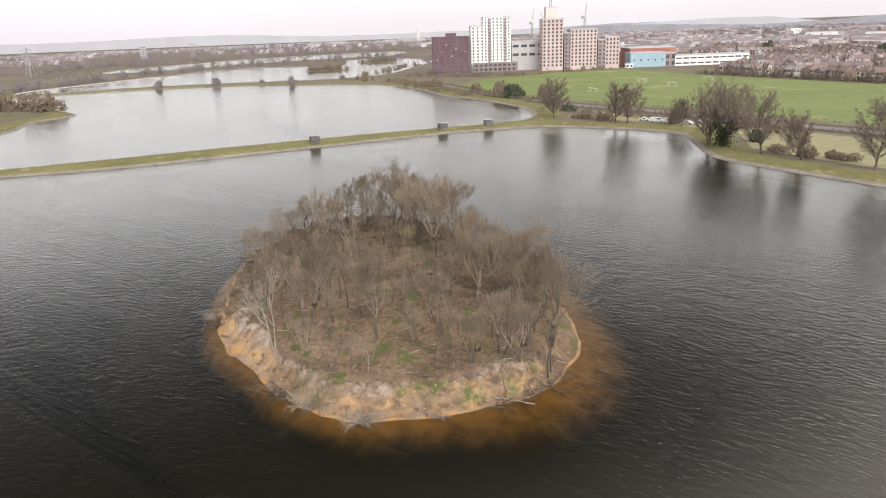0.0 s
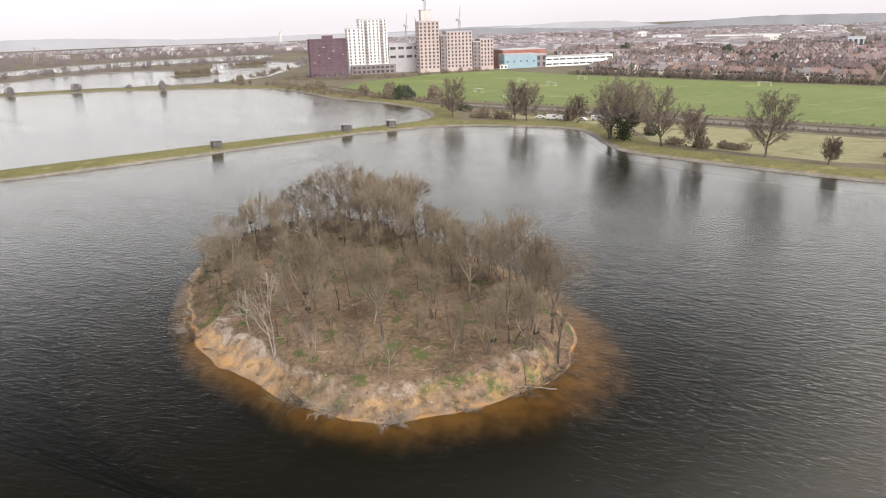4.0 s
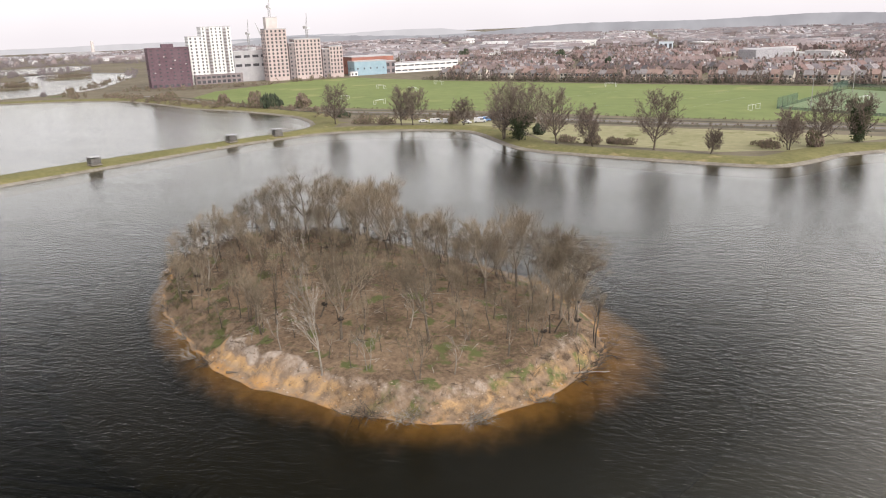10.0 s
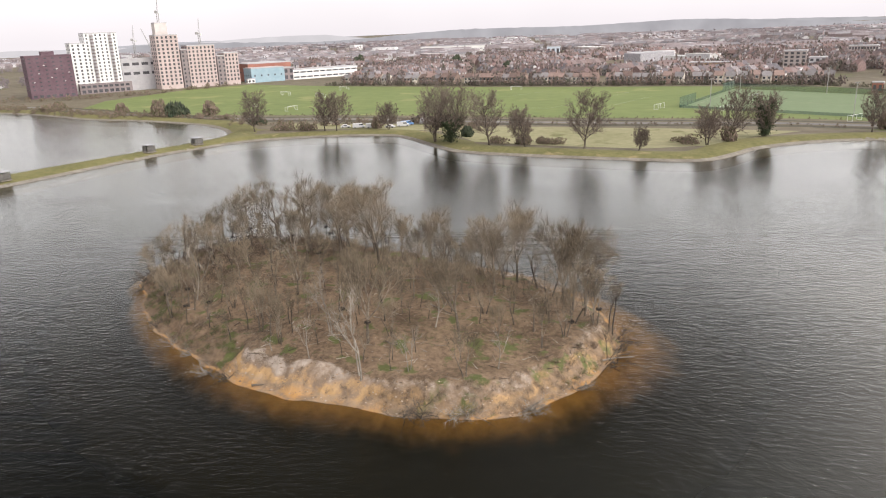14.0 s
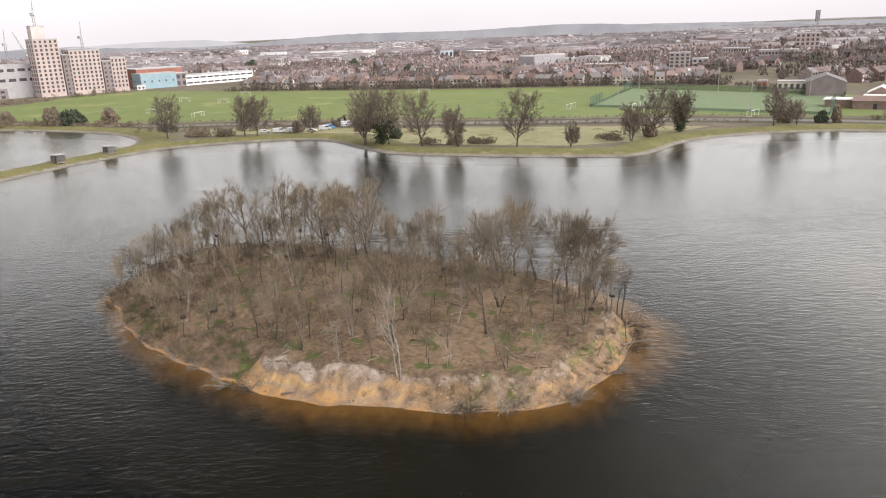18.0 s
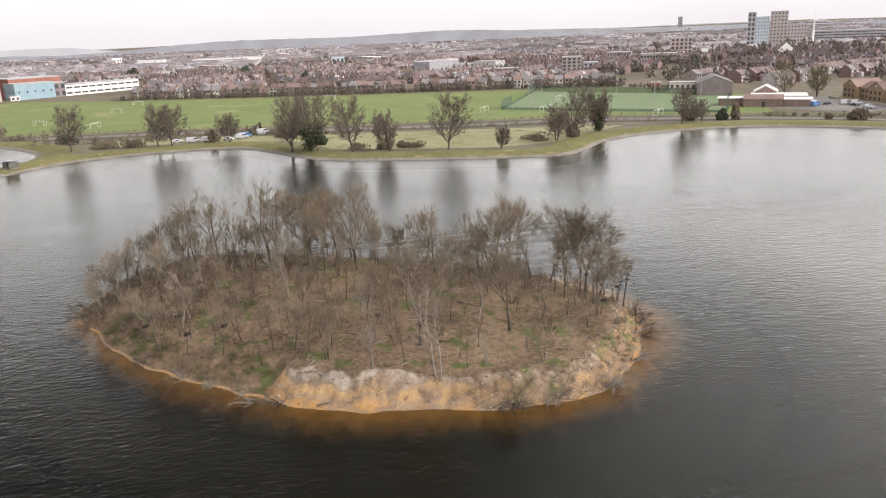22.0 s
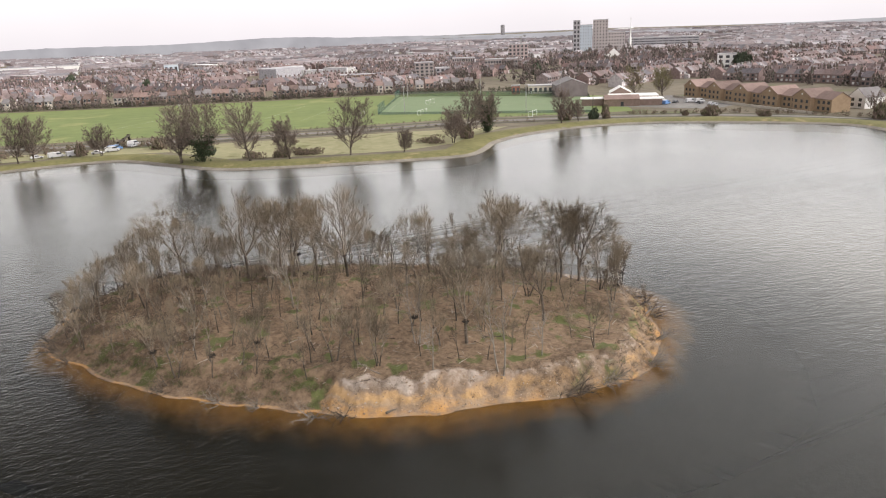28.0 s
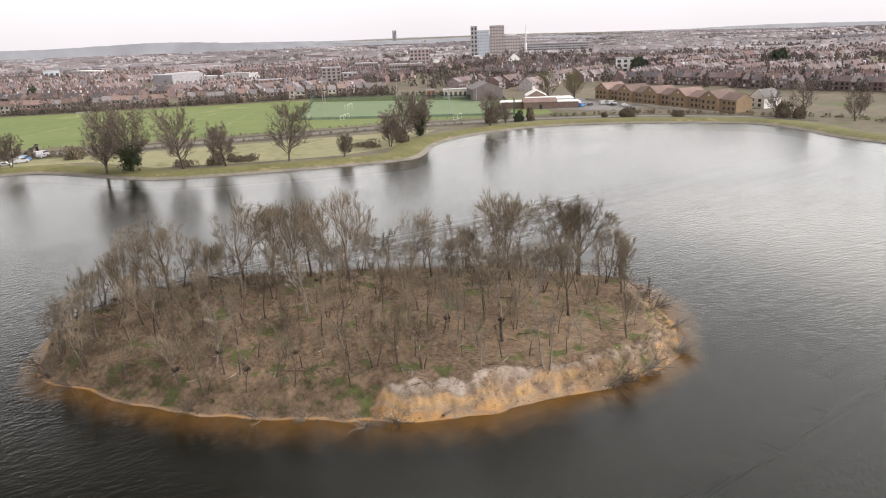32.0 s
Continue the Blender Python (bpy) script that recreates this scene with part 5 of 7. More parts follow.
# (x, y, height, stems, ivy) of the trees along the far bank
BANK = [(-91.7, 235.6, 17, 1, 0), (-59.3, 228.4, 16, 1, 0), (-54.5, 229, 15, 1, 0), (-33, 230, 11, 2, 0), (-10.5, 194, 20, 3, 0), (-4.5, 189, 20, 2, 1), (9.5, 181.2, 19, 1, 0), (22, 177, 14, 2, 0),
        (41, 171.3, 19, 1, 0), (57, 163.7, 7.5, 2, 0), (81, 172, 13, 3, 0), (91, 180, 17, 1, 0), (104.5, 187.5, 15, 1, 2), (140, 187, 14, 1, 0), (149, 187, 9, 2, 0)]
for i, (x, y, h, st, ivy) in enumerate(BANK):
    bank_tree(x, y, h, 300 + i, "leafless tree clad in dark ivy on the grass bank" if ivy else "leafless tree with a round brown crown on the grass bank", ivy=ivy,
              stems=st, wide=(0.35, 0.32, 0.37)[i % 3], limbs=28, boughs=13, sprigs=8, twigs=5, first=0.15, mid=0.58)


# ---- playing field ----
M_WHITE_PAINT = surface("white_paint", (0.7, 0.7, 0.68), (0.82, 0.82, 0.8), 1.0, 0.5, 0.0, 0.2)


def wire_material():
    m = surface("green_wire_mesh", (0.05, 0.105, 0.085), (0.08, 0.14, 0.115), 1.0, 0.7, 0.0, 0.2)
    n, l = m.node_tree.nodes, m.node_tree.links
    clear, mix, out = n.new("ShaderNodeBsdfTransparent"), n.new("ShaderNodeMixShader"), n["Material Output"]
    mix.inputs[0].default_value = 0.34
    l.new(clear.outputs[0], mix.inputs[1])
    l.new(n["Principled BSDF"].outputs[0], mix.inputs[2])
    l.new(mix.outputs[0], out.inputs[0])
    return m


M_WIRE = wire_material()
M_LINE = surface("worn_white_line", (0.26, 0.29, 0.17), (0.42, 0.44, 0.34), 0.6, 0.8, 0.0, 0.2)


def goal(x, y, turn, w=7.3, h=2.44, net=True):
    root = new("football_goal")
    root.matrix_basis = Matrix.LocRotScale((x, y, 0.3), Euler((0, 0, radians(turn))), None)
    for s in (-w / 2, w / 2):
        add_box("post", 0.1, 0.1, h, s - 0.06, -0.08, 0, M_WHITE_PAINT, root)
        add_box("back_stay", 0.1, 2.0, 0.1, s - 0.05, 0.08, 0.0, M_WHITE_PAINT, root)
        add_box("rear_post", 0.1, 0.1, h * 0.8, s - 0.05, 1.9, 0.1, M_WHITE_PAINT, root)
    add_box("crossbar", w + 0.1, 0.1, 0.1, -w / 2 - 0.08, -0.08, h, M_WHITE_PAINT, root)
    add_box("rear_bar", w, 0.1, 0.1, -w / 2, 1.9, h * 0.8, M_WHITE_PAINT, root)
    return tagged(root, "white metal football goal on the green field", "goal", "football goals")


for x, y, turn in ((24.7, 416, -22), (-104, 408, -30), (-100, 327, 60), (-134, 358, -30), (-134, 432, -30), (-99, 461, -30), (90, 284, 55), (145, 317, 40), (117, 270, 40), (214, 316, 40), (152, 224, 40)):
    goal(x, y, turn)

# white lines of the pitches, laid just above the grass
PITCH_LINES = [((-20, 330), (40, 395)), ((40, 395), (90, 372)), ((90, 372), (38, 300)), ((38, 300), (-20, 330)), ((60, 290), (98, 345)),
               ((104, 288), (152, 368)), ((152, 368), (224, 285)), ((224, 285), (178, 222)), ((178, 222), (104, 288)), ((126, 325), (200, 254))]
for (ax, ay), (bx, by) in PITCH_LINES:
    ln = math.hypot(bx - ax, by - ay)
    ob = mesh_object("pitch_line", *box_verts(ln, 0.12, 0.03), M_LINE)
    ob.matrix_basis = Matrix.LocRotScale((ax, ay, 0.3), Euler((0, 0, math.atan2(by - ay, bx - ax))), None)
    tagged(ob, "faint white line painted on the pitch", "pitch line", "pitch lines")


def fence(ax, ay, bx, by, h, solid=True):
    root = new("sports_fence")
    ln, a = math.hypot(bx - ax, by - ay), math.atan2(by - ay, bx - ax)
    root.matrix_basis = Matrix.LocRotScale((ax, ay, 0.3), Euler((0, 0, a)), None)
    n = max(2, int(ln / 6))
    post = panel = None
    for i in range(n + 1):
        o = add_box("post", 0.14, 0.14, h, i * ln / n - 0.07, -0.07, 0, M_WIRE, root, mesh=post)
        post = o.data
        if i < n:
            o = add_box("panel", ln / n - 0.15, 0.06, h - 0.1, i * ln / n + 0.07, -0.03, 0.05, M_WIRE, root, mesh=panel)
            panel = o.data
    return tagged(root, "tall green wire mesh fence round the sports pitch", "fence", "sports fences")


for q in ((99, 286, 112, 308, 5), (139, 355, 152, 377, 5), (112, 308, 139, 355, 1.4), (152, 377, 231, 285, 3.2), (231, 285, 205, 249, 2.5), (190, 229, 179, 215, 7), (179, 215, 99, 286, 1.3)):
    fence(*q)
for x, y in ((112, 282), (158, 240), (150, 360), (215, 290), (185, 330)):
    mast = new("floodlight_mast")
    mast.location = (x, y, 0.3)
    add_box("pole", 0.25, 0.25, 13, -0.12, -0.12, 0, M_STEEL, mast)
    add_box("lamp_bar", 1.8, 0.3, 0.4, -0.9, -0.15, 13, M_STEEL, mast)
    tagged(mast, "slim grey floodlight mast beside the sports pitch", "floodlight", "floodlight masts")


# ---- houses ----
M_BRICK = surface("red_brown_brick", (0.2, 0.145, 0.12), (0.3, 0.22, 0.185), 0.6, 0.9, 0.0, 0.2, random_tint=0.25)
M_CREAM = surface("cream_render", (0.45, 0.4, 0.34), (0.6, 0.55, 0.48), 0.5, 0.9, 0.0, 0.2, random_tint=0.15)
M_TILE = surface("brown_roof_tile", (0.18, 0.125, 0.11), (0.27, 0.195, 0.17), 0.6, 0.9, 0.0, 0.2, random_tint=0.3)
M_SLATE = surface("grey_slate", (0.17, 0.155, 0.155), (0.25, 0.235, 0.235), 0.6, 0.8, 0.0, 0.2, random_tint=0.2)
M_TANBRICK = surface("tan_brick", (0.26, 0.185, 0.12), (0.36, 0.265, 0.175), 0.6, 0.9, 0.0, 0.2)


def gable_verts(w, d, eave, ridge, axis="x"):
    """A house body with its gables at both ends of the axis."""
    if axis == "x":
        v = [(0, 0, 0), (w, 0, 0), (w, d, 0), (0, d, 0), (0, 0, eave), (w, 0, eave), (w, d, eave), (0, d, eave), (0, d / 2, ridge), (w, d / 2, ridge)]
        f = [(0, 1, 5, 4), (2, 3, 7, 6), (1, 2, 6, 9, 5), (3, 0, 4, 8, 7), (4, 5, 9, 8), (7, 8, 9, 6)]
    else:
        v = [(0, 0, 0), (w, 0, 0), (w, d, 0), (0, d, 0), (0, 0, eave), (w, 0, eave), (w, d, eave), (0, d, eave), (w / 2, 0, ridge), (w / 2, d, ridge)]
        f = [(1, 2, 6, 5), (3, 0, 4, 7), (0, 1, 5, 8, 4), (2, 3, 7, 9, 6), (4, 8, 9, 7), (5, 6, 9, 8)]
    return v, f


def roof_verts(w, d, eave, ridge, axis="x", over=0.35, thick=0.18):
    """Two thick roof slopes over such a body."""
    v, f = [], []
    for s in (0, 1):
        if axis == "x":
            y0, y1 = (-over, d / 2) if s == 0 else (d + over, d / 2)
            drop = over * (ridge - eave) / (d / 2)
            quad = [(-over * 0.5, y0, eave - drop), (w + over * 0.5, y0, eave - drop), (w + over * 0.5, y1, ridge), (-over * 0.5, y1, ridge)]
        else:
            x0, x1 = (-over, w / 2) if s == 0 else (w + over, w / 2)
            drop = over * (ridge - eave) / (w / 2)
            quad = [(x0, -over * 0.5, eave - drop), (x0, d + over * 0.5, eave - drop), (x1, d + over * 0.5, ridge), (x1, -over * 0.5, ridge)]
        b = len(v)
        v += [(x, y, z + 0.03) for x, y, z in quad] + [(x, y, z + 0.03 + thick) for x, y, z in quad]
        f += [tuple(b + i for i in q) for q in ((0, 3, 2, 1), (4, 5, 6, 7), (0, 1, 5, 4), (1, 2, 6, 5), (2, 3, 7, 6), (3, 0, 4, 7))]
    return v, f


def terrace_house(wall, tile, w=5.6, d=8.6, eave=5.0, ridge=7.4, bay=True):
    root = new("terraced_house")
    mesh_object("wall", *gable_verts(w, d, eave, ridge), wall, root)
    mesh_object("roof", *roof_verts(w, d, eave, ridge, over=0.25), tile, root)
    add_box("chimney", 0.7, 1.2, 2.2, w - 0.8, d / 2 - 0.6, ridge - 0.7, M_BRICK, root)
    pane = None
    for x, z in ((0.6, 0.9), (3.2, 0.9), (0.6, 3.2), (3.4, 3.2)):
        fr = add_box("window", 1.7, 0.08, 1.5, x - 0.1, -0.05, z - 0.1, M_WHITE_PAINT, root, "white framed window")
        o = add_box("pane", 1.5, 0.1, 1.3, 0.1, -0.04, 0.1, M_GLASS, fr, mesh=pane)
        pane = o.data
    if bay:
        add_box("rear_extension", 2.6, 2.8, 3.0, w - 3.0, -2.8, 0, wall, root)
    return root


HOUSES = [terrace_house(M_BRICK, M_TILE), terrace_house(M_CREAM, M_TILE, bay=False), terrace_house(M_BRICK, M_SLATE), terrace_house(M_CREAM, M_SLATE, ridge=7.8)]
HOUSE_WORDS = ["red-brown brick terraced house with a tiled roof", "cream rendered terraced house with a brown tiled roof", "red-brown brick terraced house with a grey roof", "cream rendered terraced house with a grey slate roof"]
rng_h = random.Random(12)
edge = spline([(-112, 522), (-36, 487), (21, 462), (70, 444), (128, 424), (212, 390)], 5.7, False)
placed = set()
for i in range(len(edge) - 1):
    if i % 9 == 8:
        continue
    a, b = edge[i], edge[i + 1]
    k = rng_h.choice((0, 0, 1, 2, 2, 3, 0, 2))
    m = Matrix.LocRotScale((a[0], a[1], 0.3), Euler((0, 0, math.atan2(b[1] - a[1], b[0] - a[0]))), (1, 1, rng_h.uniform(0.95, 1.05)))
    if k in placed:
        ob = copy_thing(HOUSES[k], m)
    else:
        placed.add(k)
        ob = HOUSES[k]
        ob.matrix_basis = m
    tagged(ob, HOUSE_WORDS[k], "house", "terraced houses along the field")


# ---- the town behind ----
M_TOWN_WALL = spread("town_walls", [(0.22, 0.155, 0.145), (0.25, 0.18, 0.165), (0.3, 0.25, 0.24), (0.2, 0.145, 0.14), (0.27, 0.205, 0.19), (0.46, 0.43, 0.43), (0.23, 0.17, 0.16), (0.28, 0.22, 0.21)])
M_TOWN_ROOF = spread("town_roofs", [(0.155, 0.12, 0.115), (0.2, 0.147, 0.138), (0.15, 0.132, 0.14), (0.175, 0.135, 0.132), (0.22, 0.172, 0.166), (0.13, 0.12, 0.128), (0.2, 0.135, 0.125), (0.26, 0.232, 0.236)])
M_TOWN_LIGHT = spread("pale_roofs_and_dormers", [(0.5, 0.49, 0.5), (0.4, 0.38, 0.39), (0.68, 0.67, 0.67), (0.36, 0.35, 0.37), (0.4, 0.36, 0.35)], 0.6)
M_TOWN_TREE = spread("town_trees", [(0.14, 0.11, 0.1), (0.165, 0.13, 0.12), (0.12, 0.1, 0.09), (0.185, 0.148, 0.135), (0.09, 0.09, 0.068), (0.15, 0.125, 0.105), (0.155, 0.122, 0.113)])
# paler and greyer than the near trees: distance haze is put into the colour
M_HAZED_TREE = spread("hazed_far_trees", [(0.2, 0.168, 0.172), (0.225, 0.188, 0.192), (0.19, 0.165, 0.168), (0.175, 0.165, 0.155), (0.21, 0.18, 0.182)])
TOWN = np.array([(-118, 720), (-110, 540), (-36, 502), (21, 477), (70, 459), (128, 440), (212, 405), (262, 385), (280, 330), (290, 270), (288, 150), (300, 118), (285, 60), (280, -120), (3600, -300),
                 (3600, 3600), (-3400, 3300), (-3400, 300), (-1150, 300), (-1050, 700), (-980, 1150), (-420, 1050), (-240, 800)], float)


# lighter copies of the town colours, with distance haze put into them
M_HAZED_WALL = spread("hazed_far_walls", [(0.28, 0.225, 0.225), (0.31, 0.255, 0.25), (0.42, 0.39, 0.4), (0.26, 0.21, 0.215), (0.58, 0.57, 0.58), (0.33, 0.28, 0.28)])
M_HAZED_ROOF = spread("hazed_far_roofs", [(0.21, 0.178, 0.18), (0.24, 0.203, 0.207), (0.2, 0.188, 0.2), (0.22, 0.185, 0.188), (0.28, 0.245, 0.25), (0.19, 0.18, 0.192), (0.35, 0.33, 0.34)])


class Heap:
    """A joined mesh of many small pieces with a material each."""

    def __init__(self):
        self.v, self.f, self.m = [], [], []

    def add(self, verts, faces, mat_i):
        b = len(self.v)
        self.v += verts
        self.f += [tuple(b + i for i in q) for q in faces]
        self.m += [mat_i] * len(faces)

    def done(self, name, materials, label, category):
        ob = mesh_object(name, self.v, self.f, materials)
        ob.data.polygons.foreach_set("material_index", self.m)
        return tagged(ob, label, category, kind="stuff")


def spikes(heap, rng, x, y, z, h, wide, n, mat_i):
    """A small bare crown: a stem and a cloud of upright slivers."""
    lobes = [(rng.uniform(0, 6.28), rng.uniform(0.2, 0.6) * wide, rng.uniform(0.55, 1.05)) for _ in range(4)]
    x0, y0, h0 = x, y, h
    for _ in range(n):
        la, lr, lh = rng.choice(lobes)
        x, y, h = x0 + lr * math.cos(la), y0 + lr * math.sin(la), h0 * lh
        a, u = rng.uniform(0, 6.28), rng.random()
        r = 0.62 * wide * math.sqrt(rng.random()) * (0.35 + 0.65 * math.sin(math.pi * (0.15 + 0.8 * u)))
        zz = z + h * (0.12 + 0.8 * u)
        px, py = x + r * math.cos(a), y + r * math.sin(a)
        s = h0 * 0.07 * rng.uniform(0.5, 1.6)
        b = rng.uniform(0, 3.14)
        c, d = math.cos(b) * s, math.sin(b) * s
        heap.add([(px - c, py - d, zz - s * 0.8), (px + c, py + d, zz - s * 0.6), (px + c * 0.3, py + d * 0.3, zz + s * 1.5), (px - d * 0.7, py + c * 0.7, zz + s * 0.4)], [(0, 1, 2), (0, 2, 3)], mat_i)


def build_town():
    rng = random.Random(77)
    near, far, trees, hazed_far_trees = Heap(), Heap(), Heap(), Heap()
    step_u, step_v = 118.0, 93.0
    for bx in np.arange(-2900, 3600, step_u):
        for by in np.arange(-300, 3600, step_v):
            x0, y0 = bx + rng.uniform(-12, 12), by + rng.uniform(-10, 10)
            r = math.hypot(x0, y0)
            ang = math.degrees(math.atan2(y0, x0))
            if r > (3000 if ang < 50 else 2120) or ang < 14 or ang > 172 or not inside(TOWN, [x0], [y0])[0]:
                continue
            z0 = float(hills(np.array(x0), np.array(y0))) + 0.25
            turn = -0.38 + 0.5 * math.sin(x0 * 0.0031 + 1.3) + 0.5 * math.sin(y0 * 0.0027) + (1.57 if noise.noise(Vector((x0 * 0.004, y0 * 0.004, 7))) > 0.12 else 0)
            cu, su = math.cos(turn), math.sin(turn)
            put = lambda pts, ox, oy: [(x0 + (ox + px) * cu - (oy + py) * su, y0 + (ox + px) * su + (oy + py) * cu, z0 + pz) for px, py, pz in pts]
            kind = rng.random()
            if kind < 0.09 and r > 620:
                # pale flat-roofed sheds
                for _ in range(rng.randint(1, 3)):
                    w, d, h = rng.uniform(18, 60), rng.uniform(12, 26), rng.uniform(5, 11)
                    ox, oy = rng.uniform(-50, 0), rng.uniform(-40, 20)
                    v, f = box_verts(w, d, h)
                    far.add(put(v, ox, oy), f, 0 if rng.random() < 0.6 else 2)
                    far.add(put([(0, 0, h + 0.05), (w, 0, h + 0.05), (w, d, h + 0.05), (0, d, h + 0.05)], ox, oy), [(0, 1, 2, 3)], 2)
                continue
            if kind < 0.2 or (ang > 118 and kind < 0.55) or (ang > 140 and kind < 0.85):
                for _ in range(26):
                    px, py = x0 + rng.uniform(-50, 50), y0 + rng.uniform(-38, 38)
                    spikes(trees if r < 1200 else hazed_far_trees, rng, px, py, z0, rng.uniform(7, 13), rng.uniform(3, 5), 34 if r < 1200 else 12, 0)
                continue
            close = r < 950
            unit = 5.7 if close else 11.4
            for row in range(3):
                oy = (row - 1) * 30 + rng.uniform(-1.5, 1.5)
                n = int((step_u - 14) / unit)
                gap = rng.randint(0, n)
                d, eave, ridge = rng.uniform(8, 10), rng.uniform(4.9, 5.6), rng.uniform(7.4, 8.6)
                for i in range(n):
                    if i == gap or rng.random() < 0.04:
                        continue
                    ox = -step_u / 2 + 7 + i * unit
                    px, py = x0 + ox * cu - oy * su, y0 + ox * su + oy * cu
                    if close and not inside(TOWN, [px], [py])[0]:
                        continue
                    e2, r2 = eave + rng.uniform(-0.2, 0.2), ridge + rng.uniform(-0.25, 0.25)
                    heap = near if close else far
                    gv, gf = gable_verts(unit, d, e2, r2)
                    heap.add(put(gv, ox, oy), gf[:4], 0)
                    rv = [(0, -0.3, e2 - 0.1), (unit, -0.3, e2 - 0.1), (unit, d / 2, r2 + 0.1), (0, d / 2, r2 + 0.1), (unit, d + 0.3, e2 - 0.1), (0, d + 0.3, e2 - 0.1)]
                    heap.add(put(rv, ox, oy), [(0, 1, 2, 3), (3, 2, 4, 5)], 1)
                    if close:
                        v, f = box_verts(0.8, 1.3, 2.0, unit - 0.5, d / 2 - 0.6, r2 - 0.6)
                        heap.add(put(v, ox, oy), f[1:], 0)
                        for wx in (0.7, 3.2):
                            for wz in (0.9, 3.3):
                                for yy in (-0.06, d + 0.06):
                                    q = [(wx, yy, wz), (wx + 1.5, yy, wz), (wx + 1.5, yy, wz + 1.4), (wx, yy, wz + 1.4)]
                                    heap.add(put(q, ox, oy), [(0, 1, 2, 3) if yy < 0 else (3, 2, 1, 0)], 3 if rng.random() < 0.6 else 2)
                        if rng.random() < 0.35:
                            v, f = box_verts(2.8, 3.4, 2.9, 0.6, -3.3, 0)
                            heap.add(put(v, ox, oy), f[1:], 0)
                            heap.add(put([(0.5, -3.4, 2.95), (3.5, -3.4, 2.95), (3.5, 0, 3.3), (0.5, 0, 3.3)], ox, oy), [(0, 1, 2, 3)], 2 if rng.random() < 0.2 else 1)
                    if rng.random() < (0.07 if close else 0.08):
                        # pale dormer
                        v, f = box_verts(unit * 0.55, 2.6, 1.7, unit * 0.2, 0.9 if rng.random() < 0.5 else d - 3.4, e2 + 0.4)
                        heap.add(put(v, ox, oy), f[1:], 2)
                for _ in range(20 if close else 9):
                    ox, oy2 = rng.uniform(-55, 55), oy + rng.uniform(10, 25)
                    px, py = x0 + ox * cu - oy2 * su, y0 + ox * su + oy2 * cu
                    if inside(TOWN, [px], [py])[0]:
                        spikes(trees if close else hazed_far_trees, rng, px, py, z0, rng.uniform(6, 12.5), rng.uniform(2.2, 4.4), 26 if close else 9, 0)
    # wooded streets below the office towers
    for _ in range(70):
        q, side_ = rng.uniform(0.62, 0.93), rng.uniform(-75, 75)
        spikes(trees, rng, 640 * q + 60 + side_ * 0.77, 770 * q - 20 - side_ * 0.64, 0.3, rng.uniform(11, 17), rng.uniform(4, 6), 40, 0)
    # bare trees and hedges in the back gardens along the field
    for a_, b_ in zip(edge[:-1], edge[1:]):
        for _ in range(3):
            q = rng.random()
            spikes(trees, rng, a_[0] + (b_[0] - a_[0]) * q + rng.uniform(-1, 6), a_[1] + (b_[1] - a_[1]) * q - rng.uniform(4, 15), 0.3, rng.choice((2.5, 3.5, 6, 8, 10)), rng.uniform(1.6, 4.2), 30, 0)
    mats = [M_TOWN_WALL, M_TOWN_ROOF, M_TOWN_LIGHT, M_GLASS]
    near.done("town_terraces", mats, "close rows of brick terraced houses with brown roofs", "houses")
    far.done("far_town", [M_HAZED_WALL, M_HAZED_ROOF, M_TOWN_LIGHT, M_GLASS], "far brown-roofed town with haze put into its colours, pale sheds between", "houses")
    hazed_far_trees.done("far_town_trees", [M_HAZED_TREE], "bare brown trees across the far town with haze put into their colour", "trees")
    trees.done("town_trees", [M_TOWN_TREE], "bare brown street and garden trees between the houses", "trees")


build_town()


# ---- buildings that stand out of the town ----
def landmark(name, x, y, w, d, h, turn, material, label, floors, cols, z=0.3, category="building", **kw):
    return block(name, x, y, w, d, h, material, label, floors, cols, turn=turn, z=z, category=category, **kw)


# these three tower colours are made pale: distance haze is put into them
M_TAN_TOWER = surface("hazed_tan_cladding", (0.5, 0.45, 0.43), (0.58, 0.52, 0.5), 0.3, 0.8, 0.0, 0.2)
M_BLUE_GLASS = surface("hazed_blue_glazing", (0.5, 0.56, 0.62), (0.6, 0.66, 0.71), 0.3, 0.35, 0.0, 0.2, spec=0.5)
M_BROWN_TOWER = surface("hazed_brown_cladding", (0.45, 0.4, 0.385), (0.54, 0.485, 0.465), 0.3, 0.8, 0.0, 0.2)
M_DULL = surface("weathered_pale_render", (0.32, 0.28, 0.265), (0.42, 0.375, 0.355), 0.4, 0.9, 0.0, 0.2)
landmark("office_tower", 617.2, 762.0, 20, 16, 46, -39, M_BROWN_TOWER, "brown office tower with a stepped top in the town", 11, 5, win=(0.4, 0.4))
landmark("office_tower", 596.4, 778.2, 9, 14, 46, -39, M_GREY_WALL, "narrow grey lift tower beside the glazed block", 8, 2)
landmark("glazed_tower", 603, 773, 17, 14, 40, -39, M_BLUE_GLASS, "blue glazed office tower in the town, made pale by painted haze", 10, 5, win=(0.3, 0.3))
landmark("office_block", 633, 749, 22, 16, 29.5, -39, M_TAN_TOWER, "tan office block below the brown tower", 7, 6, win=(0.4, 0.4))
landmark("car_park_deck", 748, 841, 104, 30, 18, -44, M_GREY_WALL, "long grey multi-storey car park with open decks", 5, 12, win=(0.9, 0.3))
landmark("slab_block", 1279, 2061, 13, 12, 44, -32, M_GREY_WALL, "grey slab block far off on the rise", 12, 3, z=8)
landmark("office_block", 440.3, 698.3, 23, 16, 21, -33, M_PINK, "pinkish block under construction", 5, 5)
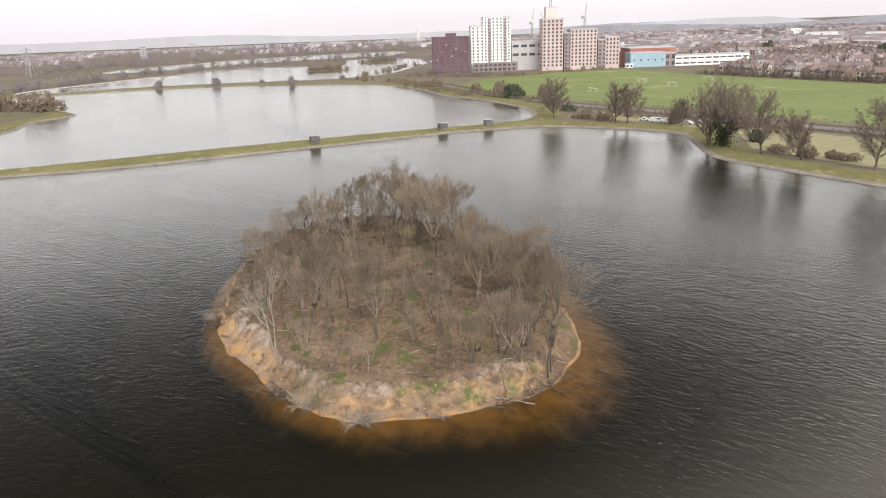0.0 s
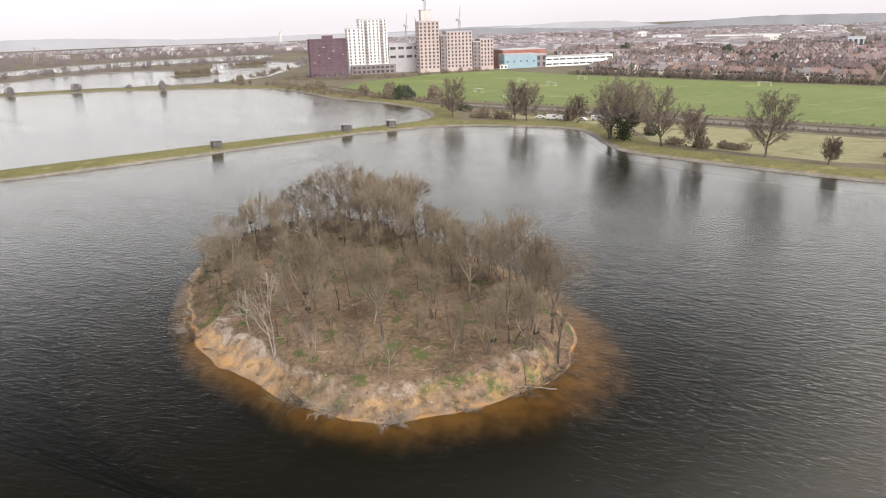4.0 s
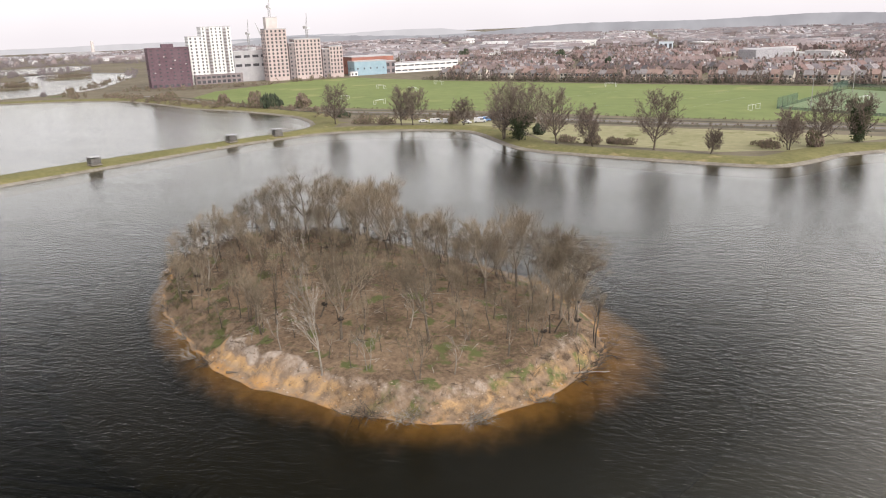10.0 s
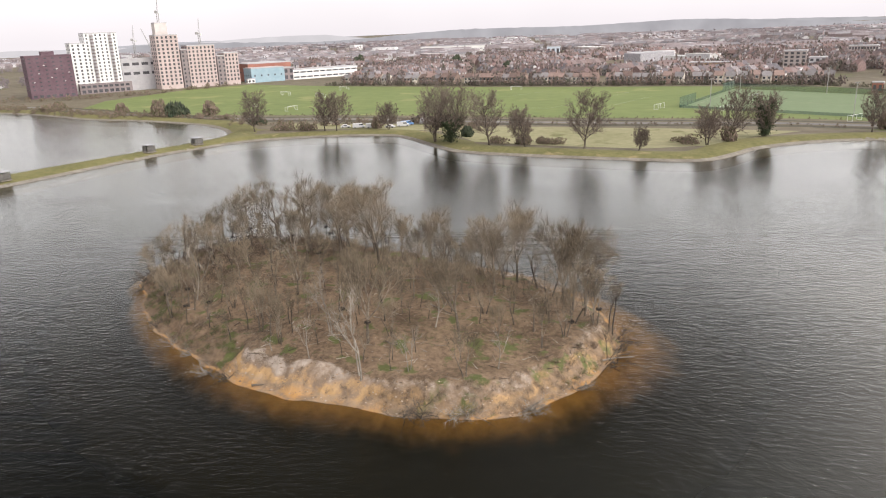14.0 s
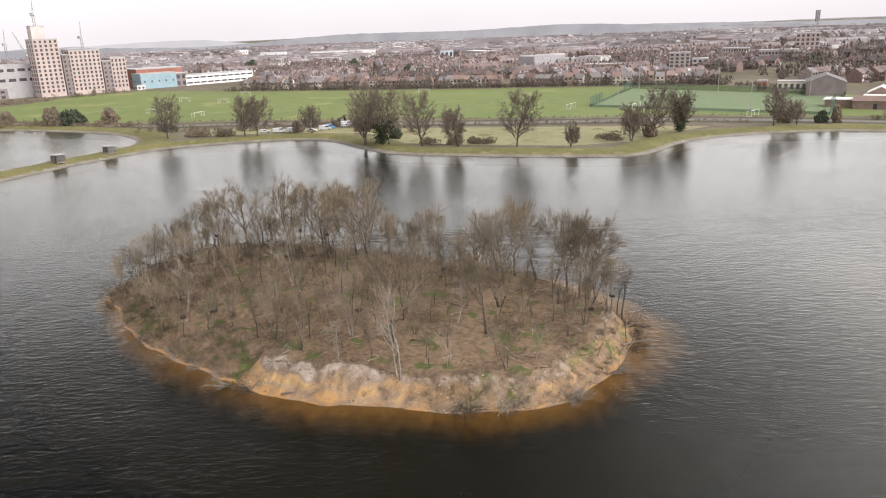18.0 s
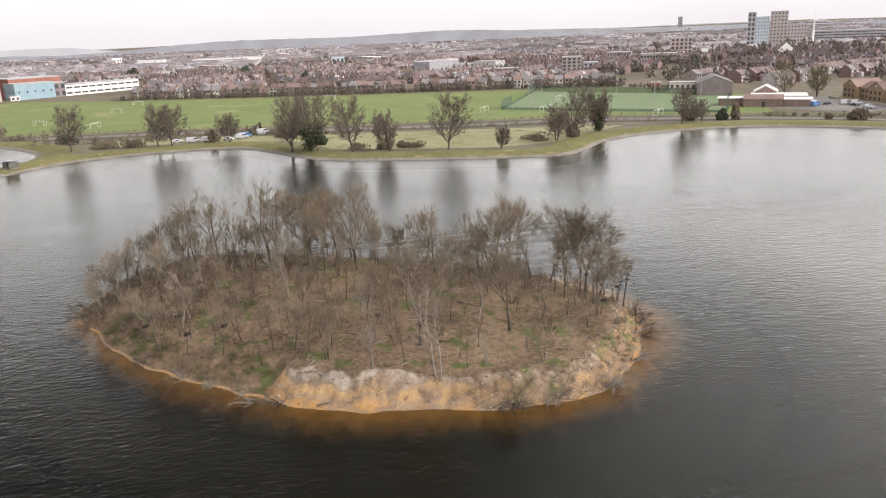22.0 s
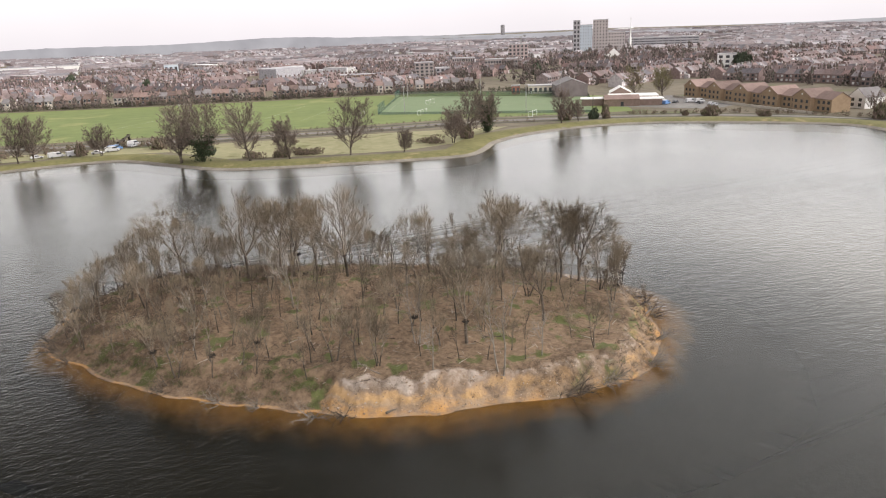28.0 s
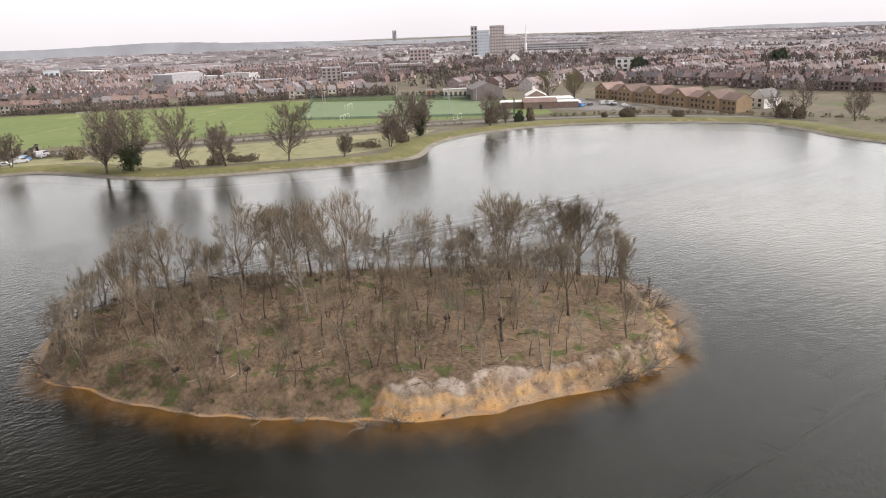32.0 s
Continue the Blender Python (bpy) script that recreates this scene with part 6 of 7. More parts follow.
landmark("school_building", 334.9, 644.3, 24, 12, 11, -29, M_DULL, "long pale school building", 3, 10)
landmark("flat_roofed_hall", 344.7, 592.8, 33, 14, 10, -32, M_DULL, "long cream flat-roofed hall", 2, 12, win=(0.7, 0.4))
landmark("concrete_block", 597.4, 571.4, 12, 10, 10.5, -46, M_CREAM, "pale concrete block of flats", 3, 4)
landmark("apartment_block", 414.3, 357.6, 15, 10, 14, -48, M_WHITE_WALL, "white modern flats with dark windows", 4, 3)
landmark("apartment_block", 230.8, 518, 16, 12, 14, -25, M_DULL, "cream stepped block of flats above the terraces", 5, 4)
landmark("apartment_block", 247, 511, 12, 12, 9, -25, M_GREY_WALL, "white lower wing beside the cream flats", 3, 3)
landmark("flats", 157, 503.4, 30, 9, 8.5, -19, M_TANBRICK, "row of tan brick flats behind the terraces", 2, 8)
landmark("distribution_shed", -118, 1229.6, 112, 30, 10, 1, M_WHITE_WALL, "very long white distribution shed far off", 1, 8, win=(0.3, 0.1))
landmark("white_shed", -132, 826.7, 26, 14, 7, 2, M_WHITE_WALL, "white industrial shed in the town", 1, 4)
landmark("white_shed", -63, 832, 40, 10, 6, 2, M_WHITE_WALL, "low white industrial shed in the town", 1, 5)
landmark("blue_shed", 79, 927, 17, 14, 12, -7, M_BLUE_GLASS, "pale blue industrial shed", 1, 3)
landmark("sports_cabin", 207, 329, 5, 4, 5, -32, M_ORANGE, "small red cabin behind the sports pitch", 1, 2, category="cabin")
landmark("pavilion", 216, 324, 18, 9, 4.5, -32, M_CREAM, "low pale sports pavilion", 1, 6, category="pavilion")
for x, y, h in ((194.7, 596.3, 11.5), (469, 553, 16)):
    hall = new("gabled_hall")
    hall.matrix_basis = Matrix.LocRotScale((x, y, 0.3), Euler((0, 0, radians(-20))), None)
    mesh_object("wall", *gable_verts(13, 9, h * 0.65, h, "y"), M_WHITE_WALL, hall)
    mesh_object("roof", *roof_verts(13, 9, h * 0.65, h, "y"), M_TILE, hall)
    tagged(hall, "white gabled hall among the terraces", "hall")

telecom = new("telecom_mast")
telecom.location = (655.2, 729.9, 0.3)
for w, z0, h in ((2.4, 0, 22), (1.4, 22, 13), (0.5, 35, 12)):
    add_box("shaft", w, w, h, -w / 2, -w / 2, z0, M_WHITE_WALL, telecom)
add_box("platform", 5.5, 5.5, 1.2, -2.75, -2.75, 33.5, M_WHITE_WALL, telecom)
tagged(telecom, "slim white telecom mast above the town", "mast")


def strut(wood, a, b, r):
    wood.tube([Vector(a), Vector(b)], [r, r], 4)


def tower_crane(x, y, z, h, jib, turn, luff, label):
    root = new("tower_crane")
    root.matrix_basis = Matrix.LocRotScale((x, y, z), Euler((0, 0, radians(turn))), None)
    m = Wood()
    for cx, cy in ((-0.7, -0.7), (0.7, -0.7), (0.7, 0.7), (-0.7, 0.7)):
        strut(m, (cx, cy, 0), (cx, cy, h), 0.16)
    for k in range(int(h / 2)):
        strut(m, (-0.7, -0.7, k * 2), (0.7, -0.7, k * 2 + 2), 0.09)
        strut(m, (0.7, 0.7, k * 2), (-0.7, 0.7, k * 2 + 2), 0.09)
    mesh_object("lattice_mast", m.v, m.f, M_STEEL, root)
    j = Wood()
    tip = (jib * math.cos(luff), 0, h + jib * math.sin(luff))
    strut(j, (0, -0.5, h), tip, 0.17)
    strut(j, (0, 0.5, h), tip, 0.17)
    strut(j, (0, 0, h + 3), tip, 0.1)
    mesh_object("jib", j.v, j.f, M_STEEL, root)
    add_box("counterweight", 2.5, 1.6, 2.2, -5.5, -0.8, h - 0.6, M_STEEL, root)
    add_box("counter_jib", 5, 1.2, 0.5, -5, -0.6, h, M_STEEL, root)
    add_box("cab", 1.6, 1.4, 1.8, 0.6, -1.9, h - 1.5, M_WHITE_PAINT, root)
    return tagged(root, label, "crane", "tower cranes")


tower_crane(-271.1, 551.7, 53.9, 8, 12, 100, 1.2, "thin grey luffing crane above the concrete core")
tower_crane(-321, 604, 0.3, 40, 14, 100, 1.25, "thin grey luffing crane behind the white tower")
tower_crane(-308, 610, 0.3, 32, 22, 150, 1.0, "thin grey luffing crane leaning over the site")
tower_crane(-239.7, 557.1, 34.7, 9, 13, 90, 1.35, "thin grey luffing crane above the pink block")
tower_crane(452.7, 690.3, 0.3, 30, 24, 160, 0.0, "thin reddish crane over the town")


def pylon(x, y, h):
    root = new("electricity_pylon")
    root.matrix_basis = Matrix.LocRotScale((x, y, 0.3), Euler((0, 0, 0.5)), None)
    m = Wood()
    for sx, sy in ((-1, -1), (1, -1), (1, 1), (-1, 1)):
        strut(m, (sx * 4, sy * 4, 0), (sx * 0.8, sy * 0.8, h * 0.7), 0.3)
        strut(m, (sx * 0.8, sy * 0.8, h * 0.7), (0, 0, h), 0.25)
    for k in range(8):
        u, v = k / 8, (k + 1) / 8
        ra, rb = 4 - 3.2 * u, 4 - 3.2 * v
        strut(m, (-ra, -ra, u * h * 0.7), (rb, -rb, v * h * 0.7), 0.14)
        strut(m, (ra, -ra, u * h * 0.7), (-rb, -rb, v * h * 0.7), 0.14)
    mesh_object("lattice_tower", m.v, m.f, M_STEEL, root)
    for z, w in ((0.62, 9), (0.76, 11), (0.9, 8)):
        a = Wood()
        strut(a, (-w, 0, h * z), (w, 0, h * z), 0.28)
        strut(a, (-w, 0, h * z), (0, 0, h * z + 2.5), 0.18)
        strut(a, (w, 0, h * z), (0, 0, h * z + 2.5), 0.18)
        mesh_object("cross_arm", a.v, a.f, M_STEEL, root)
    return tagged(root, "grey lattice electricity pylon in the flat land", "pylon", "electricity pylons")


pylon(-848.9, 351.2, 33)
pylon(-1100, 745, 26)
pylon(-1050, 515, 24)
stack = new("incinerator_chimney")
stack.location = (-1137, 1425, 0.3)
bmc = bmesh.new()
bmesh.ops.create_cone(bmc, cap_ends=True, segments=16, radius1=4.5, radius2=2.8, depth=36, matrix=Matrix.Translation((0, 0, 18)))
part("stack", bmc, M_CORE, stack)
add_box("boiler_house", 60, 30, 12, -50, -15, 0, M_GREY_WALL, stack)
tagged(stack, "tall pale chimney stack on the horizon", "chimney")
landmark("slab_block", -1222, 715, 12, 12, 22, 60, M_GREY_WALL, "pale slab block far across the flat land", 7, 3)

# ---- east bank: clubhouse, car park, flats ----
club = new("clubhouse")
club.matrix_basis = Matrix.LocRotScale((199, 231, 0.3), Euler((0, 0, radians(-38))), None)
add_box("brick_hall", 17, 12, 3.4, 0, 0, 0, M_BRICK, club)
mesh_object("hall_roof", *roof_verts(17, 12, 3.4, 5.0, "x", 0.4), M_TILE, club)
add_box("door", 1.4, 0.12, 2.2, 8, -0.1, 0, M_GLASS, club)
add_box("flat_roof_wing", 24, 14, 3.6, 3, 12.1, 0, M_BRICK, club)
add_box("flat_white_roof", 25, 15, 0.4, 2.5, 12.3, 3.65, M_WHITE_WALL, club)
add_box("side_wing", 11, 9, 3.2, -11.2, 5, 0, M_BRICK, club)
add_box("side_white_roof", 12, 10, 0.35, -11.9, 4.5, 3.25, M_WHITE_WALL, club)
add_box("end_wing", 11, 10, 3.0, 17.2, 2, 0, M_BRICK, club)
add_box("end_white_roof", 12, 11, 0.35, 17.3, 1.5, 3.05, M_WHITE_WALL, club)
gab = mesh_object("gable_block", *gable_verts(10, 12, 4.6, 7.2, "y"), M_BRICK, club)
gab.location = (4, 26.3, 0)
gab = mesh_object("gable_roof", *roof_verts(10, 12, 4.6, 7.2, "y", 0.7, 0.3), M_WHITE_WALL, club)
gab.location = (4, 26.3, 0)
tagged(club, "brick clubhouse with flat white roofs beside the car park", "clubhouse")
barn = new("sports_hall")
barn.matrix_basis = Matrix.LocRotScale((214, 292, 0.3), Euler((0, 0, radians(-30))), None)
mesh_object("wall", *gable_verts(18, 26, 6.5, 10, "y"), M_DARK_WALL, barn)
mesh_object("roof", *roof_verts(18, 26, 6.5, 10, "y", 0.6), M_SLATE, barn)
tagged(barn, "dark brick sports hall with a wide gable", "hall")

for i, (x, y) in enumerate(((266, 240), (262.2, 220), (258.4, 200), (254.6, 180), (250.8, 160))):
    flat = new("flats")
    flat.matrix_basis = Matrix.LocRotScale((x - 4, y, 0.3), Euler((0, 0, radians(-100.7))), (1, 1, 0.86))
    mesh_object("gable_block", *gable_verts(10.5, 14, 7.0, 10.6, "y"), M_TANBRICK, flat)
    mesh_object("gable_roof", *roof_verts(10.5, 14, 7.0, 10.6, "y", 0.5), M_TILE, flat)
    b = mesh_object("recessed_block", *gable_verts(9.4, 10, 6.4, 9.6, "x"), M_TANBRICK, flat)
    b.location = (10.55, 2.2, 0)
    b = mesh_object("recessed_roof", *roof_verts(9.4, 10, 6.4, 9.6, "x", 0.4), M_TILE, flat)
    b.location = (10.55, 2.2, 0)
    pane = None
    for j, zz in enumerate((1.0, 3.9)):
        for xx, yy in ((1.4, -0.06), (4.6, -0.06), (7.8, -0.06), (12.2, 2.14), (15.0, 2.14), (17.6, 2.14)):
            o = add_box("window", 1.3, 0.12, 1.5, xx, yy, zz, M_GLASS, flat, mesh=pane)
            pane = o.data
    add_box("attic_vent", 0.8, 0.1, 0.8, 4.85, -0.05, 7.9, M_WHITE_PAINT, flat, "white round attic vent")
    add_box("plinth_wall", 20, 0.4, 1.5, 0, -7, -0.2, M_CREAM, flat, "low cream garden wall")
    tagged(flat, "tan brick flats with steep gables by the water", "flats", "gabled flats by the water")

for x, y, turn in ((268, 148, -100),):
    wh = new("detached_house")
    wh.matrix_basis = Matrix.LocRotScale((x, y, 0.3), Euler((0, 0, radians(turn))), None)
    mesh_object("wall", *gable_verts(9, 11, 5.0, 8.6, "y"), M_WHITE_WALL, wh)
    mesh_object("roof", *roof_verts(9, 11, 5.0, 8.6, "y", 0.4), M_SLATE, wh)
    for xx in (1.5, 5.5):
        add_box("window", 1.6, 0.12, 1.4, xx, -0.07, 3.0, M_GLASS, wh)
        add_box("window", 1.6, 0.12, 1.4, xx, -0.07, 0.8, M_GLASS, wh)
    tagged(wh, "white rendered house with a steep dark gable roof", "house")

# ---- parked vehicles ----
PAINTS = [surface("car_paint_%d" % i, tuple(q * 0.85 for q in c), c, 0.6, 0.35, 0.0, 0.2, spec=0.5) for i, c in enumerate(((0.6, 0.6, 0.61), (0.12, 0.25, 0.5), (0.1, 0.1, 0.11), (0.4, 0.4, 0.42), (0.35, 0.06, 0.05)))]
M_TYRE = surface("black_tyre", (0.015, 0.015, 0.015), (0.04, 0.04, 0.04), 2.0, 0.9, 0.0, 0.2)


def vehicle(name, x, y, turn, paint, ln, wd, ht, van, label, z=0.3):
    root = new(name)
    root.matrix_basis = Matrix.LocRotScale((x, y, z), Euler((0, 0, radians(turn))), None)
    prof = [(0, 0.35), (ln, 0.35), (ln, ht * 0.5), (ln * 0.86, ht * 0.58), (ln * 0.74, ht), (0.08, ht), (0, ht * 0.6)] if van else \
        [(0, 0.3), (ln, 0.3), (ln, ht * 0.5), (ln * 0.76, ht * 0.6), (ln * 0.6, ht), (ln * 0.25, ht), (ln * 0.08, ht * 0.62), (0, ht * 0.6)]
    n = len(prof)
    v = [(px, 0, pz) for px, pz in prof] + [(px, wd, pz) for px, pz in prof]
    f = [tuple(range(n)), tuple(range(2 * n - 1, n - 1, -1))] + [(i, n + i, n + (i + 1) % n, (i + 1) % n) for i in range(n)]
    mesh_object("body", v, f, paint, root)
    add_box("side_window", ln * 0.3, wd + 0.06, ht * 0.26, ln * (0.5 if van else 0.32), -0.03, ht * 0.64, M_GLASS, root)
    tyre = None
    for px in (ln * 0.18, ln * 0.82):
        for py in (0.0, wd):
            if tyre is None:
                b = bmesh.new()
                bmesh.ops.create_cone(b, cap_ends=True, segments=12, radius1=0.34, radius2=0.34, depth=0.22, matrix=Matrix.Rotation(math.pi / 2, 4, 'X'))
                o = part("wheel", b, M_TYRE, root)
                tyre = o.data
            else:
                o = new("wheel", tyre)
                o.parent = root
            o.location = (px, py, 0.34)
            add_box("hub_cap", 0.3, 0.03, 0.3, -0.15, -0.14 if py == 0 else 0.11, -0.15, M_STEEL, o)
    return tagged(root, label, "van" if van else "car", "parked vehicles")


VANS = [(227, 219, 20, 0, 1), (224, 214.5, 20, 1, 1), (232, 216, 20, 2, 0), (238, 214, -10, 0, 1), (241, 211, -10, 0, 1), (238, 199, 5, 0, 0), (235, 194, 5, 3, 0), (240, 205, 80, 2, 0), (221, 224, 30, 3, 0),
        (-31, 243, 10, 0, 1), (-29, 246, 30, 1, 1), (-36, 241, -20, 0, 0), (-44, 240, 15, 0, 1), (-50, 241, 15, 0, 1), (-22, 256, 20, 0, 1), (-21, 251, 50, 3, 0), (-56, 244, 10, 0, 0)]
for x, y, turn, p, van in VANS:
    zz = float(ground_height(np.array([[x, y]]))[0])
    vehicle("parked_van" if van else "parked_car", x, y, turn, PAINTS[p], 5.4 if van else 4.3, 1.95 if van else 1.75, 2.0 if van else 1.4, van,
            ("white" if p == 0 else "blue" if p == 1 else "dark" if p == 2 else "grey") + (" delivery van parked on open ground" if van else " car parked on open ground"), zz)
conv = new("conveyor_ramp")
conv.matrix_basis = Matrix.LocRotScale((-27, 251, 0.4), Euler((0, radians(-14), radians(55))), None)
add_box("belt", 13, 1.0, 0.4, 0, 0, 0.6, M_DARK_BARK, conv)
for q in (4, 8, 12):
    add_box("leg", 0.3, 1.0, 0.7 + q * 0.27, q, 0.1, 0.6 - q * 0.27, M_DARK_BARK, conv)
tagged(conv, "dark inclined conveyor in a small yard", "conveyor")

# ---- shrubs, hedges, far belts of trees ----
M_SHRUB = spread("shrub_twigs", [(0.16, 0.12, 0.095), (0.2, 0.155, 0.12), (0.12, 0.11, 0.065), (0.18, 0.135, 0.11), (0.15, 0.13, 0.08)])
M_EVERGREEN = spread("evergreen_leaves", [(0.05, 0.065, 0.04), (0.065, 0.08, 0.048), (0.045, 0.055, 0.037), (0.08, 0.088, 0.055)])
M_GARDEN = spread("garden_hedge_mix", [(0.05, 0.06, 0.035), (0.12, 0.095, 0.08), (0.07, 0.08, 0.045), (0.15, 0.12, 0.1), (0.1, 0.09, 0.06)])
M_OLIVE = spread("olive_spring_twigs", [(0.17, 0.16, 0.07), (0.2, 0.18, 0.09), (0.15, 0.13, 0.07)])


def bush(x, y, h, wide, n, seed, material, label, z=None, category="bush", name="bush"):
    hp = Heap()
    rng = random.Random(seed)
    spikes(hp, rng, 0, 0, -0.1 * h, h * 1.1, wide, n, 0)
    root = new(name)
    root.location = (x, y, float(ground_height(np.array([[x, y]]))[0]) if z is None else z)
    mesh_object("crown", hp.v, hp.f, material, root)
    stem = Wood()
    for k in range(3):
        a = k * 2.1
        stem.tube([Vector((0.1 * math.cos(a), 0.1 * math.sin(a), -0.2)), Vector((wide * 0.4 * math.cos(a), wide * 0.4 * math.sin(a), h * 0.6))], [0.03 * h, 0.01 * h], 4)
    mesh_object("stem", stem.v, stem.f, M_DARK_BARK, root)
    return tagged(root, label, category)


SHRUBS = [(0.4, 209, 5, 4), (22, 186, 4, 4), (28.5, 187, 3.6, 3), (76, 180, 3, 6), (-70, 240, 4, 5), (-12, 240, 5, 6), (14, 190, 3, 5), (151, 199, 6, 3), (163, 194, 5, 3), (167, 191, 7, 2), (205, 168, 5, 4),
          (198, 176, 3, 2), (217, 150, 4, 3), (240, 116, 7, 5), (242, 108, 6, 3), (-168, 306, 9, 6), (-157, 307, 10, 7), (-142, 314, 8, 5), (-200, 330, 7, 5), (-254, 354, 6, 7),
          (90, 178, 5, 3), (-40, 240, 5, 3), (33, 184, 2.5, 4), (-82, 243, 4, 6), (-100, 262, 4, 5)]
for i, (x, y, h, w) in enumerate(SHRUBS):
    bush(x, y, h, w, 420, 500 + i, M_SHRUB if i % 8 else M_EVERGREEN, "brown tangled leafless shrub on the bank" if i % 8 else "dark evergreen bush on the bank")
for i, (x, y, h, w, ev) in enumerate(((427, 343, 17, 7, 1), (-30.6, 732.7, 14, 6.5, 1), (21.4, 580.8, 11, 4.5, 1), (-152, 824, 15, 6.5, 1), 
                                      (560, 300, 18, 8, 1), (330, 480, 13, 6, 1))):
    bush(x, y, h, w, 900, 600 + i, (M_SHRUB, M_EVERGREEN, M_OLIVE)[ev], ("brown bare tree by the houses", "dark round evergreen tree in the town", "olive-brown budding tree by the car park")[ev], category="tree", name="town_tree")


for i, (x, y, h) in enumerate(((243.9, 259.4, 17), (254.9, 249.1, 16), (263, 258, 15))):
    bank_tree(x, y, h, 640 + i, "olive-brown budding tree by the car park", group="trees by the car park", twig=M_OLIVE, wide=0.36, limbs=24, boughs=12, sprigs=7, twigs=4, first=0.14, mid=0.55)
for i, (x, y, h, st) in enumerate(((250, 112, 16, 1), (257, 128, 9, 2), (246, 88, 12, 1), (266, 96, 10, 2))):
    bank_tree(x, y, h, 650 + i, "pale brown leafless tree by the houses", group="trees by the houses", stems=st, wide=0.33, limbs=22, boughs=12, sprigs=6, twigs=4, first=0.16, mid=0.58)


def belt(name, points, width, h, step, n, seed, material, label):
    """A hedge or belt of scrub along a line."""
    hp = Heap()
    rng = random.Random(seed)
    for x, y in spline(points, step, False):
        px, py = x + rng.uniform(-width, width) / 2, y + rng.uniform(-width, width) / 2
        zz = float(ground_height(np.array([[px, py]]))[0])
        spikes(hp, rng, px, py, zz - 0.2, h * rng.uniform(0.6, 1.3), h * rng.uniform(0.4, 0.8), n, 0)
    return hp.done(name, [material], label, "hedge")


belt("garden_hedge", [(-118, 508), (-36, 475), (21, 451), (70, 433), (128, 413), (205, 378), (236, 300)], 6, 3.4, 1.6, 40, 31, M_GARDEN, "dark garden hedges between the field and the houses")
belt("trackside_hedge", [(-240, 356), (-165, 307), (-112, 285), (-65, 275), (-18, 256), (39, 238), (76, 228), (115, 220), (140, 208)], 4, 1.5, 2.0, 30, 32, M_SHRUB, "low dark scrub beside the track")
belt("field_hedge", [(-240, 372), (-162, 322), (-101, 303), (-66, 296), (-12, 279), (44, 258), (80, 248), (132, 235), (165, 216)], 2, 1.2, 2.0, 26, 33, M_SHRUB, "low brown hedge along the field's edge")
belt("bank_scrub", [(-120, 290), (-173, 309), (-215, 326), (-255, 350), (-300, 378), (-330, 400)], 14, 3.2, 1.3, 46, 34, M_SHRUB, "brown scrub along the reservoir bank")
belt("east_hedge", [(185, 195), (212, 180), (228, 160), (240, 130), (252, 100), (245, 60)], 4, 2.2, 1.8, 40, 35, M_SHRUB, "dark scrub between the bank and the houses")
belt("yard_scrub", [(-110, 262), (-80, 262), (-60, 256), (-30, 262), (-8, 246), (6, 230)], 8, 3.0, 1.8, 44, 36, M_SHRUB, "brown scrub round the yard")
belt("causeway_scrub", [(-345, 385), (-385, 425), (-390, 452), (-420, 520), (-445, 575)], 10, 4.5, 6, 60, 37, M_SHRUB, "bushes on the causeway between the reservoirs")
belt("tower_scrub", [(-345, 440), (-300, 452), (-262, 470), (-240, 510), (-215, 545)], 14, 4, 3, 50, 38, M_SHRUB, "scrub at the foot of the apartment towers")
belt("peninsula_scrub", [(-375, 152), (-400, 148), (-440, 140), (-500, 150)], 14, 9, 2.0, 70, 39, M_SHRUB, "brown thicket on the spit of land")
belt("far_belt", [(-560, 180), (-640, 300), (-690, 420), (-700, 560), (-640, 700), (-640, 760)], 30, 8, 5, 60, 40, M_HAZED_TREE, "brown belt of trees beyond the reservoirs")
belt("far_woods", [(-900, 250), (-960, 500), (-950, 800), (-860, 1000), (-640, 1000), (-480, 820), (-440, 640)], 90, 9, 3.5, 50, 41, M_HAZED_TREE, "brown woods and scrub beyond the far reservoirs")
for i, (x, y, h, w) in enumerate(((-386, 343, 8, 3), (-400, 358, 3.5, 4), (-452, 322, 6, 5), (-424, 345, 3, 4), (-388, 402, 3.5, 4), (-480, 287, 6, 4))):
    bush(x, y, h, w, 300, 700 + i, M_HAZED_TREE, "bare tree on the causeway beyond the reservoir", category="tree", name="causeway_tree")


def islet(x, y, rx, ry, turn, h, seed):
    n = 28
    v, f = [(0, 0, 1.2)], []
    rng = random.Random(seed)
    for s, z in ((0.6, 1.0), (0.92, 0.4), (1.05, -0.6)):
        for i in range(n):
            a = 2 * math.pi * i / n
            k = s * (1 + 0.12 * math.sin(3 * a + seed))
            v.append((rx * k * math.cos(a), ry * k * math.sin(a), z))
    for i in range(n):
        j = (i + 1) % n
        f.append((0, 1 + i, 1 + j))
        for q in (0, 1):
            f.append((1 + q * n + i, 1 + (q + 1) * n + i, 1 + (q + 1) * n + j, 1 + q * n + j))
    ob = mesh_object("islet", v, f, M_LAND)
    m = Matrix.LocRotScale((x, y, 0), Euler((0, 0, radians(turn))), None)
    ob.matrix_basis = m
    tagged(ob, "small scrub-covered islet in the far reservoir", "islet", kind="structure")
    hp = Heap()
    for _ in range(60):
        a, r = rng.uniform(0, 6.28), math.sqrt(rng.random())
        spikes(hp, rng, rx * 0.9 * r * math.cos(a), ry * 0.9 * r * math.sin(a), 0.6, h * rng.uniform(0.6, 1.1), 3, 40, 0)
    o2 = hp.done("islet_scrub", [M_SHRUB], "brown bushes on the small islet", "bushes")
    o2.matrix_basis = m


islet(-508, 500, 26, 8, 55, 6, 3)
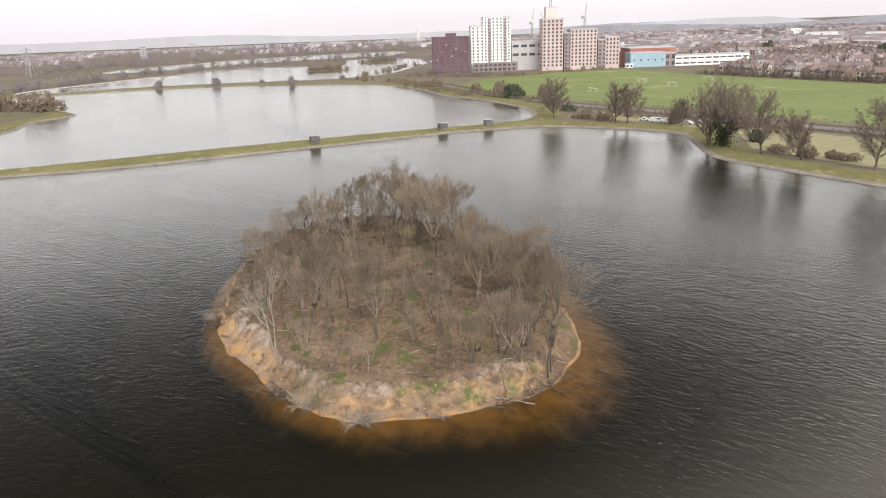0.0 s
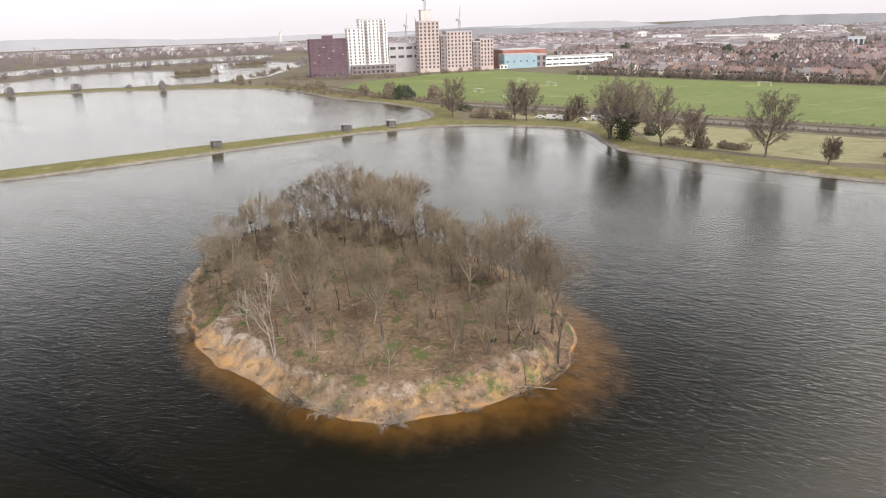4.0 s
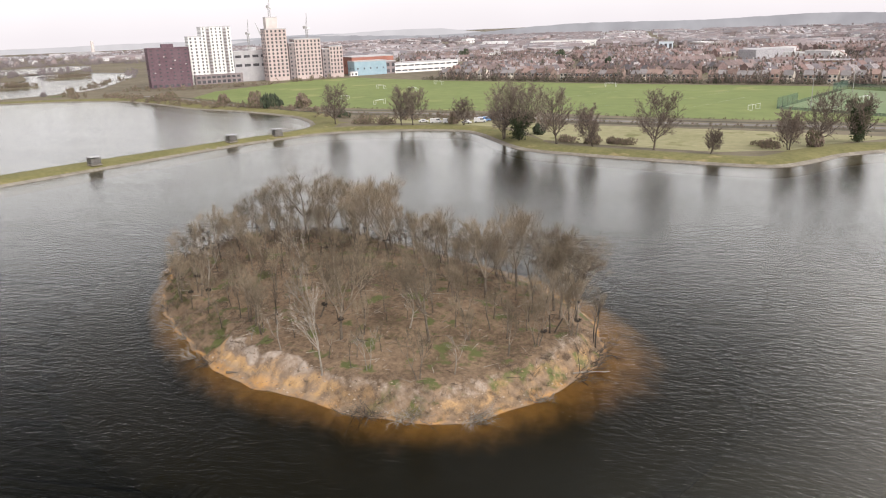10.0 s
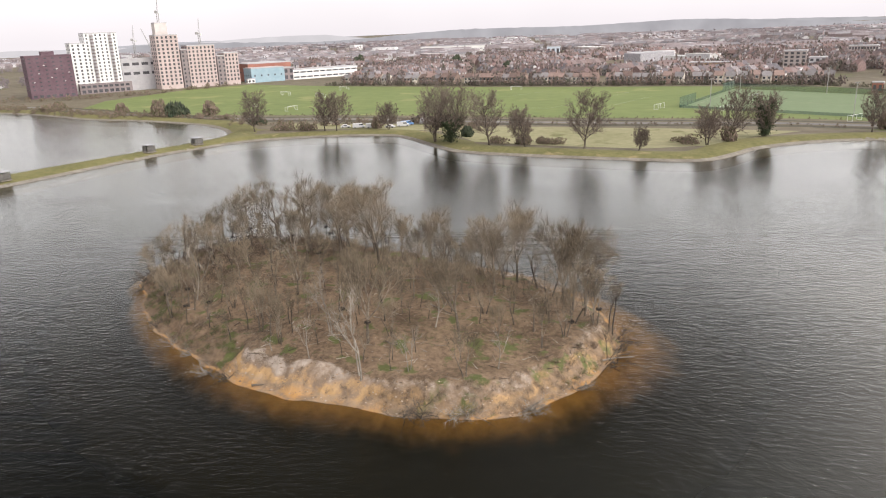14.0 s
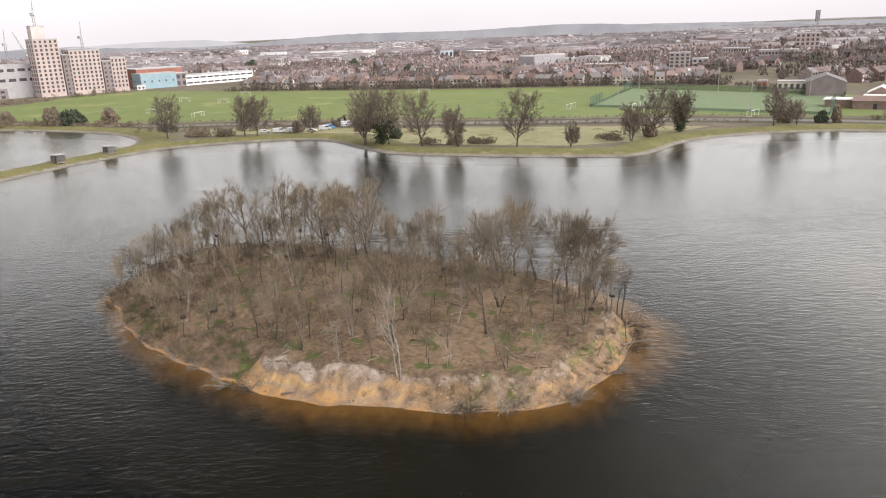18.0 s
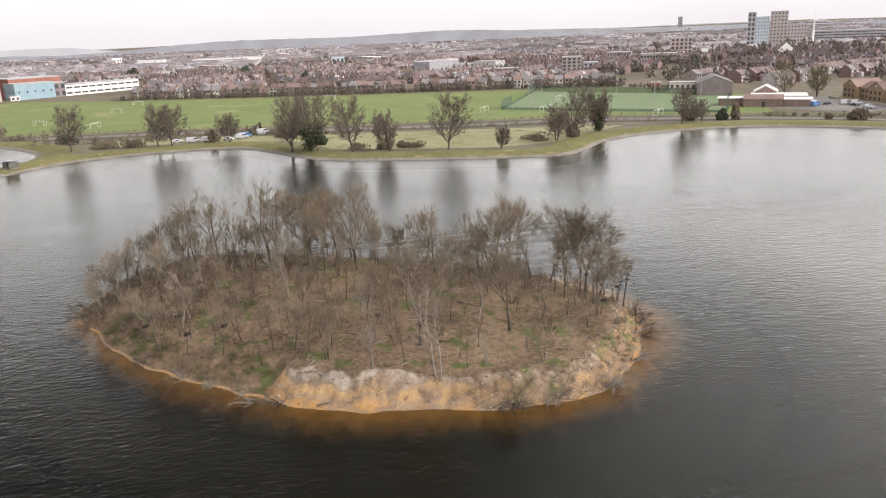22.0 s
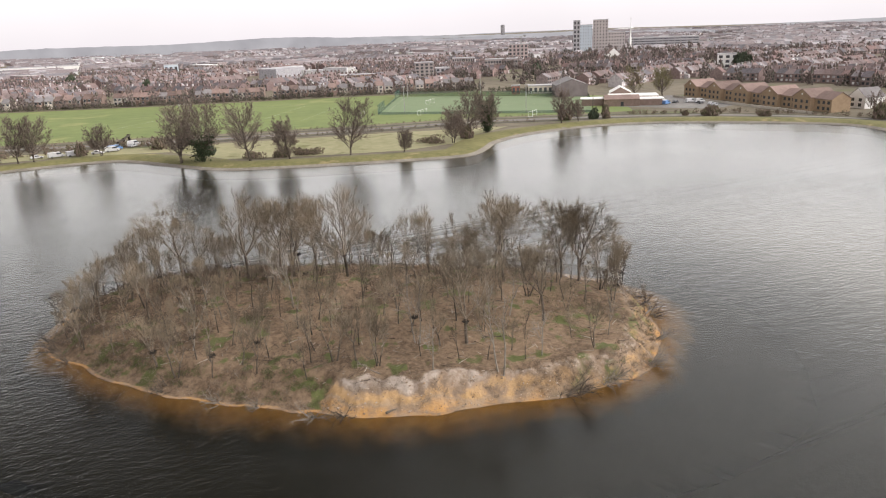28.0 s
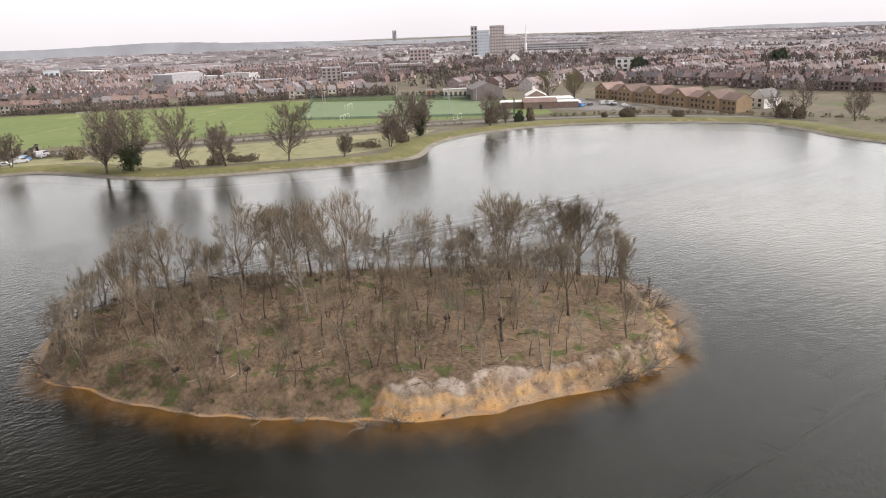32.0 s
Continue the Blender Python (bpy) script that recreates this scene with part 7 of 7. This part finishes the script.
islet(-560, 640, 24, 8, 45, 5, 4)


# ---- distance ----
# plain emission: the haze of distance is put into this glowing colour
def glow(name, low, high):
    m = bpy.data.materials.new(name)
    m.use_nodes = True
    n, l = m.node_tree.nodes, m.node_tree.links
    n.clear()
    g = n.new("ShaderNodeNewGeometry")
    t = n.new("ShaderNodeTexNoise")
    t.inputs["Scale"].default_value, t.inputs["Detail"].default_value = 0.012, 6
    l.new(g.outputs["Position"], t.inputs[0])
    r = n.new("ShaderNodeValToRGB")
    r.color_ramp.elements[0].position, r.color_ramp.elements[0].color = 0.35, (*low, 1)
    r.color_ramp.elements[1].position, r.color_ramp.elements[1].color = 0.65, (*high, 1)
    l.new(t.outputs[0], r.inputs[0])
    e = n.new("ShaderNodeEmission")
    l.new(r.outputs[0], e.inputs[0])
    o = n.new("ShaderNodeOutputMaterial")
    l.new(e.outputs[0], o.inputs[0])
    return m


def skyline(name, radius, a0, a1, base, rise, rough, material, label, seed):
    """A far ridge of land seen edge-on, its haze painted as glow."""
    n = 240
    v, f = [], []
    for i in range(n + 1):
        a = radians(a0 + (a1 - a0) * i / n)
        x, y = radius * math.cos(a), radius * math.sin(a)
        fade = min(1, i / 14, (n - i) / 14)
        top = base + fade * (rise * (0.75 + 0.25 * math.sin(a * 7 + seed) + 0.12 * math.sin(a * 19 + seed * 2)) + rough * noise.noise(Vector((i * 0.55, seed, 0))))
        v += [(x, y, base - 60), (x, y, top), (x * 1.04, y * 1.04, top - 2)]
    for i in range(n):
        f += [(3 * i, 3 * i + 3, 3 * i + 4, 3 * i + 1), (3 * i + 1, 3 * i + 4, 3 * i + 5, 3 * i + 2)]
    ob = mesh_object(name, v, f, material)
    return tagged(ob, label, "distance", kind="structure")


skyline("backdrop_hills", 4350, -10, 122, 4, 15, 3, glow("far_hill_haze_glow", (0.5, 0.49, 0.53), (0.6, 0.585, 0.62)), "low far hills glowing pale with painted haze", 1.0)
skyline("backdrop_ridge", 2250, 40, 121, 0, 38, 2, glow("wooded_ridge_haze_glow", (0.42, 0.405, 0.435), (0.52, 0.505, 0.535)), "wooded ridge behind the town glowing with painted grey haze", 4.2)
skyline("backdrop_rise", 3080, -12, 76, 6, 22, 2, glow("eastern_rise_haze_glow", (0.44, 0.425, 0.45), (0.54, 0.525, 0.55)), "low rise behind the eastern town glowing with painted grey haze", 5.1)
skyline("backdrop_plain", 2700, 96, 215, 0, 33, 2, glow("far_plain_haze_glow", (0.68, 0.65, 0.675), (0.75, 0.715, 0.74)), "far flat land and rooftops as a pale glowing sheet of painted haze", 2.0)
skyline("backdrop_woods", 1950, 122, 215, 0, 8, 4, glow("far_woods_haze_glow", (0.47, 0.45, 0.475), (0.56, 0.535, 0.56)), "far belt of woods glowing with painted haze", 3.0)
